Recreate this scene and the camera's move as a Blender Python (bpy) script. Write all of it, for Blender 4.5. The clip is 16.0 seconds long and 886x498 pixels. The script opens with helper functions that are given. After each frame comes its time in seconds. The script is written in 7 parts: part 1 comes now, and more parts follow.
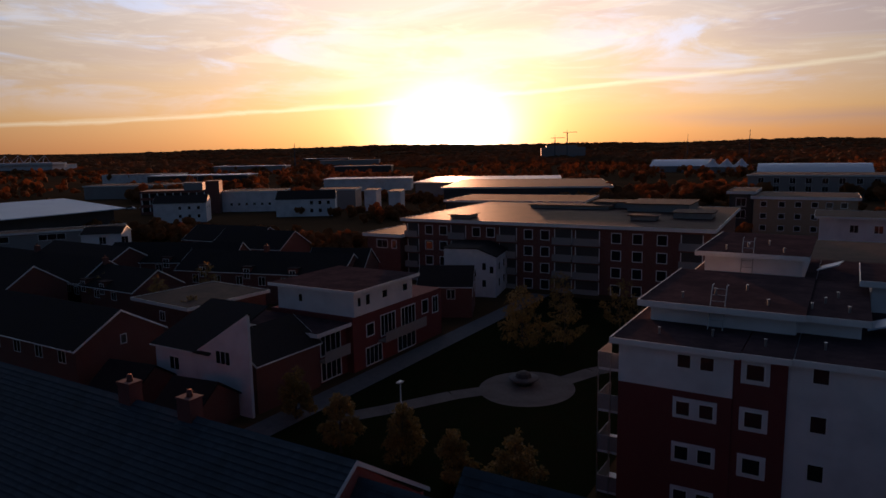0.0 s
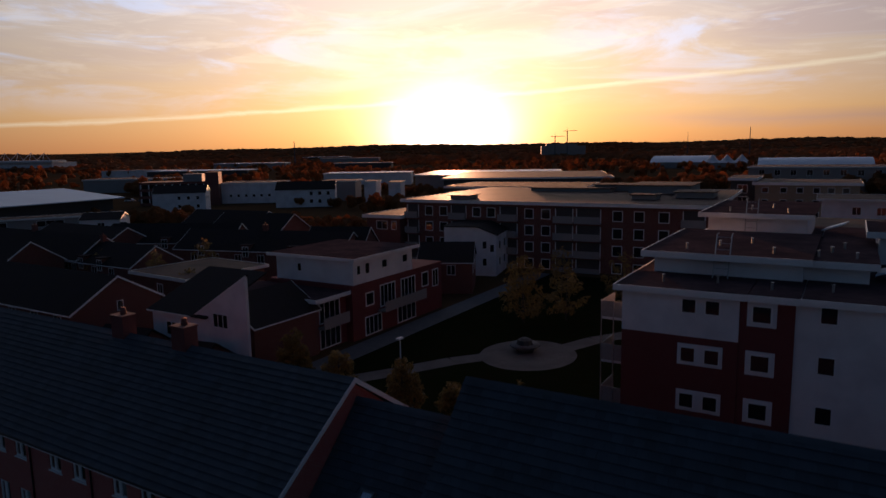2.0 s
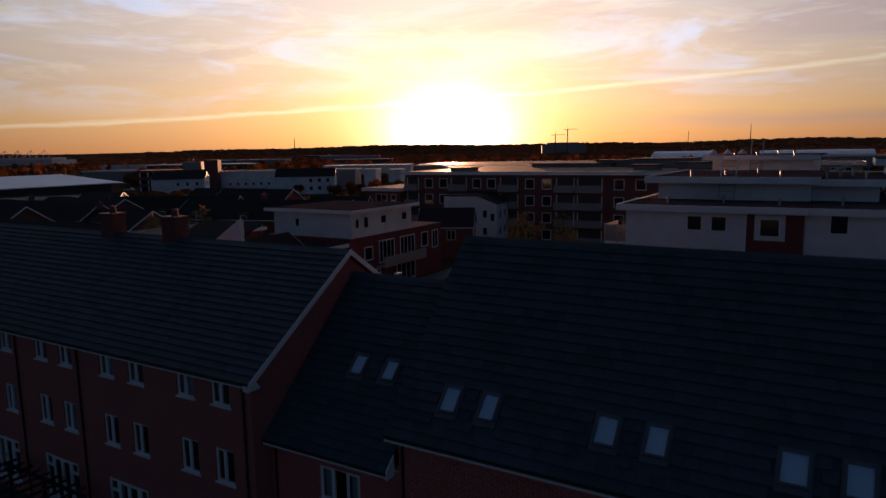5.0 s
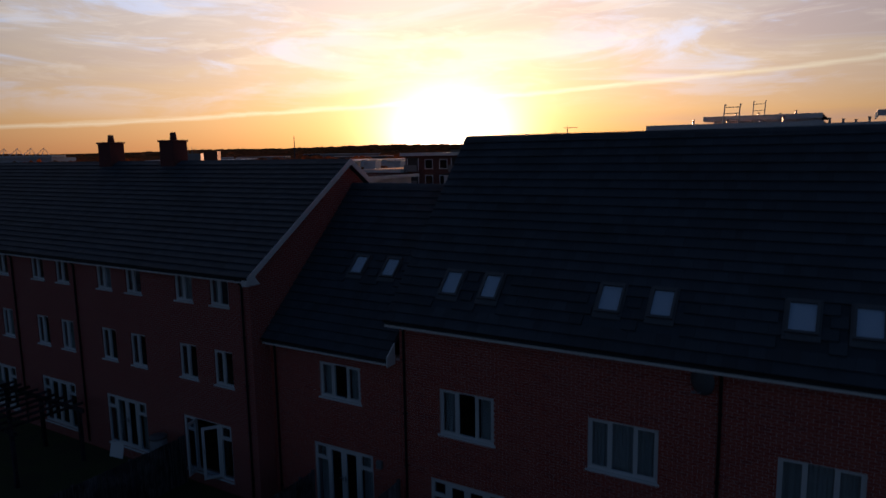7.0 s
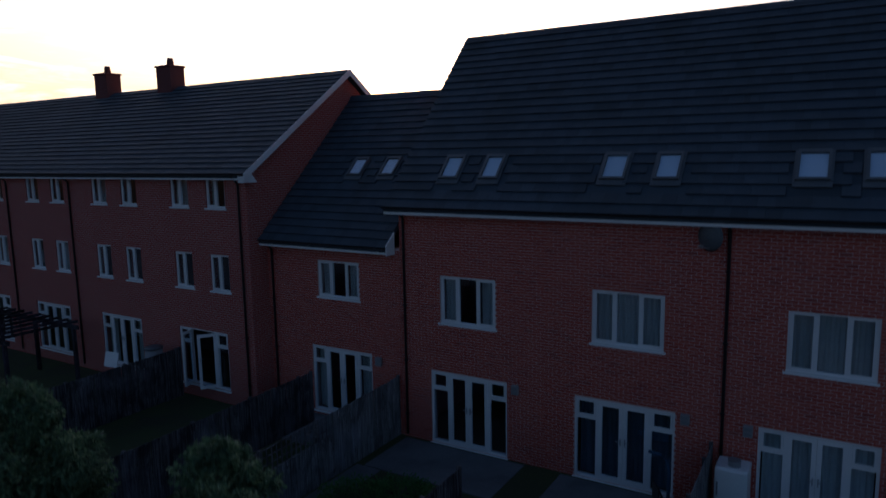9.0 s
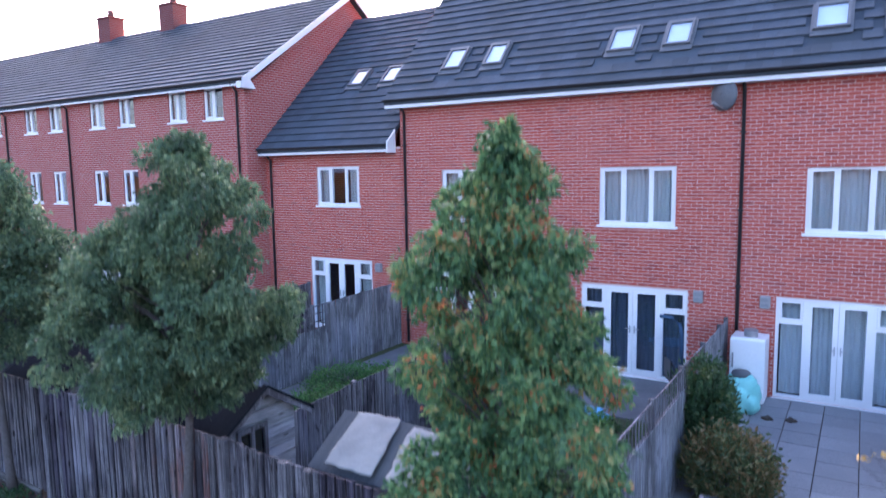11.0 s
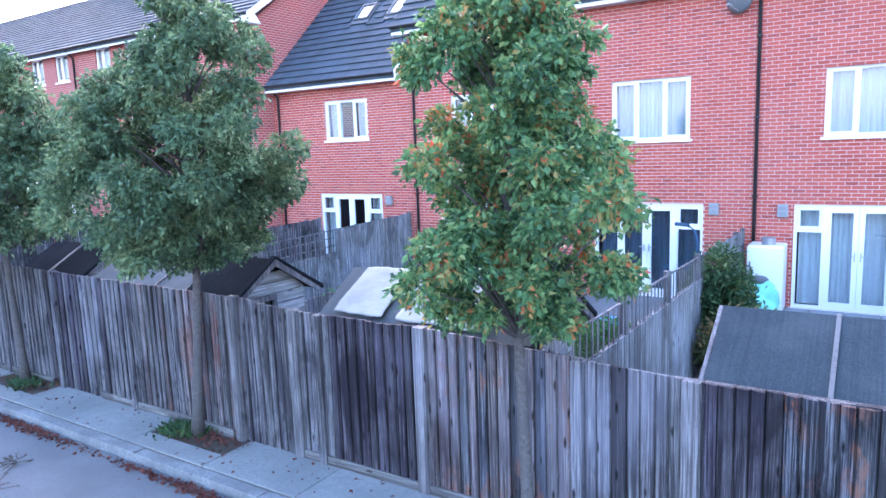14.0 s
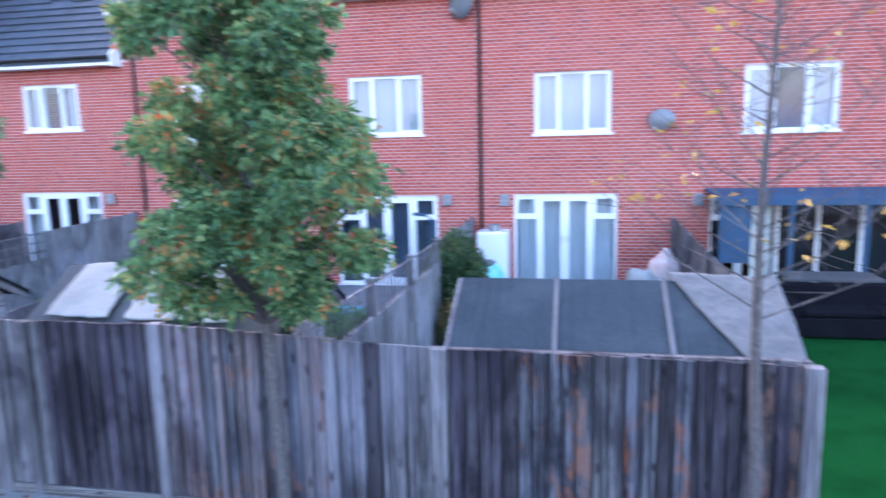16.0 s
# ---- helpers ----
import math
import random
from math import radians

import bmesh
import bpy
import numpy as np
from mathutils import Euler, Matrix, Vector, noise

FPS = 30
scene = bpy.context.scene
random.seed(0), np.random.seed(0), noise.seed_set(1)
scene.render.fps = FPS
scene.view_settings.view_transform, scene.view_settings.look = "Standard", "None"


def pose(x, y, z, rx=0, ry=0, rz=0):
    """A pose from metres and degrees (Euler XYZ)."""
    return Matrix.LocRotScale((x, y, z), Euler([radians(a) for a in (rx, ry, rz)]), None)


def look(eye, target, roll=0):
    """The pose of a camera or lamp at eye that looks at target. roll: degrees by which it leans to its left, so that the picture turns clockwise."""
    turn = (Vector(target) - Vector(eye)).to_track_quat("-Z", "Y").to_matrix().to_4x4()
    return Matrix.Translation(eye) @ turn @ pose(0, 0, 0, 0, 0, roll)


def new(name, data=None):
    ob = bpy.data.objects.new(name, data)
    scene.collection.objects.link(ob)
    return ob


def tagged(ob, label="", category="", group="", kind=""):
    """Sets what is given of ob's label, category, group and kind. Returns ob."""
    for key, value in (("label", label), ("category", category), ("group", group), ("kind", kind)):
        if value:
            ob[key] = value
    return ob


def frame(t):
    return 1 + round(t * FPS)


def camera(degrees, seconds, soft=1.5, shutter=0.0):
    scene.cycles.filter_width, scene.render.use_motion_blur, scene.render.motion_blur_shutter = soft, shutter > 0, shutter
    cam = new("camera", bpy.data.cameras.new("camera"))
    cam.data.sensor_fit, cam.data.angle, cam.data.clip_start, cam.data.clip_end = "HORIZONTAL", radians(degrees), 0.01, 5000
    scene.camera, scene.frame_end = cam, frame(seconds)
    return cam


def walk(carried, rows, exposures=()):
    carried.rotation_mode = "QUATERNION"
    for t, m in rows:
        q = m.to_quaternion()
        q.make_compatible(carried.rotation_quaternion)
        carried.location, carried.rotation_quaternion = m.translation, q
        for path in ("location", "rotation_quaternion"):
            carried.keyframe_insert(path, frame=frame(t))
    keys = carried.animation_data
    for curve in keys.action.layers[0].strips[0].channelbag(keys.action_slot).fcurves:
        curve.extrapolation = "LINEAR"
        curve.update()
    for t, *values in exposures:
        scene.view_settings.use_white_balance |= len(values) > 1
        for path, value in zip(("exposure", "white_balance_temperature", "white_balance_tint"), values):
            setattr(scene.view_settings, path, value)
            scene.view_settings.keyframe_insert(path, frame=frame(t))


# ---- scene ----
cam = camera(66.4, 16.0, 1.5, 0.8)
PATH = [
    (0, (0.359, 0.227, 23.286), (-0.664, 1.921, 22.993), -1.0),
    (0.5, (0.329, 0.249, 22.633), (-0.694, 1.943, 22.339), -1.0),
    (1, (0.313, 0.232, 21.928), (-0.71, 1.926, 21.635), -1.0),
    (1.5, (0.233, 0.308, 20.951), (-0.79, 2.002, 20.658), -1.0),
    (2, (0.168, 0.377, 19.791), (-0.855, 2.071, 19.499), -1.0),
    (2.5, (0.134, 0.462, 18.84), (-0.889, 2.155, 18.548), -1.0),
    (3, (0.093, 0.534, 17.978), (-0.93, 2.228, 17.687), -1.0),
    (3.5, (0.039, 0.619, 17.209), (-0.984, 2.312, 16.918), -1.0),
    (4, (0.0, 0.664, 16.394), (-1.024, 2.357, 16.104), -1.0),
    (6.5, (0.059, 0.335, 12.253), (-0.964, 2.029, 11.965), -1.0),
    (7, (0.045, 0.318, 11.416), (-0.978, 2.012, 11.128), -1.0),
    (7.5, (0.046, 0.284, 10.61), (-0.977, 1.978, 10.322), -1.0),
    (8, (0.042, 0.269, 9.802), (-0.982, 1.964, 9.516), -1.1),
    (8.5, (0.037, 0.247, 9.009), (-0.987, 1.941, 8.722), -1.1),
    (11, (0.009, 0.497, 4.828), (-1.04, 2.184, 4.598), -0.9),
    (11.5, (0.035, 0.559, 4.268), (-1.023, 2.238, 4.019), -1.4),
    (12, (0.075, 0.524, 3.845), (-0.994, 2.192, 3.566), -1.9),
    (12.5, (0.051, 0.507, 3.396), (-1.019, 2.17, 3.098), -2.1),
    (13, (0.041, 0.503, 3.364), (-1.032, 2.163, 3.059), -2.1),
    (13.5, (0.04, 0.501, 3.445), (-1.035, 2.161, 3.145), -2.1),
    (14, (0.007, 0.505, 3.524), (-1.07, 2.165, 3.229), -2.1),
    (14.5, (-0.027, 0.529, 3.542), (-0.994, 2.254, 3.243), -1.9),
    (15, (-0.058, 0.536, 3.51), (-0.876, 2.335, 3.206), -1.7),
    (15.5, (-0.062, 0.532, 3.446), (-0.691, 2.405, 3.135), -1.5),
    (16, (-0.039, 0.543, 3.363), (-0.425, 2.48, 3.048), -1.4),
]
walk(cam, [(t, look(eye, target, roll)) for t, eye, target, roll in PATH], [(0, 0.2, 6200, 12), (7.0, 0.15, 6100, 12), (8.0, 0.5, 5950, 11), (8.7, 1.05, 6000, 9), (10.8, 5.36, 7050, 24), (12.5, 6.45, 6950, 18), (14.0, 6.62, 6950, 17), (16, 6.34, 7050, 20)])

# ---- world, sun ----
SUN_YAW, SUN_EL = radians(30.3), radians(1.7)
SUN_DIR = Vector((-math.sin(SUN_YAW) * math.cos(SUN_EL), math.cos(SUN_YAW) * math.cos(SUN_EL), math.sin(SUN_EL)))


class Nodes:
    """Short hand for building node trees."""

    def __init__(self, tree):
        self.t = tree
        tree.nodes.clear()

    def n(self, kind, **sockets):
        node = self.t.nodes.new(kind)
        for key, value in sockets.items():
            self.put(node, key, value)
        return node

    def put(self, node, key, value):
        sock = node.inputs[int(key[1:])] if key[0] == "i" and key[1:].isdigit() else node.inputs[key.replace("_", " ")]
        if isinstance(value, bpy.types.NodeSocket):
            self.t.links.new(value, sock)
        else:
            sock.default_value = value

    def math(self, op, a, b=0.0, clamp=False):
        node = self.t.nodes.new("ShaderNodeMath")
        node.operation, node.use_clamp = op, clamp
        self.put(node, "i0", a)
        self.put(node, "i1", b)
        return node.outputs[0]

    def mix(self, fac, a, b, blend="MIX"):
        node = self.t.nodes.new("ShaderNodeMix")
        node.data_type, node.blend_type = "RGBA", blend
        self.put(node, "i0", fac)
        self.put(node, "i6", a)
        self.put(node, "i7", b)
        return node.outputs[2]

    def ramp(self, fac, stops, smooth=False):
        node = self.t.nodes.new("ShaderNodeValToRGB")
        self.put(node, "i0", fac)
        els = node.color_ramp.elements
        while len(els) < len(stops):
            els.new(0.5)
        for e, (p, c) in zip(els, stops):
            e.position, e.color = p, (*c, 1) if len(c) == 3 else c
        node.color_ramp.interpolation = "EASE" if smooth else "LINEAR"
        return node.outputs[0]

    def noise(self, vec, scale, detail=4.0, rough=0.55, dist=0.0):
        node = self.n("ShaderNodeTexNoise", Scale=scale, Detail=detail, Roughness=rough, Distortion=dist)
        if vec is not None:
            self.put(node, "Vector", vec)
        return node.outputs[0]

    def mapping(self, vec, scale=(1, 1, 1), rot=(0, 0, 0), loc=(0, 0, 0)):
        return self.n("ShaderNodeMapping", Vector=vec, Scale=scale, Rotation=rot, Location=loc).outputs[0]


world = bpy.data.worlds.new("evening_sky")
scene.world = world
world.use_nodes = True
W = Nodes(world.node_tree)
tc = W.n("ShaderNodeTexCoord").outputs["Generated"]
sky = W.n("ShaderNodeTexSky")
sky.sky_type, sky.sun_disc, sky.sun_elevation, sky.sun_rotation = "NISHITA", False, SUN_EL, -SUN_YAW
sky.air_density, sky.dust_density, sky.ozone_density = 1.0, 1.5, 1.6
sep = W.n("ShaderNodeSeparateXYZ", Vector=tc)
elev = sep.outputs[2]
dot = W.n("ShaderNodeVectorMath", i0=tc, i1=SUN_DIR)
dot.operation = "DOT_PRODUCT"
near = W.math("MAXIMUM", dot.outputs["Value"], 0.0)
# thin evening cloud lit from the sun's side, fading away from it
side = W.math("POWER", near, 3.2)
high = W.ramp(elev, [(0.0, (0.64, 0.27, 0.10)), (0.05, (0.72, 0.42, 0.20)), (0.12, (0.70, 0.52, 0.38)), (0.22, (0.66, 0.58, 0.57)), (0.5, (0.36, 0.40, 0.56))])
trail_n = Vector((-math.sin(SUN_YAW), math.cos(SUN_YAW), 0)).cross(Vector((0, 0, 1)))
across = W.n("ShaderNodeVectorMath", i0=tc, i1=trail_n)
across.operation = "DOT_PRODUCT"
az = across.outputs["Value"]
dome = W.n("ShaderNodeCombineXYZ", X=az, Y=elev, Z=near).outputs[0]
cl = W.noise(W.mapping(dome, (4.6, 21.0, 0.5), (0, 0, radians(5)), (2.3, 0.4, 0)), 1.0, 7.0, 0.60, 0.7)
cl2 = W.noise(W.mapping(dome, (3.0, 13.0, 0.5), (0, 0, radians(-4)), (7.7, 3.1, 0)), 1.0, 6.0, 0.58, 0.6)
wisp = W.noise(W.mapping(dome, (9.0, 52.0, 0.5), (0, 0, radians(7)), (1.3, 4.2, 0)), 1.0, 7.0, 0.66, 1.0)
bright = W.ramp(cl, [(0.46, (0, 0, 0)), (0.62, (1, 1, 1))], True)
grey = W.ramp(cl2, [(0.42, (0, 0, 0)), (0.64, (1, 1, 1))], True)
thin = W.ramp(wisp, [(0.48, (0, 0, 0)), (0.70, (1, 1, 1))], True)
upper = W.math("MULTIPLY", W.math("SUBTRACT", elev, 0.045), 11.0, True)
aside = W.math("ADD", W.math("MULTIPLY", W.math("SUBTRACT", W.math("ABSOLUTE", az), 0.10), 3.2, True), 0.25, True)
high2 = W.mix(W.math("MULTIPLY", W.math("MULTIPLY", grey, upper), 0.72), high, (0.55, 0.41, 0.40, 1))
high2 = W.mix(W.math("MULTIPLY", W.math("MULTIPLY", W.math("MULTIPLY", bright, upper), aside), 0.85), high2, (0.72, 0.78, 0.98, 1))
high2 = W.mix(W.math("MULTIPLY", W.math("MULTIPLY", thin, upper), 0.40), high2, (0.98, 0.82, 0.68, 1))
# a low bank of grey cloud to one side
bank = W.math("SUBTRACT", 1.0, W.math("MULTIPLY", W.math("ABSOLUTE", W.math("SUBTRACT", elev, W.math("ADD", 0.022, W.math("MULTIPLY", cl, 0.03)))), 70.0), True)
bank = W.math("MULTIPLY", bank, W.math("MULTIPLY", W.math("SUBTRACT", az, 0.16), 5.0, True))
high3 = W.mix(W.math("MULTIPLY", bank, 0.65), high2, (0.46, 0.30, 0.26, 1))
# a long vapour trail low over the horizon
line = W.math("SUBTRACT", elev, W.math("ADD", W.math("MULTIPLY", az, 0.062), W.math("ADD", 0.0665, W.math("MULTIPLY", wisp, 0.010))))
trail = W.math("SUBTRACT", 1.0, W.math("MULTIPLY", W.math("ABSOLUTE", line), 230.0), True)
high4 = W.mix(W.math("MULTIPLY", trail, 0.6), high3, (1.0, 0.86, 0.62, 1))
glow = W.math("POWER", near, 26.0)
up = W.math("MULTIPLY", W.math("SUBTRACT", elev, 0.022), 1.45)
spread = W.math("ADD", W.math("MULTIPLY", az, az), W.math("MULTIPLY", up, up))
ahead = W.math("MULTIPLY", near, 4.0, True)
core = W.math("MULTIPLY", ahead, W.math("POWER", 2.718, W.math("MULTIPLY", spread, -72.0)))
disc = W.math("MULTIPLY", ahead, W.math("POWER", 2.718, W.math("MULTIPLY", spread, -165.0)))
lit = W.mix(1.0, W.mix(1.0, W.mix(side, (0, 0, 0, 1), high4), W.mix(glow, (0, 0, 0, 1), (0.34, 0.19, 0.05, 1)), "ADD"),
            W.mix(1.0, W.mix(core, (0, 0, 0, 1), (0.75, 0.60, 0.31, 1)), W.mix(disc, (0, 0, 0, 1), (1.7, 1.6, 1.4, 1)), "ADD"), "ADD")
dusk_fac = W.math("ADD", W.math("MULTIPLY", dot.outputs["Value"], -0.45), 0.55, True)
dusk = W.ramp(elev, [(0.0, (0.032, 0.066, 0.138)), (0.12, (0.036, 0.074, 0.158)), (0.35, (0.025, 0.055, 0.130)), (1.0, (0.013, 0.032, 0.090))])
bg_dusk = W.n("ShaderNodeBackground", Color=W.mix(dusk_fac, (0, 0, 0, 1), dusk), Strength=0.43)
bg_sky = W.n("ShaderNodeBackground", Color=sky.outputs[0], Strength=0.030)
bg_haze = W.n("ShaderNodeBackground", Color=lit, Strength=0.99)
both = W.n("ShaderNodeAddShader", i0=bg_sky.outputs[0], i1=bg_haze.outputs[0])
all_sky = W.n("ShaderNodeAddShader", i0=both.outputs[0], i1=bg_dusk.outputs[0])
W.n("ShaderNodeOutputWorld", Surface=all_sky.outputs[0])

sun = new("sun", bpy.data.lights.new("sun", "SUN"))
sun.data.energy, sun.data.angle, sun.data.color = 5.0, radians(0.6), (1.0, 0.44, 0.22)
sun.matrix_world = look(SUN_DIR * 100, (0, 0, 0))


# ---- materials ----
def surface(name, build):
    m = bpy.data.materials.new(name)
    m.use_nodes = True
    N = Nodes(m.node_tree)
    N.obj = N.n("ShaderNodeTexCoord").outputs["Object"]
    N.geo = N.n("ShaderNodeNewGeometry")
    N.pos = N.geo.outputs["Position"]
    N.isl = N.geo.outputs["Random Per Island"]
    N.rnd = N.n("ShaderNodeObjectInfo").outputs["Random"]
    out = N.n("ShaderNodeOutputMaterial")
    N.put(out, "Surface", build(N))
    return m


def shade(N, colour, rough=0.7, bump=None, strength=0.3, dist=0.01, metal=0.0, spec=0.4):
    p = N.n("ShaderNodeBsdfPrincipled", Roughness=rough, Metallic=metal)
    N.put(p, "Base Color", colour if isinstance(colour, bpy.types.NodeSocket) else (*colour, 1))
    N.put(p, "Specular IOR Level", spec)
    if bump is not None:
        b = N.n("ShaderNodeBump", Strength=strength, Distance=dist, Height=bump)
        N.put(p, "Normal", b.outputs[0])
    return p.outputs[0]


def varied(N, a, b, c=None, fine=40.0, coarse=1.2, isl=0.0):
    """Two colours mixed by grain and by broad stains, and by piece."""
    f = N.noise(N.pos, fine, 4)
    g = N.noise(N.pos, coarse, 3)
    base = N.mix(N.ramp(f, [(0.3, (0, 0, 0)), (0.7, (1, 1, 1))]), (*a, 1), (*b, 1))
    base = N.mix(N.ramp(g, [(0.42, (0, 0, 0)), (0.68, (0.8, 0.8, 0.8))]), base, (*(c or b), 1))
    if isl:
        r = N.math("FRACT", N.math("ADD", N.isl, N.rnd))
        h = N.n("ShaderNodeHueSaturation", Saturation=1.0, Value=N.math("ADD", 1.0 - isl, N.math("MULTIPLY", r, 2 * isl)), Color=base)
        base = h.outputs[0]
    return base, f


def simple(name, a, b, rough=0.7, c=None, fine=40.0, coarse=1.2, isl=0.0, strength=0.3, dist=0.004, metal=0.0, spec=0.4):
    def build(N):
        col, f = varied(N, a, b, c, fine, coarse, isl)
        return shade(N, col, rough, f, strength, dist, metal, spec)
    return surface(name, build)


def brick_pattern(N, a, b, mortar, scale=1.0, vertical_axis="z"):
    """Brick courses for walls that stay far off."""
    x = N.n("ShaderNodeSeparateXYZ", Vector=N.pos)
    u = N.math("ADD", x.outputs[0], x.outputs[1])
    v = N.n("ShaderNodeCombineXYZ", X=u, Y=x.outputs[2], Z=0.0).outputs[0]
    br = N.n("ShaderNodeTexBrick", Vector=v, Color1=(*a, 1), Color2=(*b, 1), Mortar=(*mortar, 1), Scale=1.0 * scale)
    br.inputs["Mortar Size"].default_value = 0.011
    br.inputs["Brick Width"].default_value = 0.225
    br.inputs["Row Height"].default_value = 0.075
    br.inputs["Bias"].default_value = 0.0
    return br.outputs["Color"], br.outputs["Fac"]


def far_brick(name, a, b, mortar):
    def build(N):
        col, fac = brick_pattern(N, a, b, mortar)
        g = N.noise(N.pos, 0.6, 4)
        col = N.mix(N.math("MULTIPLY", g, 0.35), col, (a[0] * 0.6, a[1] * 0.6, a[2] * 0.6, 1))
        return shade(N, col, 0.85, N.math("SUBTRACT", 1.0, fac), 0.4, 0.006)
    return surface(name, build)


def wood(name, a, b, dark, isl=0.3, axis="z", local=False, warm=None):
    """Weathered boards: fine grain, long streaks, knots, stains over several boards; warm: bare patches."""
    def build(N):
        N.pos = N.obj if local else N.pos
        s = {"z": (95, 95, 1.7), "x": (1.7, 95, 95), "y": (95, 1.7, 95)}[axis]
        off = N.n("ShaderNodeVectorMath", i0=N.pos, i1=N.n("ShaderNodeCombineXYZ", X=N.math("MULTIPLY", N.rnd, 37.0), Y=N.math("MULTIPLY", N.isl, 23.0), Z=N.math("MULTIPLY", N.rnd, 11.0)).outputs[0])
        off = off.outputs[0]
        grain = N.noise(N.mapping(off, s), 1.0, 8, 0.70, 1.2)
        streak = N.noise(N.mapping(off, tuple(x * 0.36 for x in s)), 1.0, 5, 0.6, 0.8)
        stain = N.noise(N.mapping(N.pos, tuple(2.4 if x > 5 else 1.1 for x in s)), 1.0, 5, 0.62, 0.5)
        broad = N.noise(N.mapping(N.pos, tuple(0.9 if x > 5 else 0.7 for x in s), (0, 0, 0), (4, 4, 4)), 1.0, 3, 0.55)
        knots = N.n("ShaderNodeTexVoronoi", Vector=N.mapping(off, tuple(12 if x > 5 else 3.4 for x in s)), Scale=1.0)
        fine = N.noise(N.mapping(off, tuple(x * 2.9 if x > 5 else x * 1.6 for x in s)), 1.0, 4, 0.6, 0.5)
        col = N.mix(N.ramp(grain, [(0.42, (0, 0, 0)), (0.57, (1, 1, 1))]), (*a, 1), (*b, 1))
        col = N.mix(N.ramp(fine, [(0.50, (0, 0, 0)), (0.60, (0.7, 0.7, 0.7))]), col, (*dark, 1))
        col = N.mix(N.ramp(streak, [(0.48, (0, 0, 0)), (0.57, (0.9, 0.9, 0.9))]), col, (*dark, 1))
        col = N.mix(N.ramp(stain, [(0.46, (0, 0, 0)), (0.62, (0.85, 0.85, 0.85))]), col, (*dark, 1))
        col = N.mix(N.ramp(broad, [(0.52, (0, 0, 0)), (0.72, (0.4, 0.4, 0.4))]), col, (b[0] * 1.05, b[1] * 1.1, b[2] * 1.25, 1))
        if warm is not None:
            bare = N.noise(N.mapping(N.pos, (4.5, 4.5, 2.4), (0, 0, 0), (1, 7, 3)), 1.0, 5, 0.68, 0.4)
            bare = N.math("MULTIPLY", N.ramp(bare, [(0.52, (0, 0, 0)), (0.62, (1, 1, 1))]), N.ramp(streak, [(0.40, (1, 1, 1)), (0.58, (0.15, 0.15, 0.15))]))
            col = N.mix(N.math("MULTIPLY", bare, 0.85), col, (*warm, 1))
        col = N.mix(N.ramp(knots.outputs["Distance"], [(0.09, (0.95, 0.95, 0.95)), (0.20, (0, 0, 0))]), col, (dark[0] * 0.5, dark[1] * 0.45, dark[2] * 0.45, 1))
        r = N.math("FRACT", N.math("ADD", N.isl, N.math("MULTIPLY", N.rnd, 7.31)))
        col = N.n("ShaderNodeHueSaturation", Saturation=N.math("ADD", 0.75, N.math("MULTIPLY", r, 0.5)), Value=N.math("ADD", 1.0 - isl, N.math("MULTIPLY", r, 2 * isl)), Color=col).outputs[0]
        return shade(N, col, 0.88, grain, 0.8, 0.006, 0.0, 0.15)
    return surface(name, build)


def glass(name, tint=(0.9, 0.95, 1.0), clear=0.75):
    def build(N):
        g = N.n("ShaderNodeBsdfGlossy", Color=(0.95, 0.97, 1, 1), Roughness=0.02)
        t = N.n("ShaderNodeBsdfTransparent", Color=(*tint, 1))
        lw = N.n("ShaderNodeLayerWeight", Blend=0.5).outputs["Facing"]
        f = N.math("ADD", 0.05, N.math("MULTIPLY", N.math("POWER", lw, 3.5), 0.75))
        m = N.n("ShaderNodeMixShader", i0=f, i1=t.outputs[0], i2=g.outputs[0])
        return m.outputs[0]
    return surface(name, build)


def leafy(name, stops, rough=0.42, through_light=0.32):
    def build(N):
        patch = N.ramp(N.noise(N.pos, 2.6, 3), [(0.34, (0, 0, 0)), (0.66, (1, 1, 1))])
        col = N.ramp(N.math("ADD", N.math("MULTIPLY", N.isl, 0.58), N.math("MULTIPLY", patch, 0.42)), stops)
        p = N.n("ShaderNodeBsdfPrincipled", Roughness=rough)
        N.put(p, "Base Color", col)
        N.put(p, "Specular IOR Level", 0.3)
        t = N.n("ShaderNodeBsdfTranslucent", Color=col)
        return N.n("ShaderNodeMixShader", i0=through_light, i1=p.outputs[0], i2=t.outputs[0]).outputs[0]
    return surface(name, build)


def brick_piece(N):
    r = N.math("FRACT", N.math("ADD", N.isl, N.rnd))
    col = N.ramp(r, [(0.0, (0.38, 0.062, 0.047)), (0.35, (0.47, 0.086, 0.062)), (0.7, (0.52, 0.104, 0.075)), (0.9, (0.45, 0.092, 0.073)), (1.0, (0.28, 0.050, 0.045))])
    f = N.noise(N.pos, 90.0, 4)
    g = N.noise(N.pos, 0.55, 4)
    col = N.mix(N.math("MULTIPLY", f, 0.30), col, (0.33, 0.06, 0.05, 1))
    col = N.mix(N.ramp(g, [(0.45, (0, 0, 0)), (0.75, (0.3, 0.3, 0.3))]), col, (0.50, 0.14, 0.115, 1))
    return shade(N, col, 0.85, f, 0.4, 0.003)


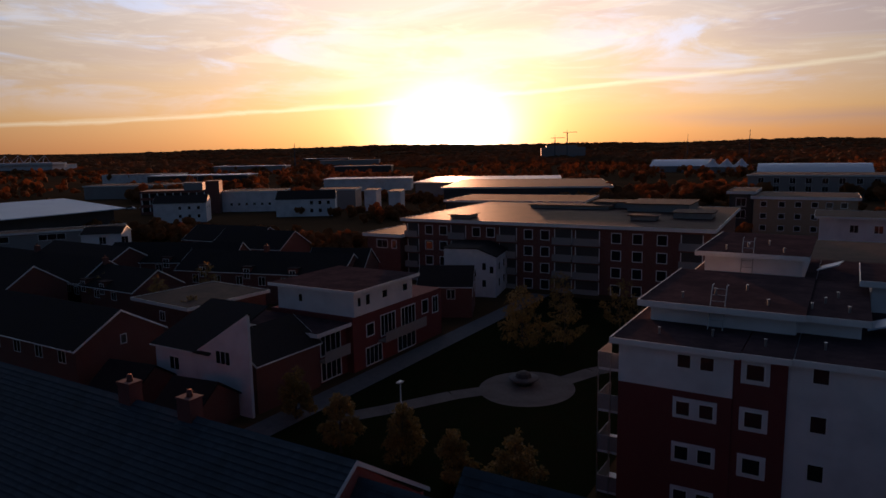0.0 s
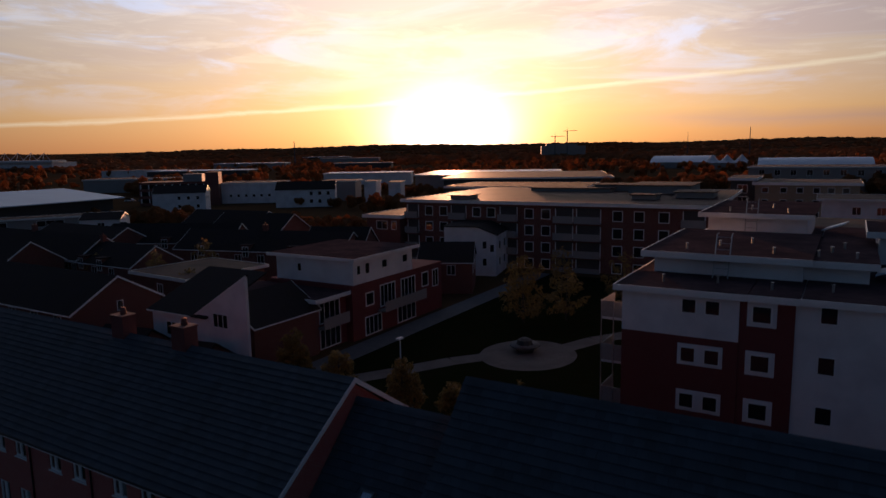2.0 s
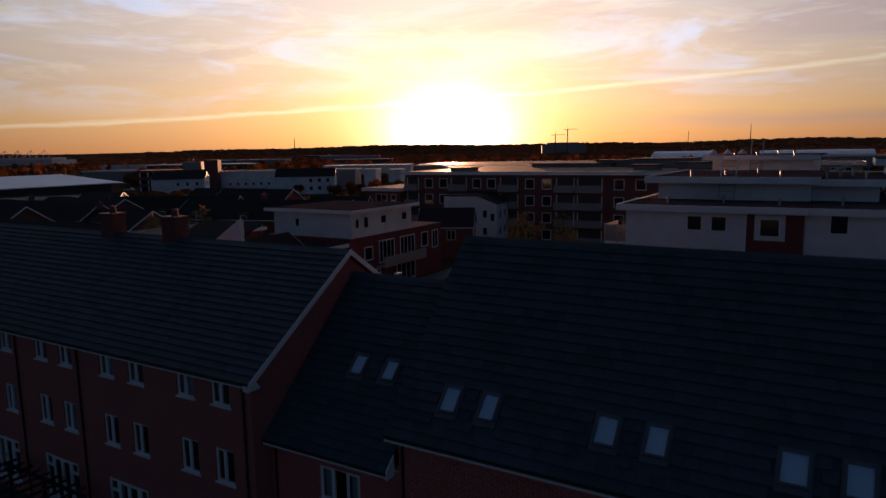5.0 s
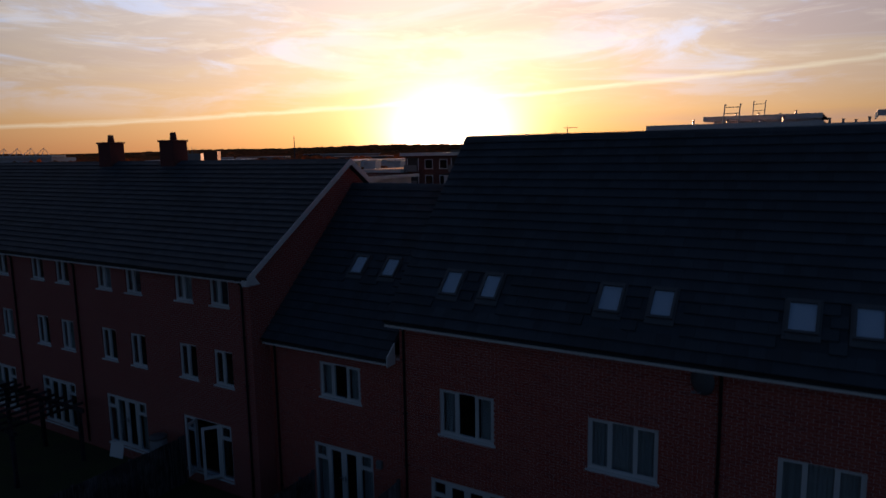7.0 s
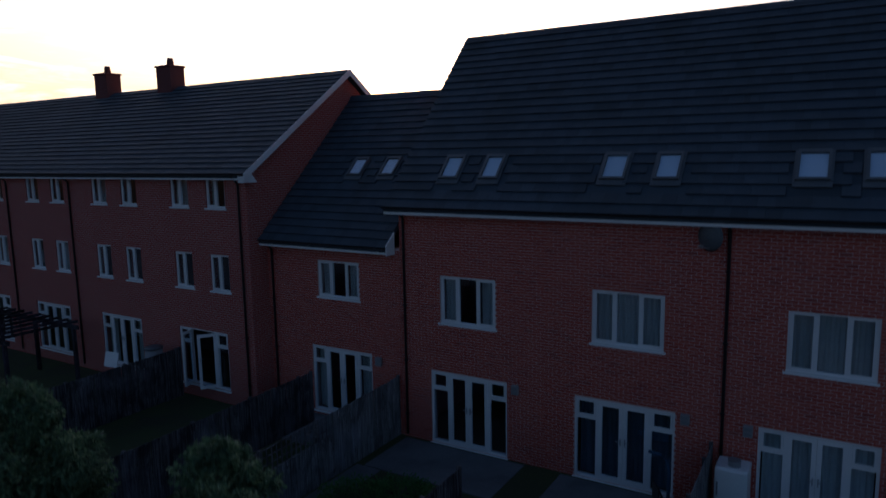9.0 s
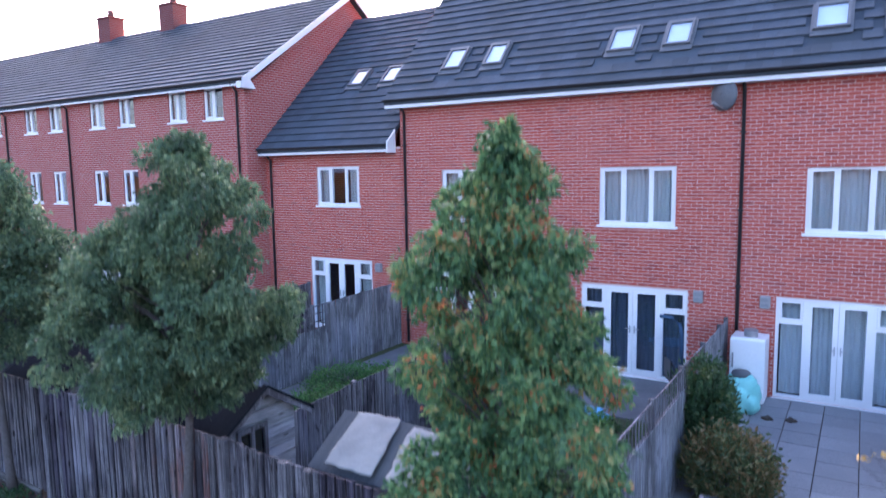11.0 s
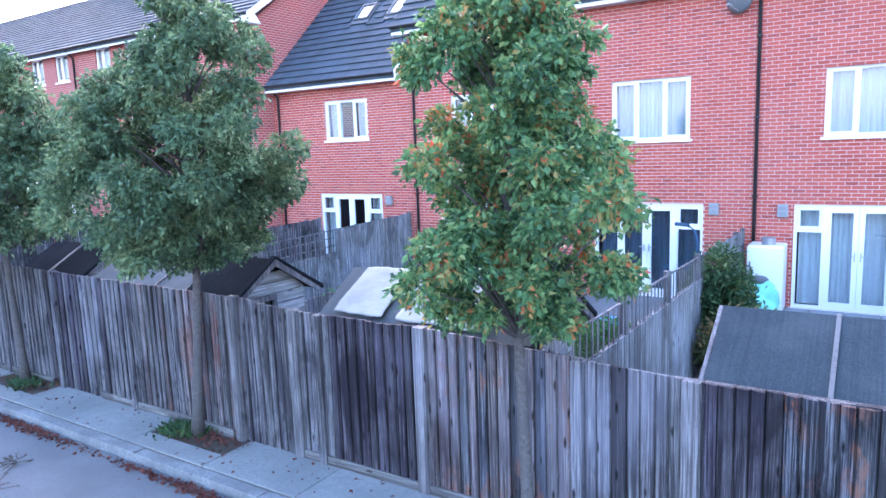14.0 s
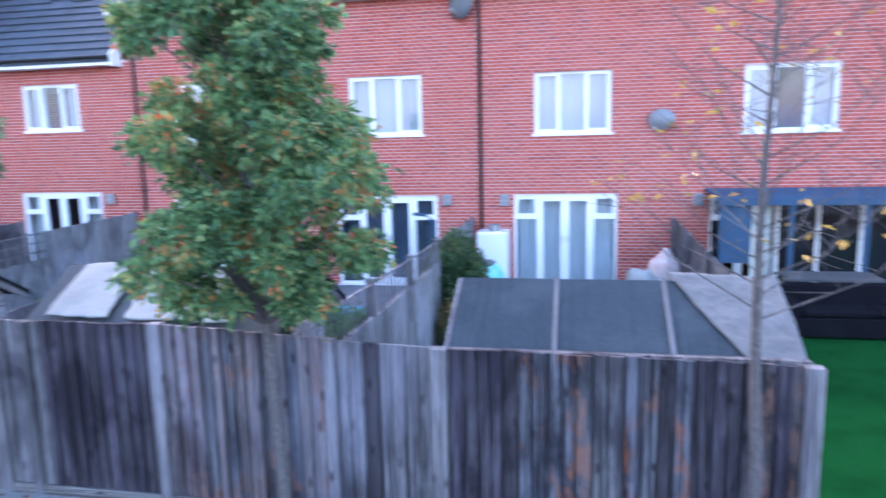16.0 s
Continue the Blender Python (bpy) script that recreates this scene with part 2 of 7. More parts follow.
M_BRICK = surface("red_brick", brick_piece)
M_MORTAR = simple("mortar", (0.60, 0.41, 0.38), (0.67, 0.49, 0.46), 0.9, fine=120, coarse=0.8, strength=0.4)
M_BRICK_FAR = far_brick("red_brickwork", (0.36, 0.060, 0.050), (0.44, 0.077, 0.063), (0.52, 0.33, 0.30))
M_BRICK_DEEP = far_brick("deep_red_brickwork", (0.17, 0.028, 0.030), (0.21, 0.036, 0.037), (0.22, 0.09, 0.09))
M_BRICK_DARK = far_brick("dark_red_brickwork", (0.15, 0.042, 0.034), (0.20, 0.055, 0.045), (0.24, 0.15, 0.13))
# Darker copy of the red brick: chimneys' dusk silhouette put into the colour.
M_BRICK_BACKLIT = far_brick("backlit_red_brickwork", (0.17, 0.036, 0.032), (0.21, 0.045, 0.040), (0.22, 0.12, 0.115))
M_BRICK_BUFF = far_brick("buff_brickwork", (0.36, 0.24, 0.15), (0.42, 0.29, 0.19), (0.4, 0.36, 0.3))
M_TILE = simple("dark_slate_grey_tile", (0.044, 0.060, 0.080), (0.076, 0.098, 0.122), 0.75, (0.050, 0.064, 0.076), 60, 0.8, 0.14, 0.35, 0.004, 0.0, 0.18)
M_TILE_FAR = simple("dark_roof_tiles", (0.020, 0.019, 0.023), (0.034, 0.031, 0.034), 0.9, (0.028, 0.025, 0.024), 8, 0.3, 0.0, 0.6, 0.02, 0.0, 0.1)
M_UPVC = simple("white_upvc", (0.80, 0.80, 0.80), (0.77, 0.77, 0.78), 0.35, (0.73, 0.73, 0.74), 30, 0.9, 0.0, 0.03)
M_PAINT = simple("white_painted_board", (0.85, 0.85, 0.85), (0.80, 0.80, 0.81), 0.5, (0.74, 0.74, 0.75), 22, 0.8, 0.0, 0.1)
M_RENDER = simple("off_white_wall_render", (0.84, 0.83, 0.86), (0.78, 0.77, 0.80), 0.9, (0.62, 0.61, 0.64), 30, 0.35, 0.0, 0.2)
M_GLASS = glass("window_glass")
M_CURTAIN = simple("pale_curtain", (0.52, 0.51, 0.45), (0.44, 0.43, 0.38), 0.9, None, 12, 2.0)
M_NET = simple("white_net_curtain", (0.58, 0.60, 0.55), (0.48, 0.50, 0.46), 0.9, None, 12, 2.0)
M_CURTAIN_BLUE = simple("dark_blue_curtain", (0.085, 0.115, 0.145), (0.06, 0.085, 0.11), 0.9, None, 12, 2.0)
M_BLACK = simple("black_plastic", (0.020, 0.022, 0.026), (0.03, 0.03, 0.034), 0.4, None, 30, 1.0)
M_GREY = simple("grey_plastic", (0.30, 0.30, 0.31), (0.26, 0.26, 0.27), 0.5, None, 30, 2.0)
M_DISH = simple("dark_grey_dish", (0.09, 0.10, 0.115), (0.12, 0.13, 0.14), 0.45, None, 20, 2.0)
M_LEAD = simple("lead_flashing", (0.20, 0.21, 0.23), (0.26, 0.27, 0.29), 0.55, None, 20, 1.5, metal=0.3)
M_FENCE = wood("weathered_fence_board", (0.075, 0.073, 0.081), (0.245, 0.240, 0.252), (0.028, 0.026, 0.033), 0.14)
M_FENCE_DARK = wood("dark_stained_fence_board", (0.034, 0.030, 0.038), (0.115, 0.105, 0.125), (0.014, 0.012, 0.017), 0.20)
M_FENCE_WARM = wood("warm_weathered_fence_board", (0.080, 0.068, 0.073), (0.290, 0.262, 0.275), (0.038, 0.029, 0.033), 0.16, warm=(0.20, 0.100, 0.085))
M_FENCE_RUST = wood("dark_board_with_bare_orange_wood", (0.034, 0.034, 0.042), (0.175, 0.182, 0.205), (0.012, 0.012, 0.017), 0.20, warm=(0.23, 0.092, 0.055))
M_POST = wood("pale_fence_post", (0.125, 0.122, 0.130), (0.27, 0.262, 0.275), (0.068, 0.064, 0.072), 0.14)
M_PALE_BOARD = wood("pale_weathered_board", (0.16, 0.17, 0.18), (0.36, 0.37, 0.385), (0.08, 0.085, 0.095), 0.14)
M_SHED = wood("grey_shed_boarding", (0.26, 0.262, 0.272), (0.46, 0.46, 0.475), (0.15, 0.15, 0.158), 0.18, "x", True)
def felt(name, a, b, dark):
    def build(N):
        grit = N.noise(N.pos, 120.0, 4, 0.75)
        runs = N.noise(N.mapping(N.pos, (60, 1.2, 1.2)), 1.0, 5, 0.65, 0.1)
        blot = N.noise(N.pos, 2.2, 4)
        col = N.mix(N.ramp(grit, [(0.35, (0, 0, 0)), (0.65, (1, 1, 1))]), (*a, 1), (*b, 1))
        col = N.mix(N.ramp(runs, [(0.44, (0, 0, 0)), (0.66, (0.4, 0.4, 0.4))]), col, (*dark, 1))
        col = N.mix(N.ramp(blot, [(0.5, (0, 0, 0)), (0.7, (0.25, 0.25, 0.25))]), col, (b[0] * 1.5, b[1] * 1.5, b[2] * 1.45, 1))
        return shade(N, col, 1.0, grit, 0.7, 0.004, 0.0, 0.0)
    return surface(name, build)


M_FELT = felt("roofing_felt", (0.022, 0.034, 0.044), (0.056, 0.072, 0.086), (0.020, 0.029, 0.037))
M_FELT_DARK = felt("black_roofing_felt", (0.010, 0.012, 0.016), (0.022, 0.025, 0.031), (0.008, 0.009, 0.012))
M_FELT_GREY = felt("faded_roofing_felt", (0.075, 0.085, 0.095), (0.105, 0.115, 0.125), (0.055, 0.062, 0.070))
M_TARP = simple("white_sheeting", (0.27, 0.285, 0.285), (0.235, 0.247, 0.25), 0.9, (0.18, 0.19, 0.195), 9, 1.8, 0.0, 0.6, 0.02)
M_TARP_GREY = simple("grey_tarpaulin", (0.085, 0.092, 0.10), (0.125, 0.133, 0.142), 0.9, (0.065, 0.071, 0.078), 12, 2.0, 0.0, 0.6, 0.02)
M_ASPHALT = simple("asphalt_road", (0.10, 0.108, 0.120), (0.20, 0.21, 0.226), 0.95, (0.115, 0.124, 0.136), 150, 1.4, 0.0, 0.8, 0.006, 0.0, 0.1)
M_PAVE = simple("concrete_pavement", (0.205, 0.212, 0.215), (0.265, 0.272, 0.275), 0.95, (0.18, 0.188, 0.192), 30, 1.3, 0.06, 0.5, 0.004, 0.0, 0.1)
M_KERB = simple("kerb_stone", (0.16, 0.168, 0.178), (0.27, 0.28, 0.29), 0.95, (0.135, 0.14, 0.15), 45, 2.4, 0.12, 0.5, 0.005, 0.0, 0.1)
M_SLAB = simple("patio_slab", (0.20, 0.21, 0.225), (0.29, 0.30, 0.315), 0.95, (0.22, 0.23, 0.245), 50, 1.3, 0.12)
M_CONC = simple("pale_concrete", (0.13, 0.137, 0.145), (0.19, 0.20, 0.21), 0.95, (0.10, 0.107, 0.115), 40, 1.0)
M_SOIL = simple("dark_soil", (0.045, 0.035, 0.03), (0.09, 0.07, 0.055), 0.95, None, 25, 1.0, 0, 0.8, 0.03)
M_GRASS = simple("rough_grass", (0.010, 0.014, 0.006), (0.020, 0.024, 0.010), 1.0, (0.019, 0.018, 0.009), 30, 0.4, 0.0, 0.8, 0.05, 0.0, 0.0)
M_WEEDS = simple("weedy_garden_soil", (0.040, 0.058, 0.024), (0.075, 0.100, 0.036), 0.95, (0.050, 0.052, 0.034), 22, 0.8, 0.0, 0.9, 0.05)
M_LAWN = simple("bright_artificial_lawn", (0.002, 0.046, 0.012), (0.004, 0.072, 0.020), 1.0, (0.002, 0.040, 0.011), 120, 1.5, 0.0, 0.8, 0.02, 0.0, 0.0)
# Brown is lifted here to stand for evening haze over the land.
M_LAND = simple("haze_tinted_ground", (0.075, 0.047, 0.028), (0.125, 0.076, 0.040), 1.0, (0.09, 0.054, 0.03), 0.02, 0.004, 0, 0.4, 0.5, 0.0, 0.0)
M_PATH = simple("gravel_path", (0.12, 0.112, 0.115), (0.16, 0.15, 0.15), 1.0, (0.095, 0.088, 0.09), 6, 0.5)
# Leaf colour pushed to orange in place of the sunset haze over woods.
M_WOODS = leafy("haze_tinted_foliage", [(0.0, (0.27, 0.145, 0.068)), (0.6, (0.33, 0.175, 0.080)), (1.0, (0.40, 0.205, 0.090))], 0.95, 0.75)
M_BARK = simple("grey_brown_bark", (0.060, 0.053, 0.052), (0.12, 0.108, 0.106), 0.9, (0.08, 0.072, 0.072), 35, 4.0, 0, 0.9, 0.01)
M_FLAT = simple("flat_roof_membrane", (0.034, 0.020, 0.022), (0.058, 0.031, 0.033), 0.66, (0.020, 0.014, 0.017), 1.5, 0.35, 0.0, 0.5, 0.02, 0.0, 0.04)
M_FLAT_MATT = simple("gritty_flat_roof_felt", (0.072, 0.052, 0.058), (0.105, 0.072, 0.078), 1.0, (0.048, 0.038, 0.044), 1.5, 0.35, 0.0, 0.5, 0.02, 0.0, 0.0)
M_METAL = simple("galvanised_metal", (0.45, 0.46, 0.48), (0.38, 0.39, 0.41), 0.4, None, 20, 1.0, metal=0.8)
# Pale blue base colour stands in for upper sky reflected by metal.
M_SKY_ROOF = simple("sky_tinted_metal_roof", (0.50, 0.64, 0.80), (0.46, 0.59, 0.75), 0.45, (0.54, 0.68, 0.82), 2, 0.1)
M_DARKWALL = simple("dark_cladding", (0.05, 0.05, 0.055), (0.08, 0.075, 0.075), 0.7, None, 6, 0.3)
M_GREYWALL = simple("grey_cladding", (0.26, 0.25, 0.25), (0.32, 0.31, 0.31), 0.75, None, 6, 0.2)
# The dimness of unlit rooms is put into this plaster colour.
M_ROOM = simple("dim_room_plaster", (0.085, 0.09, 0.10), (0.07, 0.075, 0.085), 0.9, None, 10, 1.0)
M_TEAL = simple("turquoise_plastic_sack", (0.16, 0.62, 0.56), (0.22, 0.70, 0.64), 0.4, None, 18, 6.0, 0, 0.6, 0.02)
M_BLUE = simple("bright_blue_plastic", (0.05, 0.38, 0.68), (0.08, 0.46, 0.76), 0.4, None, 18, 6.0)
M_WEAVE = simple("black_woven_cane", (0.006, 0.006, 0.008), (0.013, 0.013, 0.016), 1.0, None, 90, 2.0, 0.0, 0.8, 0.01, 0.0, 0.0)
M_WHITE = simple("white_enamel", (0.82, 0.83, 0.84), (0.78, 0.79, 0.8), 0.3, None, 20, 2.0)
M_DRYLEAF = leafy("fallen_brown_leaf", [(0, (0.060, 0.022, 0.022)), (0.45, (0.15, 0.045, 0.036)), (0.8, (0.18, 0.080, 0.068)), (1, (0.045, 0.026, 0.026))], 0.9)
M_LEAF = leafy("green_leaf", [(0.0, (0.014, 0.050, 0.026)), (0.30, (0.047, 0.134, 0.060)), (0.54, (0.113, 0.242, 0.096)), (0.70, (0.21, 0.32, 0.125)), (0.79, (0.34, 0.27, 0.10)), (0.87, (0.58, 0.19, 0.080)), (0.94, (0.70, 0.14, 0.08)), (1.0, (0.50, 0.32, 0.15))], 0.45, 0.30)
M_LEAF_DARK = leafy("dark_green_leaf", [(0.0, (0.022, 0.052, 0.032)), (0.35, (0.066, 0.132, 0.072)), (0.7, (0.155, 0.245, 0.125)), (1.0, (0.31, 0.36, 0.18))], 0.42)
M_LEAF_WEED = leafy("lush_weed_leaf", [(0.0, (0.03, 0.12, 0.04)), (0.6, (0.07, 0.22, 0.06)), (1.0, (0.16, 0.30, 0.09))])
M_LEAF_SHRUB = leafy("shrub_leaf", [(0.0, (0.02, 0.055, 0.03)), (0.6, (0.05, 0.12, 0.05)), (0.9, (0.13, 0.17, 0.06)), (1.0, (0.22, 0.2, 0.08))])
M_LEAF_SHRUB_DRY = leafy("browning_shrub_leaf", [(0.0, (0.04, 0.08, 0.04)), (0.4, (0.09, 0.13, 0.05)), (0.7, (0.22, 0.16, 0.07)), (1.0, (0.34, 0.20, 0.10))])
M_LEAF_GOLD = leafy("yellow_autumn_leaf", [(0.0, (0.40, 0.22, 0.05)), (1.0, (0.56, 0.36, 0.08))])
M_LEAF_PARK = leafy("autumn_park_leaf", [(0.0, (0.15, 0.12, 0.045)), (0.6, (0.32, 0.20, 0.065)), (1.0, (0.55, 0.32, 0.07))])


def pane_build(N):
    return shade(N, (0.015, 0.017, 0.022), 0.06, None, spec=0.6)


M_PANE = surface("dark_window_pane", pane_build)


# ---- mesh helpers ----
class Geo:
    """Collects faces and turns them into one mesh."""

    def __init__(self):
        self.v, self.f = [], []

    def face(self, *pts):
        n = len(self.v)
        self.v += [tuple(p) for p in pts]
        self.f.append(tuple(range(n, n + len(pts))))
        return self

    def box(self, x0, x1, y0, y1, z0, z1, m=None, skip=""):
        c = [(x, y, z) for z in (z0, z1) for y in (y0, y1) for x in (x0, x1)]
        if m is not None:
            c = [tuple(m @ Vector(p)) for p in c]
        n = len(self.v)
        self.v += c
        sides = {"b": (0, 2, 3, 1), "t": (4, 5, 7, 6), "f": (0, 1, 5, 4), "k": (2, 6, 7, 3), "l": (0, 4, 6, 2), "r": (1, 3, 7, 5)}
        self.f += [tuple(n + i for i in q) for k, q in sides.items() if k not in skip]
        return self

    def prism(self, poly, a, b, axis="x", m=None):
        """A polygon in the other two axes, run from a to b along an axis."""
        def at(p, h):
            q = {"x": (h, p[0], p[1]), "y": (p[0], h, p[1]), "z": (p[0], p[1], h)}[axis]
            return tuple(m @ Vector(q)) if m is not None else q
        n, k = len(self.v), len(poly)
        self.v += [at(p, a) for p in poly] + [at(p, b) for p in poly]
        self.f += [tuple(n + i for i in reversed(range(k))), tuple(n + k + i for i in range(k))]
        self.f += [(n + i, n + (i + 1) % k, n + k + (i + 1) % k, n + k + i) for i in range(k)]
        return self

    def tube(self, pts, radii, sides=8):
        """A bent tapered tube through points."""
        n0 = len(self.v)
        pts = [Vector(p) for p in pts]
        for i, p in enumerate(pts):
            d = (pts[min(i + 1, len(pts) - 1)] - pts[max(i - 1, 0)]).normalized()
            u = d.orthogonal().normalized()
            w = d.cross(u)
            for k in range(sides):
                a = 2 * math.pi * k / sides
                self.v.append(tuple(p + radii[i] * (math.cos(a) * u + math.sin(a) * w)))
        for i in range(len(pts) - 1):
            for k in range(sides):
                a, b = n0 + i * sides + k, n0 + i * sides + (k + 1) % sides
                self.f.append((a, b, b + sides, a + sides))
        self.f.append(tuple(n0 + k for k in reversed(range(sides))))
        self.f.append(tuple(n0 + (len(pts) - 1) * sides + k for k in range(sides)))
        return self

    def mesh(self, name, material, smooth=False):
        me = bpy.data.meshes.new(name)
        me.from_pydata(self.v, [], self.f)
        me.materials.append(material)
        if smooth:
            me.polygons.foreach_set("use_smooth", [True] * len(me.polygons))
        me.update()
        return me


def part(name, geo, material, parent=None, label="", smooth=False, kind="", bevel=0.0):
    """One mesh object, under a thing or a part."""
    ob = new(name, geo.mesh(name, material, smooth))
    if parent is not None:
        ob.parent = parent
    if bevel:
        b = ob.modifiers.new("edge", "BEVEL")
        b.width, b.segments, b.limit_method = bevel, 2, "ANGLE"
        fix_normals(ob.data)
    return tagged(ob, label, kind=kind)


def fix_normals(me):
    bm = bmesh.new()
    bm.from_mesh(me)
    bmesh.ops.remove_doubles(bm, verts=bm.verts, dist=1e-5)
    bmesh.ops.recalc_face_normals(bm, faces=bm.faces)
    bm.to_mesh(me)
    bm.free()


def weld(ob):
    """Join the corners that meet, so that a wall with openings is one body."""
    bm = bmesh.new()
    bm.from_mesh(ob.data)
    bmesh.ops.remove_doubles(bm, verts=bm.verts, dist=1e-4)
    bm.to_mesh(ob.data)
    bm.free()
    return ob


def thing(name, label, category, at=None, group="", kind=""):
    ob = new(name)
    ob.empty_display_size = 0.1
    if at is not None:
        ob.matrix_world = at
    return tagged(ob, label, category, group, kind)


def piece(name, me, parent, loc):
    ob = new(name, me)
    ob.parent = parent
    ob.location = loc
    return ob


rng = random.Random(7)


# ---- ground ----
def height_of(x, y):
    """The lie of the land: level near by, low hills far off."""
    if y < 5.11:
        return 0.44
    r = math.hypot(x, y)
    a = math.atan2(-x, y)
    hill = max(0.0, r - 2000) / 2600
    lift = 26 + 10 * math.sin(3.1 * a + 0.6) + 6 * math.sin(9 * a + 2) + 14 * max(0, math.cos(a - 0.9)) + 4 * math.sin(23 * a)
    return min(1.0, hill) * lift


def build_ground():
    g = Geo()
    ys = [-4800, -1500, -300, -60, -20, 5.10, 5.12, 20, 60, 140, 300, 600, 1000, 1500, 2100, 2700, 3300, 3800, 4300, 4800]
    xs = [-4800, -4000, -3300, -2700, -2100, -1500, -1000, -600, -300, -140, -60, -20, 0, 20, 60, 140, 300, 600, 1000, 1500, 2100, 2800, 3600, 4800]

    n = len(xs)
    for y in ys:
        for x in xs:
            g.v.append((x, y, height_of(x, y)))
    for j in range(len(ys) - 1):
        for i in range(n - 1):
            g.f.append((j * n + i, j * n + i + 1, (j + 1) * n + i + 1, (j + 1) * n + i))
    tagged(part("ground", g, M_LAND), "dark open ground with woods reaching to low hills", "ground", kind="structure")
    # road in front of the fence and the raised pavement
    g = Geo().box(-60, 40, -14, 4.22, 0.40, 0.47)
    tagged(part("road", g, M_ASPHALT), "grey asphalt road beside the pavement", "road", kind="structure")
    pav = part("pavement", Geo().box(-60, 40, 4.36, 5.12, 0.42, 0.555), M_SOIL)
    tagged(pav, "worn concrete pavement along the garden fence", "pavement", kind="structure")
    x = -30.0
    while x < 12:
        w = rng.uniform(1.15, 1.35)
        hole = any(x - 0.05 < tx < x + w + 0.05 for tx in (-2.2, -5.95, -9.65, 1.05))
        y1 = 4.62 if hole else 5.06
        sl = Geo().box(-w / 2 + 0.008, w / 2 - 0.008, -(y1 - 4.38) / 2, (y1 - 4.38) / 2, -0.02, 0.022)
        piece("slab", sl.mesh("slab", M_PAVE), pav, (x + w / 2, (4.38 + y1) / 2, 0.558 + rng.uniform(-0.004, 0.004)))
        x += w
    kerb = part("kerb", Geo().box(-60, 40, 4.23, 4.355, 0.40, 0.545), M_KERB)
    tagged(kerb, "low concrete kerb between road and pavement", "kerb", kind="structure")
    me = Geo().box(-0.447, 0.447, -0.062, 0.062, -0.05, 0.03).mesh("kerb_stone", M_KERB)
    for i in range(40):
        piece("kerb_stone", me, kerb, (-24 + i * 0.91, 4.293, 0.537 + rng.uniform(-0.004, 0.004)))


build_ground()


# ---- walls, windows, roofs of the near terraces ----
def wall_geo(x0, x1, z0, z1, y0, y1, holes):
    """A wall along x with openings through it."""
    xs = sorted({x0, x1, *[h[0] for h in holes], *[h[1] for h in holes]})
    zs = sorted({z0, z1, *[h[2] for h in holes], *[h[3] for h in holes]})
    g = Geo()
    for a, b in zip(xs, xs[1:]):
        run = None
        for c, d in zip(zs, zs[1:]):
            solid = not any(h[0] < (a + b) / 2 < h[1] and h[2] < (c + d) / 2 < h[3] for h in holes)
            if solid:
                run = (run[0], d) if run else (c, d)
            if run and (not solid or d == zs[-1]):
                g.box(a, b, y0, y1, run[0], run[1])
                run = None
    return g


def brick_face(parent, x0, x1, z0, z1, y, holes, singles=None):
    """Bricks in stretcher bond, proud of the mortar. singles: a stretch whose bricks are objects."""
    g, cache, count = Geo(), {}, 0
    row = 0
    z = z0
    while z + 0.06 < z1:
        free = [(x0, x1)]
        for h in holes:
            if h[2] < z + 0.05 and h[3] > z + 0.015:
                free = [s for a, b in free for s in ((a, min(b, h[0])), (max(a, h[1]), b)) if s[1] - s[0] > 0.02]
        off = 0.1125 if row % 2 else 0.0
        for a, b in free:
            k = math.floor((a - x0 - off) / 0.225)
            while True:
                p, q = x0 + off + k * 0.225, x0 + off + k * 0.225 + 0.212
                k += 1
                if p > b:
                    break
                p, q = max(p, a), min(q, b)
                if q - p < 0.03:
                    continue
                d = rng.uniform(0.004, 0.0075)
                if singles and count < 300 and singles[0] < p < singles[1] and singles[2] < z < singles[3]:
                    w = round(q - p, 3)
                    if w not in cache:
                        cache[w] = Geo().box(-w / 2, w / 2, -0.006, 0.004, 0, 0.062, skip="k").mesh("brick", M_BRICK)
                    piece("brick", cache[w], parent, ((p + q) / 2, y, z))
                    count += 1
                else:
                    g.box(p, q, y - d, y + 0.003, z, z + 0.062, skip="k")
        z += 0.075
        row += 1
    part("brickwork", g, M_BRICK, parent, kind="stuff")


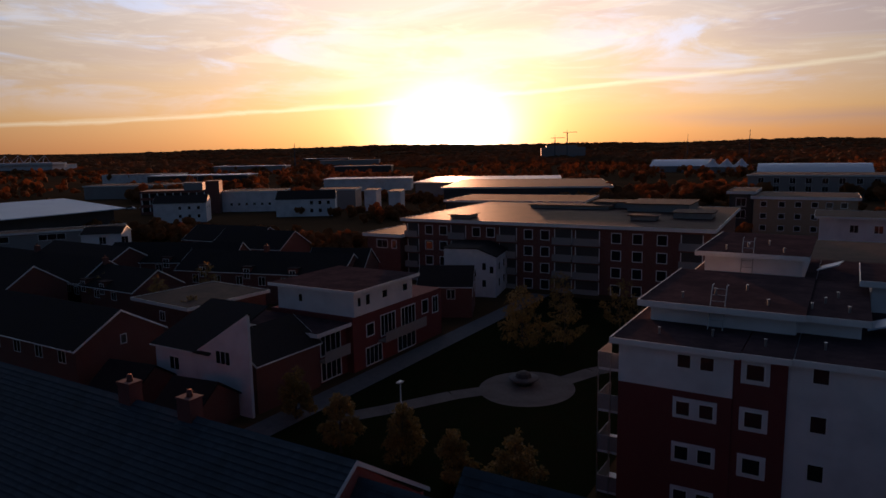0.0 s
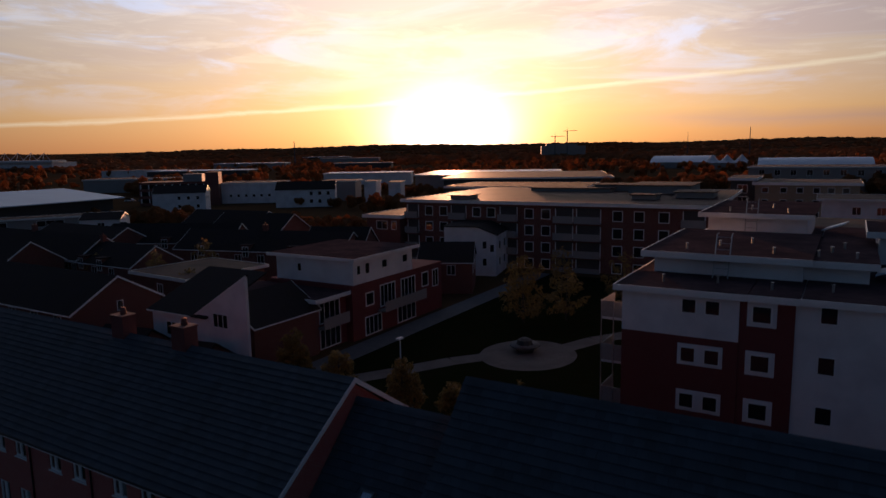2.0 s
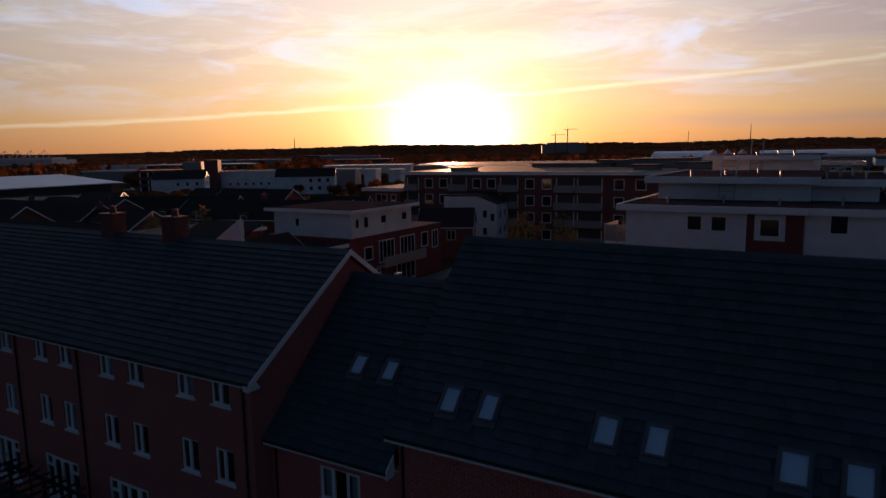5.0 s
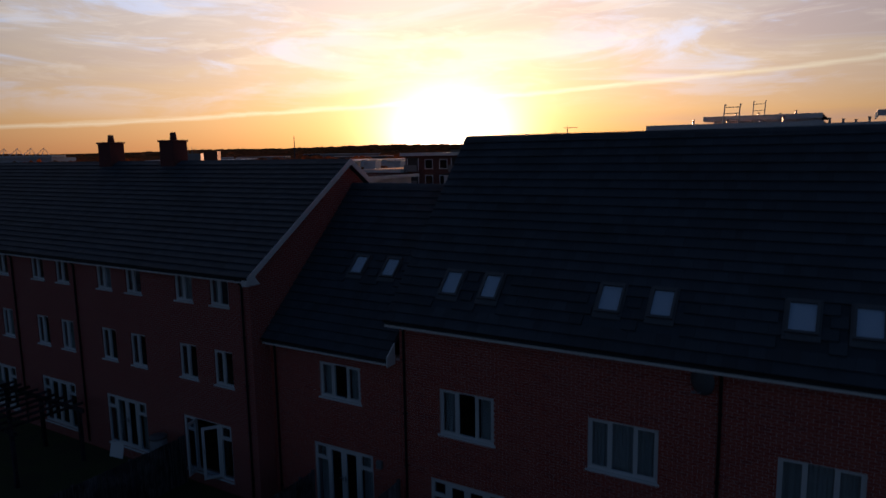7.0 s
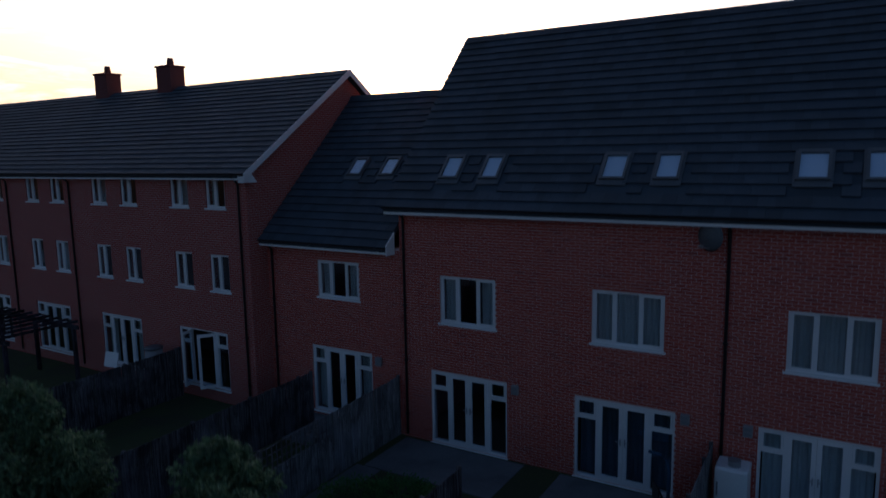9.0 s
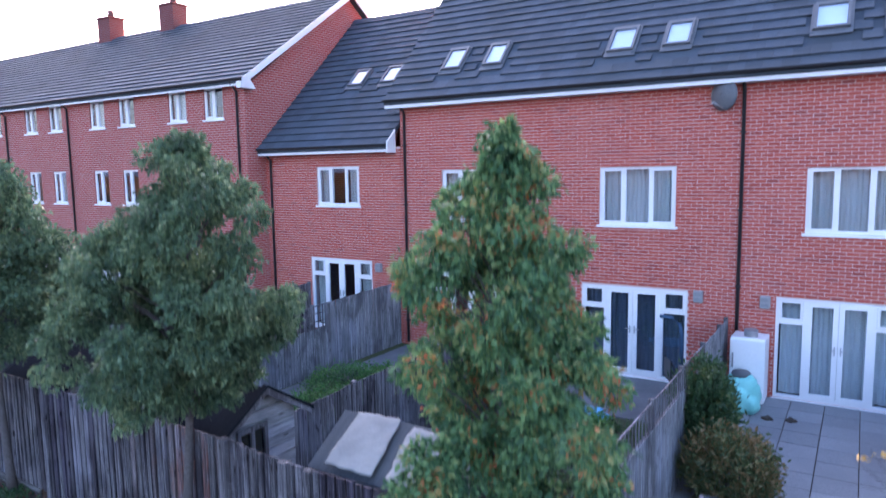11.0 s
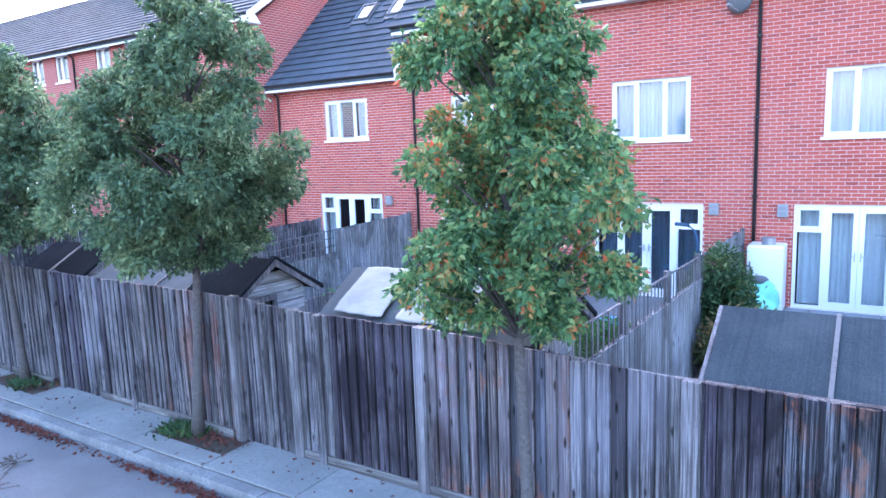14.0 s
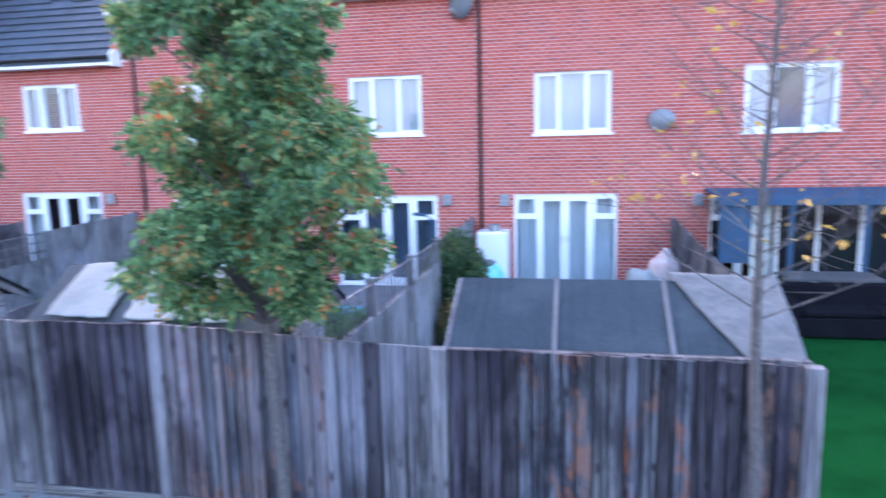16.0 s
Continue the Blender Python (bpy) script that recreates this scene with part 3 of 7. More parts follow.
def tile_slope(parent, x0, x1, y0, z0, y1, z1, holes=(), singles=None):
    """Interlocking tiles up a slope that rises with y; holes in (x0, x1, z0, z1)."""
    L = math.hypot(y1 - y0, z1 - z0)
    u = Vector((0, (y1 - y0) / L, (z1 - z0) / L))
    nrm = Vector((0, -u.z, u.y))
    g, count = Geo(), 0
    rows = int(L / 0.30)
    gauge = L / rows
    wide = 0.33
    me = None
    for r in range(rows):
        s0, s1 = r * gauge - 0.02, (r + 1) * gauge
        off = wide / 2 if r % 2 else 0.0
        k = -1
        while True:
            p, q = x0 + off + k * wide, x0 + off + (k + 1) * wide - 0.004
            k += 1
            if p > x1:
                break
            full = p >= x0 and q <= x1
            p, q = max(p, x0), min(q, x1)
            if q - p < 0.03:
                continue
            zc = z0 + u.z * (s0 + s1) / 2
            if any(h[0] < (p + q) / 2 < h[1] and h[2] < zc < h[3] for h in holes):
                continue
            j = rng.uniform(-0.003, 0.003)
            base = Vector((0, y0, z0))
            lo, hi = base + u * s0 + nrm * (0.056 + j), base + u * s1 + nrm * 0.012
            lo_b = base + u * s0 + nrm * (0.008 + j)
            if singles and full and count < 300 and singles[0] < p < singles[1] and singles[2] < zc < singles[3]:
                if me is None:
                    t = Geo()
                    w = wide - 0.004
                    A, B, C = u * (s0 - s0) + nrm * 0.056, u * (s1 - s0) + nrm * 0.012, nrm * 0.008
                    tile_faces(t, 0, w, A, B, C)
                    me = t.mesh("tile", M_TILE)
                piece("tile", me, parent, (p, y0 + u.y * s0, z0 + u.z * s0))
                count += 1
            else:
                tile_faces(g, p, q, lo, hi, lo_b)
    part("tiling", g, M_TILE, parent, kind="stuff")


def tile_faces(g, p, q, lo, hi, lo_b):
    g.face((p, lo.y, lo.z), (q, lo.y, lo.z), (q, hi.y, hi.z), (p, hi.y, hi.z))
    g.face((p, lo_b.y, lo_b.z), (q, lo_b.y, lo_b.z), (q, lo.y, lo.z), (p, lo.y, lo.z))
    g.face((p, lo_b.y, lo_b.z), (p, lo.y, lo.z), (p, hi.y, hi.z))
    g.face((q, lo_b.y, lo_b.z), (q, hi.y, hi.z), (q, lo.y, lo.z))


def pane_of(parent, x0, x1, z0, z1, y):
    p = part("pane", Geo().box(x0, x1, y, y + 0.02, z0, z1), M_GLASS, parent)
    p.visible_shadow = False
    return p


def ring_frame(g, x0, x1, z0, z1, y0, y1, w, m=None):
    """Four bars joined into one rectangular ring."""
    n = len(g.v)
    for y in (y0, y1):
        for e in (0.0, w):
            for p in ((x0 + e, y, z0 + e), (x1 - e, y, z0 + e), (x1 - e, y, z1 - e), (x0 + e, y, z1 - e)):
                g.v.append(tuple(m @ Vector(p)) if m is not None else p)
    for i in range(4):
        k = (i + 1) % 4
        g.f += [(n + i, n + k, n + 4 + k, n + 4 + i), (n + 8 + i, n + 12 + i, n + 12 + k, n + 8 + k),
                (n + i, n + 8 + i, n + 8 + k, n + k), (n + 4 + i, n + 4 + k, n + 12 + k, n + 12 + i)]


def sash(g, x0, x1, z0, z1, y, w=0.055, d=0.05):
    """A frame round a pane."""
    ring_frame(g, x0, x1, z0, z1, y, y + d, w)


def folds(parent, x0, x1, z0, z1, y, material, amp=0.02):
    g, n = Geo(), max(6, int((x1 - x0) / 0.035))
    ph = rng.uniform(0, 6)
    pts = [(x0 + (x1 - x0) * i / n, y + amp * math.sin(i * 1.9 + ph) + amp * 0.5 * math.sin(i * 0.7)) for i in range(n + 1)]
    for (a, b), (c, d) in zip(pts, pts[1:]):
        g.face((a, b, z0), (c, d, z0), (c, d, z1), (a, b, z1))
        g.face((a, b + 0.006, z0), (a, b + 0.006, z1), (c, d + 0.006, z1), (c, d + 0.006, z0))
    return part("curtain", g, material, parent)


def window(parent, x0, x1, z0, z1, y, bars=(0.33, 0.67), curtain=None, sashes=(0, 2), sill=True, swing=None):
    """White casement window set 5 cm into a wall whose face is at y."""
    yf = y + 0.05
    g = Geo()
    sash(g, x0, x1, z0 + 0.03, z1, yf, 0.06, 0.07)
    cuts = [x0 + 0.03, *[x0 + b * (x1 - x0) for b in bars], x1 - 0.03]
    w = part("window", g, M_UPVC, parent)
    for c in cuts[1:-1]:
        part("mullion", Geo().box(c - 0.032, c + 0.032, yf - 0.002, yf + 0.068, z0 + 0.09, z1 - 0.06), M_UPVC, w)
    for i, (a, b) in enumerate(zip(cuts, cuts[1:])):
        if i in sashes:
            s = Geo()
            sash(s, a + 0.022, b - 0.022, z0 + 0.075, z1 - 0.045, yf - 0.018, 0.05, 0.05)
            part("sash", s, M_UPVC, w)
        pane_of(w, a + 0.03, b - 0.03, z0 + 0.09, z1 - 0.06, yf + 0.03)
    if sill:
        part("sill", Geo().box(x0 - 0.05, x1 + 0.05, y - 0.045, yf + 0.02, z0 - 0.03, z0 + 0.028), M_UPVC, w, bevel=0.006)
    if curtain == "full":
        folds(w, x0 + 0.05, x1 - 0.05, z0 + 0.05, z1 - 0.03, y + 0.22, M_CURTAIN)
    elif curtain == "sides":
        t = (x1 - x0) * 0.27
        folds(w, x0 + 0.05, x0 + 0.05 + t, z0 + 0.05, z1 - 0.03, y + 0.22, M_CURTAIN)
        folds(w, x1 - 0.05 - t, x1 - 0.05, z0 + 0.05, z1 - 0.03, y + 0.22, M_CURTAIN)
    return w


def garden_door(parent, x0, x1, z0, z1, y, curtain=None, opened=False, cloth=None):
    """French doors between two side lights with small top lights."""
    yf = y + 0.04
    wd = x1 - x0
    a, b, c = x0 + wd * 0.235, x0 + wd * 0.5, x1 - wd * 0.235
    g = Geo()
    sash(g, x0, x1, z0, z1, yf, 0.06, 0.08)
    d = part("garden_door", g, M_UPVC, parent)
    for m in (a, c):
        part("mullion", Geo().box(m - 0.035, m + 0.035, yf - 0.003, yf + 0.077, z0 + 0.06, z1 - 0.06), M_UPVC, d)
    zt = z1 - 0.52
    for p, q in ((x0 + 0.06, a - 0.035), (c + 0.035, x1 - 0.06)):
        part("transom", Geo().box(p, q, yf - 0.001, yf + 0.075, zt - 0.035, zt + 0.035), M_UPVC, d)
    for p, q in ((x0 + 0.06, a - 0.035), (c + 0.035, x1 - 0.06)):
        pane_of(d, p, q, z0 + 0.06, zt - 0.035, yf + 0.03)
        pane_of(d, p, q, zt + 0.035, z1 - 0.06, yf + 0.03)
        s = Geo()
        sash(s, p + 0.004, q - 0.004, zt + 0.04, z1 - 0.064, yf - 0.015, 0.045, 0.05)
        part("top_light", s, M_UPVC, d)
    for i, (p, q) in enumerate(((a + 0.035, b - 0.004), (b + 0.004, c - 0.035))):
        w = q - p
        leaf = Geo()
        sash(leaf, 0, w, 0, z1 - z0 - 0.12, -0.02, 0.095, 0.055)
        lf = part("door_leaf", leaf, M_UPVC, d)
        pn = pane_of(lf, 0.095, w - 0.095, 0.095, z1 - z0 - 0.215, 0.0)
        hx = w - 0.05 if i == 0 else 0.05
        s = -1 if i == 0 else 1
        part("handle", Geo().box(hx - 0.012, hx + 0.012, -0.045, -0.02, 0.95, 1.12).box(min(hx, hx + s * 0.11), max(hx, hx + s * 0.11), -0.06, -0.045, 1.04, 1.06), M_METAL, lf)
        if opened:
            turn = -70 if i == 0 else 100
            lf.matrix_basis = pose(p, yf, z0 + 0.06, 0, 0, turn) if i == 0 else pose(q, yf, z0 + 0.06, 0, 0, 55) @ pose(-w, 0, 0)
        else:
            lf.location = (p, yf, z0 + 0.06)
    part("threshold", Geo().box(x0 - 0.03, x1 + 0.03, y - 0.06, yf + 0.02, z0 - 0.05, z0 - 0.002), M_UPVC, d)
    if curtain:
        cloth = cloth or M_CURTAIN
        folds(d, x0 + 0.08, a, z0 + 0.05, z1 - 0.08, y + 0.25, cloth)
        folds(d, c, x1 - 0.08, z0 + 0.05, z1 - 0.08, y + 0.25, cloth)
        if curtain == "full":
            folds(d, a + 0.02, c - 0.02, z0 + 0.05, z1 - 0.08, y + 0.26, cloth)
    return d


def roof_window(parent, x0, x1, y0, z0, slope, z_lo, z_hi):
    """A roof light lying in a slope that passes through (y0, z0)."""
    a = math.atan(slope)
    L = (z_hi - z_lo) / math.sin(a)
    m = Matrix.Translation((x0, y0 + (z_lo - z0) / slope, z_lo)) @ Matrix.Rotation(a, 4, "X")
    g = Geo()
    w = x1 - x0
    for p in ((0, 0.06, 0, L), (w - 0.06, w, 0, L), (0.06, w - 0.06, 0, 0.06), (0.06, w - 0.06, L - 0.09, L)):
        g.box(p[0], p[1], p[2], p[3], 0.0, 0.11, m)
    rw = part("roof_window", g, M_DISH, parent)
    gl = part("pane", Geo().box(0.055, w - 0.055, 0.055, L - 0.08, 0.06, 0.085, m), M_GLASS, rw)
    gl.visible_shadow = False
    # White sheet under the glass, standing in for sky reflected in the pane.
    part("blind", Geo().box(0.058, w - 0.058, 0.058, L - 0.085, 0.03, 0.05, m), M_WHITE, rw)
    part("flashing", Geo().box(-0.05, w + 0.05, -0.16, 0.0, 0.035, 0.05, m).box(-0.05, 0.0, 0, L, 0.035, 0.06, m).box(w, w + 0.05, 0, L, 0.035, 0.06, m), M_DISH, rw)


def downpipe(parent, x, y, z0, z1, jog=0.28):
    g = Geo().tube([(x, y - jog, z1), (x, y - jog, z1 - 0.08), (x, y - 0.05, z1 - 0.32), (x, y - 0.05, z0)], [0.036] * 4, 10)
    dp = part("downpipe", g, M_BLACK, parent, smooth=True)
    for z in np.arange(z0 + 0.6, z1 - 0.5, 1.6):
        part("bracket", Geo().box(x - 0.055, x + 0.055, y - 0.09, y, z, z + 0.035), M_BLACK, dp)


def gutter(parent, x0, x1, y, z):
    prof = [(y - 0.06 + 0.06 * math.cos(a), z + 0.06 * math.sin(a)) for a in np.linspace(math.pi, 2 * math.pi, 7)]
    inner = [(y - 0.06 + 0.052 * math.cos(a), z + 0.052 * math.sin(a)) for a in np.linspace(2 * math.pi, math.pi, 7)]
    part("gutter", Geo().prism(prof + inner, x0, x1), M_BLACK, parent)


def dish(x, y, z, yaw, label, skin=None, tall=1.08):
    """A satellite dish on a wall arm."""
    d = thing("satellite_dish", label, "satellite dish", pose(x, y, z, 0, 0, yaw))
    g = Geo()
    rings, seg = 6, 20
    for i in range(rings + 1):
        r = 0.30 * i / rings
        for k in range(seg):
            a = 2 * math.pi * k / seg
            g.v.append((r * math.cos(a), -0.30 + 0.9 * r * r, r * tall * math.sin(a)))
    for i in range(rings):
        for k in range(seg):
            b = i * seg
            g.f.append((b + k, b + (k + 1) % seg, b + seg + (k + 1) % seg, b + seg + k))
    rf = part("reflector", g, skin or M_DISH, d, smooth=True)
    rf.modifiers.new("thick", "SOLIDIFY").thickness = 0.012
    part("arm", Geo().tube([(0, 0, -0.1), (0, -0.16, -0.1), (0, -0.26, -0.02)], [0.02] * 3), M_GREY, d)
    part("feed_arm", Geo().tube([(0, -0.22, -0.28), (0, -0.52, -0.2)], [0.012] * 2), M_GREY, d)
    part("receiver", Geo().tube([(0, -0.50, -0.2), (0, -0.60, -0.17)], [0.035, 0.03]), M_GREY, d)
    part("wall_plate", Geo().box(-0.06, 0.06, -0.012, 0.0, -0.2, 0.0), M_GREY, d)


def flue_box(x, y, z):
    f = thing("flue_cover", "pale grey plastic vent box on a brick wall", "vent", pose(x, y, z))
    part("case", Geo().box(-0.10, 0.10, -0.12, -0.008, -0.13, 0.13), M_GREY, f, bevel=0.02)
    part("grille", Geo().box(-0.07, 0.07, -0.128, -0.12, -0.1, -0.02).box(-0.07, 0.07, -0.128, -0.12, 0.02, 0.09), M_LEAD, f)


R_Y, R_EAVE, R_SLOPE = 15.75, (15.40, 6.70), 1.036
R_RIDGE = (20.38, 6.70 + 4.98 * 1.036)


def roof_shell(parent, x0, x1, eave, ridge, back, material=None):
    """Slab under the tiles, with the far slope."""
    (ye, ze), (yr, zr) = eave, ridge
    g = Geo().prism([(ye, ze), (yr, zr), (back, ze), (back, ze - 0.12), (yr, zr - 0.16), (ye, ze - 0.12)], x0, x1)
    return part("roof", g, material or M_TILE, parent)


def terrace_house(x0, x1, doors, wins, roof_lights, label, wz=0.0, singles=None, tiles=None, left_end=False):
    h = thing("terraced_house", label, "house")
    holes = [(d[0], d[1], d[2], d[3]) for d in doors] + [(w[0], w[1], w[2], w[3]) for w in wins]
    wall = weld(part("wall", wall_geo(x0, x1, -0.3, 6.62, R_Y, R_Y + 0.3, holes), M_MORTAR, h, "red brick wall with pale mortar"))
    brick_face(wall, x0, x1, -0.02, 6.58, R_Y, holes, singles)
    part("wall", Geo().box(x0, x1, 25.0, 25.3, -0.3, 6.8), M_BRICK_FAR, h)
    for x in (x0, x1 - 0.1):
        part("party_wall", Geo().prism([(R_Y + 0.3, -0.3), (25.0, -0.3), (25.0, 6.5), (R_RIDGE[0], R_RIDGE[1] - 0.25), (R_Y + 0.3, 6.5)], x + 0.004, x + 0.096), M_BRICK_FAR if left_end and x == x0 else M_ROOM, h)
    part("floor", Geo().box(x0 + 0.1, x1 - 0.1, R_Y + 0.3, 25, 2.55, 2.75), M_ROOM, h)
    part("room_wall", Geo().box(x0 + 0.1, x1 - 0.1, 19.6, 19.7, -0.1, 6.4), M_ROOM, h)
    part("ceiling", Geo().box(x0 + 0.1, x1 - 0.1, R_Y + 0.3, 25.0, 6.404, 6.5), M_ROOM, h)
    rx0 = x0 - (0.28 if left_end else 0)
    roof = roof_shell(h, rx0, x1, R_EAVE, R_RIDGE, 25.4)
    rl_holes = [(a - 0.1, b + 0.1, 7.25, 8.1) for a, b in roof_lights]
    tile_slope(roof, rx0, x1, *R_EAVE, *R_RIDGE, rl_holes, tiles)
    part("ridge_cap", Geo().prism([(R_RIDGE[0] - 0.16, R_RIDGE[1] - 0.10), (R_RIDGE[0], R_RIDGE[1] + 0.02), (R_RIDGE[0] + 0.16, R_RIDGE[1] - 0.10)], rx0, x1), M_TILE, roof)
    part("fascia", Geo().box(rx0, x1, R_EAVE[0] + 0.02, R_EAVE[0] + 0.045, 6.50, 6.69), M_PAINT, h, "white painted fascia board")
    part("soffit", Geo().box(rx0, x1, R_EAVE[0] + 0.046, R_Y - 0.004, 6.50, 6.52), M_PAINT, h)
    gutter(h, rx0, x1, R_EAVE[0] + 0.018, 6.72)
    for a, b in roof_lights:
        roof_window(roof, a, b, R_EAVE[0], R_EAVE[1], R_SLOPE, 7.42, 8.03)
    for d in doors:
        garden_door(h, *d[:4], R_Y, d[4], False, d[5] if len(d) > 5 else None)
    for w in wins:
        window(h, *w[:4], R_Y, curtain=w[4], sashes=w[5])
    return h


WZ = (3.50, 4.85)
house_b = terrace_house(-10.78, -6.4, [(-9.82, -7.46, 0.03, 2.13, None)], [(-9.48, -7.78, *WZ, "sides", (0, 2))], [(-9.64, -9.06), (-8.41, -7.86)], "red brick terraced house with white garden doors and roof lights", left_end=True)
house_c = terrace_house(-6.4, -2.13, [(-5.60, -3.17, 0.03, 2.12, "full", M_CURTAIN_BLUE)], [(-5.19, -3.47, *WZ, "full", (0, 2))], [(-5.16, -4.55), (-3.90, -3.32)], "red brick terraced house with drawn pale curtains and roof lights", singles=(-3.4, -2.2, 2.2, 5.0), tiles=(-6.0, -2.4, 6.7, 9.5))
terrace_house(-2.13, 2.10, [(-1.42, 0.84, 0.03, 2.14, "full", M_NET)], [(-0.96, 0.68, 3.44, 4.79, "full", (0, 2))], [(-1.0, -0.36), (0.25, 0.85)], "red brick terraced house with net curtains behind white doors")
terrace_house(2.10, 6.40, [(2.75, 5.15, 0.03, 2.10, None)], [(3.34, 5.15, 3.38, 4.74, "sides", (0, 2))], [(3.4, 4.0), (4.7, 5.3)], "red brick terraced house behind a garden canopy")
house_f = terrace_house(6.40, 10.70, [(7.0, 9.4, 0.03, 2.10, None)], [(7.6, 9.3, *WZ, "sides", (0, 2))], [(7.4, 8.0), (8.9, 9.5)], "red brick terraced house at the end of view")
terrace_house(10.70, 15.0, [(11.3, 13.7, 0.03, 2.10, None)], [(11.9, 13.6, *WZ, "sides", (0, 2))], [(11.7, 12.3)], "red brick terraced house further along")
downpipe(house_c, -2.15, R_Y, 0.1, 6.70)
downpipe(house_b, -10.62, R_Y, 0.1, 6.70)
downpipe(house_f, 6.42, R_Y, 0.1, 6.70)
dish(-2.42, R_Y, 6.28, -25, "dark grey satellite dish on a brick wall")
dish(1.80, R_Y, 3.70, -30, "grey mesh satellite dish on a brick wall", M_LEAD, 0.72)
for fx, fz in ((-2.94, 2.03), (-1.62, 2.02), (-7.2, 2.0), (2.5, 2.0)):
    flue_box(fx, R_Y, fz)


def middle_house():
    """The lower house between the two rows."""
    y, x0, x1 = 15.76, -15.95, -10.80
    h = thing("terraced_house", "low red brick house with a lower roof between taller ones", "house")
    holes = [(-14.22, -11.88, 0.17, 2.29), (-13.87, -12.27, 3.83, 4.99)]
    wall = weld(part("wall", wall_geo(x0, x1, -0.4, 5.50, y, y + 0.3, holes), M_MORTAR, h))
    brick_face(wall, x0, x1, -0.40, 5.46, y, holes)
    part("wall", Geo().box(x0, x1, 24.6, 24.9, -0.3, 5.4), M_BRICK_FAR, h)
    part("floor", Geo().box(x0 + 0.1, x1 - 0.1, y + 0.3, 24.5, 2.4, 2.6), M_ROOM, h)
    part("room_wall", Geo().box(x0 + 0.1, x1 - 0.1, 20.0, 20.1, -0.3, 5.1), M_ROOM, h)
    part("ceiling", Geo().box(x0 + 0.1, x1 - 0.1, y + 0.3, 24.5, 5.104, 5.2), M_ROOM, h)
    eave, ridge = (15.38, 5.55), (20.35, 5.55 + 4.97 * 0.945)
    roof = roof_shell(h, x0 + 0.04, x1 - 0.2, eave, ridge, 24.9)
    rl = [(-13.90, -13.34), (-12.64, -12.08)]
    tile_slope(roof, x0 + 0.04, x1 - 0.2, *eave, *ridge, [(a - 0.1, b + 0.1, 7.25, 8.1) for a, b in rl])
    for a, b in rl:
        roof_window(roof, a, b, eave[0], eave[1], 0.945, 7.45, 8.0)
    part("ridge_cap", Geo().prism([(20.19, ridge[1] - 0.08), (20.35, ridge[1] + 0.04), (20.51, ridge[1] - 0.08)], x0, x1), M_TILE, roof)
    part("fascia", Geo().box(x0 + 0.02, x1 - 0.2, eave[0] + 0.02, eave[0] + 0.045, 5.36, 5.54), M_PAINT, h)
    part("soffit", Geo().box(x0 + 0.02, x1 - 0.2, eave[0] + 0.046, y - 0.004, 5.36, 5.38), M_PAINT, h)
    part("eave_box", Geo().prism([(eave[0] - 0.02, 5.33), (y - 0.01, 5.33), (y - 0.01, 5.96), (eave[0] - 0.02, 5.62)], x1 - 0.19, x1 - 0.15), M_PAINT, h)
    gutter(h, x0 + 0.05, x1 - 0.2, eave[0] + 0.018, 5.57)
    garden_door(h, *holes[0], y, "sides")
    window(h, *holes[1], y, curtain="sides", sashes=(0, 2))
    downpipe(h, -15.72, y, -0.2, 5.54)
    flue_box(-11.6, y, 2.12)


middle_house()


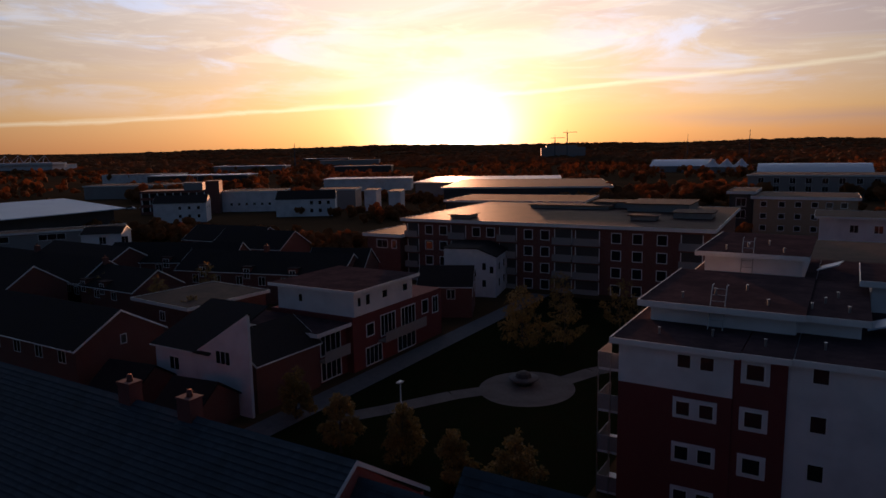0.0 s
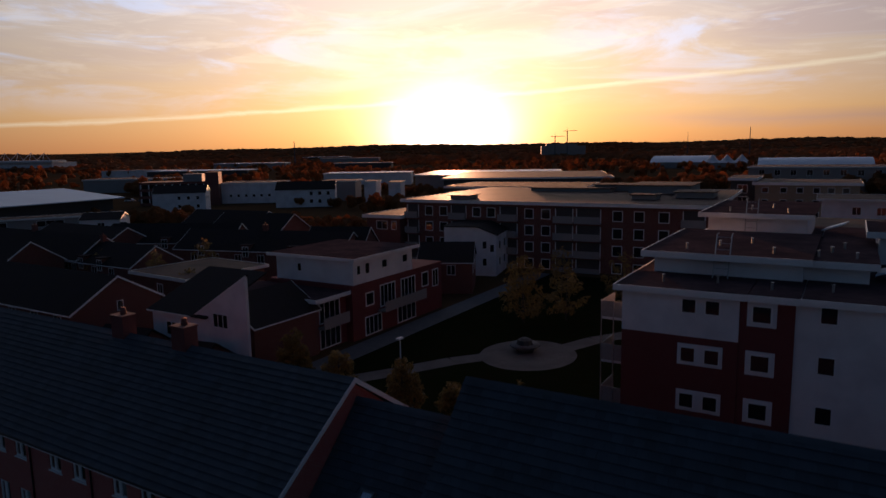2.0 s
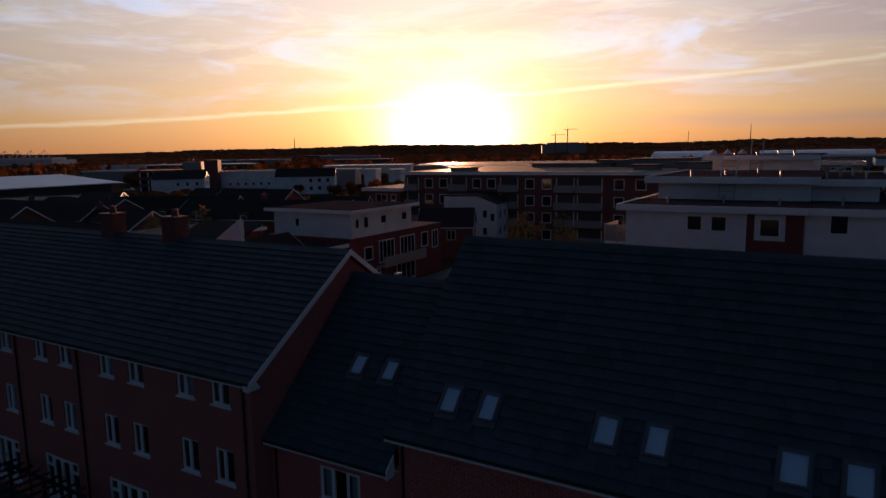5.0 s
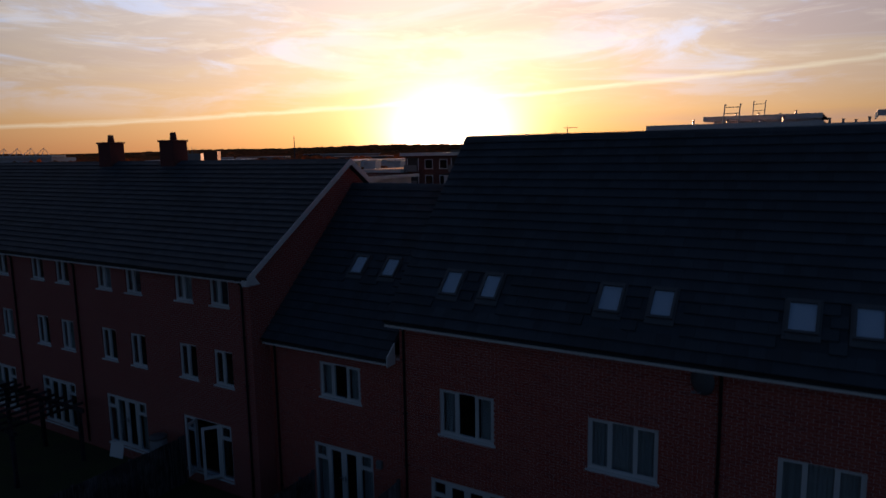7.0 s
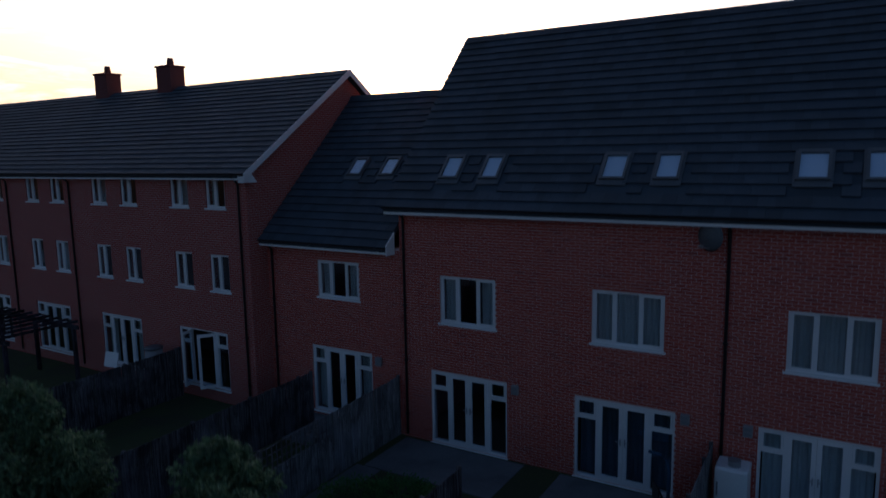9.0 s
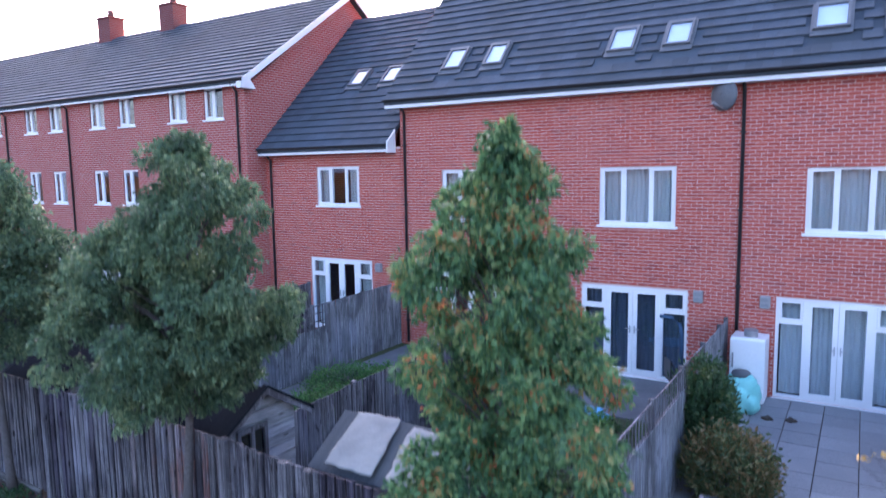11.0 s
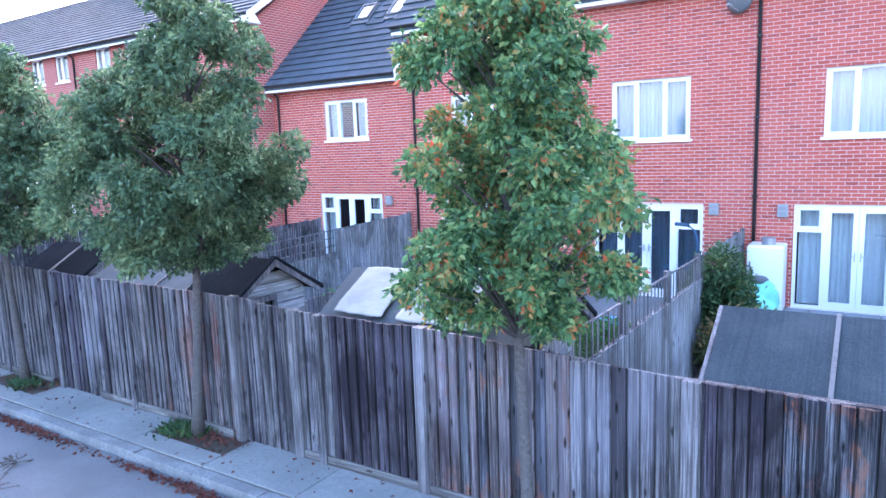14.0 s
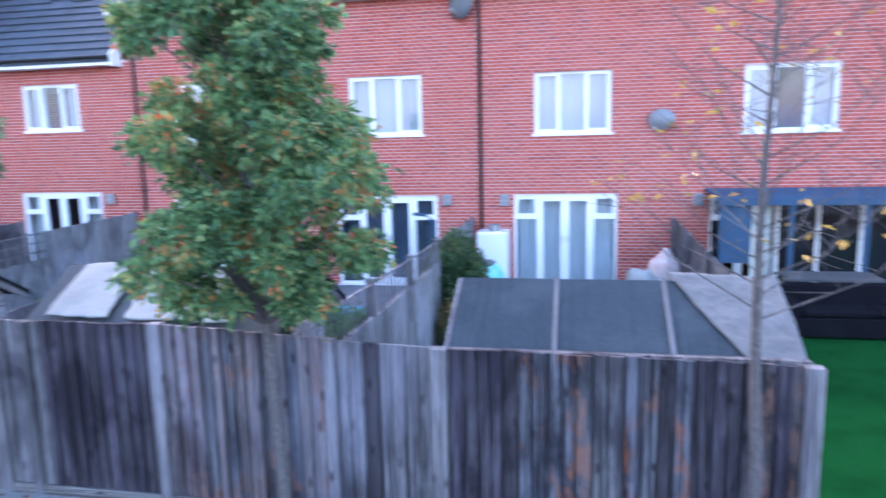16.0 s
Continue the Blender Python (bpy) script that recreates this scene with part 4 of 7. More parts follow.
def left_row():
    """The taller row with a gable end, three storeys high."""
    y, xg = 15.0, -15.95
    eave, ridge = (14.72, 7.62), (19.97, 11.14)
    n = 0
    x1 = xg
    widths = [9.48, 8.96, 8.96, 8.96, 8.96]
    for w in widths:
        x0 = x1 - w
        h = thing("terraced_house", "three-storey red brick house with a dark tiled roof", "house")
        holes, wins, doors = [], [], []
        for base in (-16.91 - 8.96 * n, -21.39 - 8.96 * n):
            for off in (0.0, 1.75):
                a, b = base - off - 0.90, base - off
                wins += [(a, b, 6.50, 7.52), (a, b, 3.78, 5.02)]
            doors.append((base - 2.70, base - 0.28, 0.45, 2.42))
        holes = wins + doors
        weld(part("wall", wall_geo(x0, x1, -0.3, 7.58, y, y + 0.3, holes), M_BRICK_FAR, h))
        part("wall", Geo().box(x0, x1, 24.8, 25.1, -0.3, 7.5), M_BRICK_FAR, h)
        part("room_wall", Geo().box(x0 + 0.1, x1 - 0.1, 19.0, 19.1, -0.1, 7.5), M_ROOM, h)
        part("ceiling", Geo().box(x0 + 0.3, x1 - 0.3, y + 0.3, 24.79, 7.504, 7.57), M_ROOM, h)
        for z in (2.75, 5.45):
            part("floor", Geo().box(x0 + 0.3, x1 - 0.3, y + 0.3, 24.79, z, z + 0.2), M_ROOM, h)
        end = 0.24 if n == 0 else 0
        roof = roof_shell(h, x0, x1 + end, eave, ridge, 25.22)
        tile_slope(roof, x0, x1 + end, *eave, *ridge, (), (x1 - 5, x1, 7.6, 9.4) if n == 0 else None)
        part("ridge_cap", Geo().prism([(19.81, 11.06), (19.97, 11.18), (20.13, 11.06)], x0, x1 + end), M_TILE, roof)
        part("fascia", Geo().box(x0, x1 + end, eave[0] + 0.02, eave[0] + 0.045, 7.44, 7.62), M_PAINT, h)
        part("soffit", Geo().box(x0, x1 + end, eave[0] + 0.046, y - 0.004, 7.535, 7.55), M_PAINT, h)
        gutter(h, x0, x1 + end, eave[0] + 0.018, 7.64)
        for i, v in enumerate(wins):
            window(h, *v, y, bars=(0.5,), curtain=("sides", None, "full", None)[(i + n) % 4], sashes=(0,))
        for i, v in enumerate(doors):
            garden_door(h, *v, y, "sides" if i else None, opened=(n == 0 and i == 0))
        downpipe(h, x1 - 0.30 if n == 0 else x1, y, 0.2, 7.62)
        if n:
            downpipe(h, x1 - 4.5, y, 0.2, 7.62)
        if n == 0:
            part("gable_wall", Geo().prism([(y + 0.304, -0.3), (24.79, -0.3), (24.79, 7.5), (ridge[0], ridge[1] - 0.12), (y + 0.304, 7.6)], xg - 0.28, xg), M_BRICK_FAR, h)
            for s in (1, -1):
                a, b = (eave[0] - 0.02, 7.52), (ridge[0], ridge[1] + 0.03)
                pts = [(a[0], a[1] - 0.10), (a[0], a[1] + 0.12), (b[0], b[1] + 0.02), (b[0], b[1] - 0.20)]
                if s < 0:
                    pts = [(2 * ridge[0] - p, q) for p, q in reversed(pts)]
                part("bargeboard", Geo().prism(pts, xg + 0.242, xg + 0.275), M_PAINT, h, "white painted bargeboard")
            part("eave_box", Geo().prism([(eave[0] - 0.04, 7.36), (y + 0.25, 7.36), (y + 0.05, 7.62), (eave[0] - 0.04, 7.55)], xg + 0.02, xg + 0.238), M_PAINT, h)
        x1 = x0
        n += 1
    for cx in (-25.55, -30.05):
        c = thing("chimney_stack", "square red brick chimney stack on a dark tiled ridge", "chimney", pose(cx, 19.97, 10.7))
        part("shaft", Geo().box(-0.46, 0.46, -0.36, 0.36, 0, 1.28), M_BRICK_BACKLIT, c)
        part("cap", Geo().box(-0.51, 0.51, -0.41, 0.41, 1.284, 1.37), M_BRICK_BACKLIT, c, bevel=0.02)
        part("pot", Geo().tube([(0.05, 0, 1.36), (0.05, 0, 1.55), (0.05, 0, 1.70)], [0.16, 0.14, 0.12], 12), M_BRICK_DARK, c, smooth=True)
        part("flashing", Geo().prism([(-0.95, -0.20), (-0.364, 0.23), (-0.364, 0.05), (-0.95, -0.3)], -0.52, 0.52), M_LEAD, c)


left_row()

def leaf(g, p, d, size, wide=0.42, droop=0.0):
    """One folded leaf of four triangles in two halves."""
    d = d.normalized()
    s = d.orthogonal().normalized()
    s = (Matrix.Rotation(rng.uniform(0, 6.28), 3, d) @ s)
    nrm = d.cross(s)
    tip = p + d * size
    mid = p + d * size * 0.45 + nrm * size * 0.06
    a, b = mid + s * size * wide * 0.5 + nrm * size * 0.07, mid - s * size * wide * 0.5 + nrm * size * 0.07
    n = len(g.v)
    g.v += [tuple(p), tuple(a), tuple(tip), tuple(b)]
    g.f += [(n, n + 1, n + 2), (n, n + 2, n + 3)]


# ---- fences and gardens ----
M_GRAVEL_BOARD = wood("muddy_gravel_board", (0.13, 0.125, 0.125), (0.24, 0.235, 0.235), (0.06, 0.055, 0.055), 0.2, "x")


def front_fence():
    f = thing("garden_fence", "tall weathered close-board timber fence beside the pavement", "fence")
    posts = [-10.35, -8.95, -7.35, -5.50, -4.64, -4.33, -3.17, -1.78, -0.98, 1.44]
    meshes = []
    for k in range(6):
        w = 0.088 + 0.006 * k
        g = Geo()
        g.prism([(-w / 2, 0.0), (w / 2, 0.0), (w / 2, -0.030), (w / 2 - 0.007, -0.036), (-w / 2 + 0.018, -0.024), (-w / 2 + 0.012, -0.020), (-w / 2 + 0.011, -0.002), (-w / 2, -0.002)], 0.0, 1.0, "z")
        meshes.append((w, [g.mesh("board", m) for m in (M_FENCE, M_FENCE_DARK, M_FENCE_WARM, M_FENCE_RUST)]))

    def top(x):
        return float(np.interp(x, (-24, -10.3, -8.5, -5.5, -4.66, -3.1, -1.8, -1.0, 1.5), (2.16, 2.14, 2.12, 2.10, 2.04, 2.045, 1.97, 1.935, 1.905))) + 0.004 * math.sin(x * 9)
    # stretches of the fence: boards mostly of one tone, with some of another
    runs = ((-24, -10.35, 1, 0, 0.35), (-10.35, -8.95, 0, 1, 0.25), (-8.95, -7.35, 0, 1, 0.5), (-7.35, -5.55, 0, 2, 0.4), (-5.55, -4.72, 0, 1, 0.2), (-4.72, -4.30, 0, 0, 0), (-4.30, -3.17, 1, 1, 0),
            (-3.17, -2.05, 2, 3, 0.25), (-2.05, -1.78, 0, 2, 0.5), (-1.78, -0.98, 0, 1, 0.3), (-0.98, -0.45, 1, 1, 0), (-0.45, 0.35, 3, 0, 0.3), (0.35, 1.4, 3, 1, 0.4))
    x = -24.0
    low_boards = ((-24.0, -9.2), (-8.05, -5.62), (-4.62, -3.22), (-3.12, 1.44))
    while x < 1.37:
        w, tones = meshes[rng.randrange(6)]
        tone = 0
        for a, c, k, other, share in runs:
            if a <= x < c:
                tone = other if rng.random() < share else k
        me = tones[tone]
        zb = 0.655 if any(p < x < q for p, q in low_boards) else 0.575
        b = piece("board", me, f, (x + w / 2, 5.03 + rng.uniform(-0.005, 0.003), zb))
        b.scale = (1, 1, top(x) + rng.uniform(-0.004, 0.003) - zb)
        b.rotation_euler = (rng.uniform(-0.005, 0.005), rng.uniform(-0.004, 0.004), 0)
        x += w + 0.001
    for px in [-22.5, -20.4, -18.2, -16.1, -14.0, -12.2] + posts:
        wide = 0.115 if px in (-5.50, -4.64, -3.17, -0.98, 1.44) else 0.09
        part("post", Geo().box(px - wide / 2, px + wide / 2, 4.955, 5.05, 0.56, top(px) + rng.uniform(-0.015, 0.012)), M_POST if wide > 0.1 else M_FENCE, f, "pale grey timber post" if wide > 0.1 else "", bevel=0.006)
    for p, q in low_boards:
        part("gravel_board", Geo().box(p, q, 4.972, 4.998, 0.556, 0.665), M_GRAVEL_BOARD, f, bevel=0.006)
    for z in (0.85, 1.85):
        part("rail", Geo().box(-24, 1.44, 5.045, 5.10, z, z + 0.07), M_FENCE, f)


front_fence()


def side_fence(x0, y0, x1, y1, h0, h1, label, trellis=0.0, base=0.0, upto=1.0, wood_of=None):
    """Close boards from one point to another; trellis: height of the open slats on top, up to that share of the length."""
    f = thing("garden_fence", label, "fence")
    L = math.hypot(x1 - x0, y1 - y0)
    a = math.atan2(y1 - y0, x1 - x0)
    me = Geo().prism([(-0.047, -0.004), (-0.036, -0.012), (0.036, -0.012), (0.047, -0.004), (0.047, 0.008), (-0.047, 0.008)], 0, 1.0, "z").mesh("slat", wood_of or M_FENCE)
    thin = Geo().prism([(-0.019, -0.004), (0.019, -0.004), (0.019, 0.004), (-0.019, 0.004)], 0, 1.0, "z").mesh("trellis_slat", M_POST)
    d = Vector((x1 - x0, y1 - y0, 0)).normalized()
    side = Vector((-d.y, d.x, 0)) * 0.03
    n = int(L / 0.099)
    for i in range(n):
        s = (i + 0.5) / n
        open_top = trellis if s <= upto else 0.0
        h = h0 + (h1 - h0) * s - open_top
        b = piece("slat", me, f, (x0 + (x1 - x0) * s, y0 + (y1 - y0) * s, base))
        b.rotation_euler = (0, rng.uniform(-0.008, 0.008), a)
        b.scale = (1, 1, h + rng.uniform(-0.010, 0.010) - base)
    if trellis:
        n = int(L * upto / 0.155)
        for i in range(n):
            s = upto * (i + 0.5) / n
            b = piece("trellis_slat", thin, f, (x0 + (x1 - x0) * s, y0 + (y1 - y0) * s, h0 + (h1 - h0) * s - trellis + 0.004))
            b.rotation_euler = (0, rng.uniform(-0.012, 0.012), a)
            b.scale = (1, 1, trellis - 0.012)
        for drop in ((0.02, trellis) if trellis < 0.5 else (0.02, trellis * 0.36, trellis * 0.70, trellis)):
            pts = [Vector((x0, y0, h0 - drop)) + side * 0.7, Vector((x0 + (x1 - x0) * upto, y0 + (y1 - y0) * upto, h0 + (h1 - h0) * upto - drop)) + side * 0.7]
            part("rail", Geo().tube(pts, [0.014, 0.014], 4), M_POST, f)
    for z in (0.35, 0.95):
        pts = [Vector((x0, y0, z)) + side, Vector((x1, y1, z + h1 - h0)) + side]
        part("rail", Geo().tube(pts, [0.03, 0.03], 4), M_FENCE, f)
    for i in range(int(L / 1.9) + 2):
        s = min(1.0, i * 1.9 / L)
        part("post", Geo().box(-0.04, 0.04, -0.04, 0.04, base - 0.1, h0 + (h1 - h0) * s + 0.03, Matrix.Translation((x0 + (x1 - x0) * s + side.x, y0 + (y1 - y0) * s + side.y, 0))), M_POST, f)
    return f


side_fence(-2.02, 5.15, -2.32, 15.6, 2.03, 1.62, "grey timber fence with open slats along its top", 0.36, upto=0.72, wood_of=M_PALE_BOARD)
side_fence(-10.9, 8.4, -10.9, 15.7, 1.60, 1.78, "close-board grey timber fence with an open trellis stretch", 0.56, upto=0.575, wood_of=M_PALE_BOARD)
side_fence(-6.75, 6.75, -6.75, 12.0, 1.45, 1.55, "low grey timber fence between two gardens")
side_fence(-13.8, 5.15, -13.8, 15.2, 1.5, 1.6, "grey timber fence between two gardens")
side_fence(-19.4, 5.15, -19.4, 14.8, 1.6, 1.7, "dark timber fence between two gardens")
side_fence(1.98, 9.6, 2.02, 15.6, 1.52, 1.60, "grey timber fence beside a lawn")


def garden_ground():
    tagged(part("garden_soil", Geo().box(-60, 15, 5.12, 15.74, -0.04, 0.012), M_WEEDS), "rough grass and weeds in the back gardens", "grass", kind="structure")
    tagged(part("lawn", Geo().box(2.1, 9.0, 6.35, 12.9, 0.014, 0.05), M_LAWN), "bright green artificial lawn behind the fence", "lawn", kind="structure")
    for (x0, x1, y0, y1, lab) in ((1.5, 9.0, 5.2, 6.3, "concrete paving before an artificial lawn"), (-10.8, -10.05, 8.0, 13.55, "narrow concrete path along a garden fence"), (-5.9, -2.4, 13.0, 15.6, "pale concrete patio step below garden doors"), (-10.6, -6.9, 13.6, 15.6, "pale concrete patio below garden doors"), (-16.0, -11.1, 13.8, 16.2, "pale concrete patio before a low house")):
        tagged(part("patio", Geo().box(x0, x1, y0, y1, 0.0, 0.035), M_CONC), lab, "patio", kind="structure")
    pat = part("patio", Geo().box(-2.25, 1.95, 9.0, 15.65, 0.0, 0.02), M_SOIL)
    tagged(pat, "grey slab patio with dark joints", "patio", kind="structure")
    me = Geo().box(-0.292, 0.292, -0.292, 0.292, -0.02, 0.025).mesh("slab", M_SLAB)
    for i in range(7):
        for j in range(11):
            piece("slab", me, pat, (-1.95 + i * 0.6, 9.3 + j * 0.6, 0.025 + rng.uniform(-0.003, 0.003)))


garden_ground()


M_BATTEN = simple("grey_weathered_batten", (0.075, 0.08, 0.092), (0.12, 0.125, 0.14), 0.85, None, 60, 3.0)


def shed(x, y, yaw, w, d, eave, ridge, label, base=0.0, battens=2, opening=False, roofing=None):
    """A boarded shed, gable towards its local -y; w along x, d along y."""
    s = thing("garden_shed", label, "shed", pose(x, y, base, 0, 0, yaw))
    # Body is dark so the board gaps draw the laps' shadow lines.
    body = part("body", Geo().prism([(-w / 2, 0), (w / 2, 0), (w / 2, eave - 0.02), (0, ridge - 0.03), (-w / 2, eave - 0.02)], 0.03, d - 0.03, "y"), M_FENCE_DARK, s)
    z = 0.05
    while z < ridge - 0.1:
        fall = (ridge - eave + 0.12) / (w / 2 + 0.14)
        lo, hi = min(w / 2, (ridge - 0.012 - z) / fall), min(w / 2, (ridge - 0.012 - z - 0.118) / fall)
        if hi > 0.03:
            tilt = rng.uniform(-0.006, 0.006)
            part("board", Geo().prism([(-lo, z - tilt), (lo, z + tilt), (hi, z + 0.118 + tilt), (-hi, z + 0.118 - tilt)], -0.008 - rng.uniform(0, 0.008), 0.027, "y"), M_SHED, body)
        z += 0.132
    for sx in (-1, 1):
        part("roof", Geo().prism([(0, ridge + 0.03), (sx * (w / 2 + 0.14), eave - 0.09), (sx * (w / 2 + 0.14), eave - 0.125), (0, ridge - 0.005)], -0.12, d + 0.1, "y"), roofing or M_FELT_DARK, s, "felt roof")
        part("bargeboard", Geo().prism([(0, ridge + 0.05), (sx * (w / 2 + 0.17), eave - 0.09), (sx * (w / 2 + 0.17), eave - 0.18), (0, ridge - 0.05)], -0.150, -0.123, "y"), M_POST, s)
        part("edge_felt", Geo().prism([(0, ridge + 0.068), (sx * (w / 2 + 0.20), eave - 0.085), (sx * (w / 2 + 0.20), eave - 0.135), (0, ridge + 0.040)], -0.168, -0.10, "y"), M_FELT_DARK, s)
        for i in range(battens):
            yb = 0.15 + (d - 0.3) * (i + 1) / (battens + 1)
            part("batten", Geo().prism([(0, ridge + 0.052), (sx * (w / 2 + 0.13), eave - 0.065), (sx * (w / 2 + 0.13), eave - 0.088), (0, ridge + 0.03)], yb, yb + 0.04, "y"), M_BATTEN, s)
    if opening:
        w0, w1, z0, z1 = opening
        win = part("window", Geo().box(w0, w1, -0.030, -0.022, z0, z1), M_PANE, s)
        for x in (w0 - 0.05, (w0 + w1) / 2 - 0.025, w1):
            part("mullion", Geo().box(x, x + 0.05, -0.062, -0.032, z0 - 0.03, z1 + 0.03), M_POST, win)
        for z in (z0 - 0.055, z1):
            part("window_rail", Geo().box(w0 - 0.05, w1 + 0.05, -0.066, -0.030, z, z + 0.055), M_POST, win)
    return s


# small sheds in a row behind the fence, their gables facing along it
shed(-6.0, 5.95, 90, 1.12, 0.70, 1.97, 2.29, "grey boarded garden playhouse with a dark felt roof", opening=(-0.34, 0.02, 1.40, 1.83), battens=0)
shed(-9.55, 6.25, 90, 1.2, 1.5, 1.92, 2.24, "grey boarded shed with an overhanging dark roof", battens=1)
shed(-2.33, 5.80, 90, 0.92, 2.1, 2.04, 2.31, "low shed roof with torn white sheeting over faded felt", battens=1, roofing=M_FELT_GREY)


def low_shed():
    """A plain shed whose shallow felt roof shows behind the fence."""
    s = thing("garden_shed", "low shed with a faded grey felt roof", "shed")
    part("body", Geo().box(-8.75, -6.95, 5.35, 6.45, 0, 1.78), M_SHED, s)
    part("roof", Geo().prism([(5.22, 1.84), (5.9, 2.16), (6.6, 1.84), (6.6, 1.79), (5.9, 2.11), (5.22, 1.79)], -8.9, -6.85), M_FELT_GREY, s, "faded grey felt roof")
    for x in (-8.2, -7.5, -6.88):
        part("batten", Geo().prism([(5.20, 1.852), (5.9, 2.185), (5.9, 2.164), (5.20, 1.832)], x, x + 0.03), M_POST, s)


def wide_shed():
    s = thing("garden_shed", "wide shed with a patched blue-grey felt roof", "shed")
    part("body", Geo().box(-0.86, 1.34, 5.22, 6.5, 0, 1.80), M_SHED, s)
    part("roof", Geo().prism([(5.11, 1.87), (5.84, 2.27), (6.62, 1.86), (6.62, 1.81), (5.84, 2.22), (5.11, 1.82)], -0.94, 1.40), M_FELT, s, "blue-grey felt roof")
    part("edge_board", Geo().prism([(5.10, 1.862), (5.84, 2.268), (5.84, 2.20), (5.10, 1.79)], -0.972, -0.944), M_POST, s)
    for x in (-0.20, 0.60):
        part("batten", Geo().prism([(5.09, 1.878), (5.84, 2.288), (5.84, 2.274), (5.09, 1.864)], x, x + 0.03), M_BATTEN, s)
    moss = Geo()
    R = random.Random(31)
    for i in range(420):
        p = Vector((R.uniform(-0.2, 1.2), 5.10 + R.gauss(0, 0.010), 1.872 + R.uniform(0, 0.012)))
        leaf(moss, p, Vector((R.gauss(0, 1), R.gauss(0, 0.6), R.uniform(0.2, 1))), R.uniform(0.012, 0.028), 0.5)
    part("moss_edge", moss, M_LEAF_WEED, s, "green moss along the eave")


low_shed()
wide_shed()


def sheet(name, label, category, corners, material, sag=0.12, n=18, thick=0.005, ragged=0.0, slack=1.0):
    """A slack sheet over four corners."""
    a, b, c, d = [Vector(p) for p in corners]
    g = Geo()
    for j in range(n + 1):
        for i in range(n + 1):
            s, t = 2 * i / n - 1, 2 * j / n - 1
            s, t = s * math.sqrt(1 - ragged * t * t / 2), t * math.sqrt(1 - ragged * s * s / 2)
            e = max(abs(s), abs(t))
            k = 1 + ragged * e * (0.45 * noise.noise(Vector((s * 1.5, t * 1.5, a.x * 3))) + 0.22 * noise.noise(Vector((s * 5, t * 5, a.x))))
            u, v = (s * k + 1) / 2, (t * k + 1) / 2
            p = (a * (1 - u) + b * u) * (1 - v) + (d * (1 - u) + c * u) * v
            p.z += -sag * 4 * u * (1 - u) * v * (1 - v) + slack * (0.03 * noise.noise(p * 2.3) + 0.015 * noise.noise(p * 7))
            g.v.append(tuple(p))
    for j in range(n):
        for i in range(n):
            k = j * (n + 1) + i
            g.f.append((k, k + 1, k + n + 2, k + n + 1))
    ob = part(name, g, material, smooth=True)
    ob.modifiers.new("thick", "SOLIDIFY").thickness = thick
    return tagged(ob, label, category)


sheet("white_sheet", "torn white plastic sheet lying on a shed roof", "sheet", [(-4.32, 5.19, 2.025), (-3.72, 5.19, 2.025), (-3.80, 5.79, 2.365), (-4.33, 5.79, 2.365)], M_TARP, 0.0, n=30, ragged=0.16, slack=0.35)
sheet("white_sheet", "torn white plastic sheet lying on a shed roof", "sheet", [(-3.60, 5.19, 2.025), (-2.62, 5.19, 2.025), (-2.70, 5.70, 2.315), (-3.64, 5.76, 2.35)], M_TARP, 0.0, n=30, ragged=0.16, slack=0.35)
sheet("tarpaulin", "grey tarpaulin draped over the end of a shed roof", "tarpaulin", [(0.64, 5.87, 2.315), (1.43, 5.87, 2.315), (1.44, 5.10, 1.895), (1.08, 5.10, 1.895)], M_TARP_GREY, 0.0, n=30, ragged=0.05, slack=0.7)


def tank():
    t = thing("white_cabinet", "tall white metal cabinet against a brick wall", "cabinet", pose(-1.83, 15.28, 0.03))
    part("body", Geo().box(-0.33, 0.33, -0.3, 0.32, 0.03, 1.36), M_WHITE, t, bevel=0.03)
    part("door", Geo().box(-0.325, 0.325, -0.345, -0.304, 0.10, 1.33), M_WHITE, t, bevel=0.012)
    part("handle", Geo().box(-0.28, -0.25, -0.375, -0.347, 0.75, 1.05), M_GREY, t)
    for a in (-0.27, 0.27):
        part("foot", Geo().box(a - 0.04, a + 0.04, -0.25, 0.25, 0, 0.03), M_BLACK, t)
    b = thing("paint_tin", "grey metal tin standing on a white cabinet", "tin", pose(-1.80, 15.2, 1.392))
    part("can", Geo().tube([(0, 0, 0), (0, 0, 0.13)], [0.13, 0.13], 16), M_METAL, b, smooth=False)
    part("lid", Geo().tube([(0, 0, 0.13), (0, 0, 0.142)], [0.136, 0.136], 16), M_LEAD, b)


tank()


def blob(name, label, category, at, size, material, rough=0.18, seed=0.0, n=2):
    bm = bmesh.new()
    bmesh.ops.create_icosphere(bm, subdivisions=n + 1, radius=1.0)
    for v in bm.verts:
        k = 1 + rough * noise.noise(v.co * 1.7 + Vector((seed, seed, seed))) + 0.35 * rough * noise.noise(v.co * 5 + Vector((seed, 0, 0)))
        v.co = Vector((v.co.x * size[0] * k, v.co.y * size[1] * k, max(v.co.z, -0.75) * size[2] * k))
    me = bpy.data.meshes.new(name)
    bm.to_mesh(me)
    bm.free()
    me.materials.append(material)
    me.polygons.foreach_set("use_smooth", [True] * len(me.polygons))
    ob = new(name, me)
    ob.location = at
    return tagged(ob, label, category)


blob("plastic_sack", "filled turquoise plastic sack beside a shrub", "sack", (-1.86, 14.45, 0.36), (0.37, 0.34, 0.43), M_TEAL, 0.25, 1.0, 3)
blob("bucket_lid", "dark plastic tub lid on a turquoise sack", "tub", (-1.86, 14.45, 0.80), (0.18, 0.17, 0.09), M_DISH, 0.1, 2.0, 2)
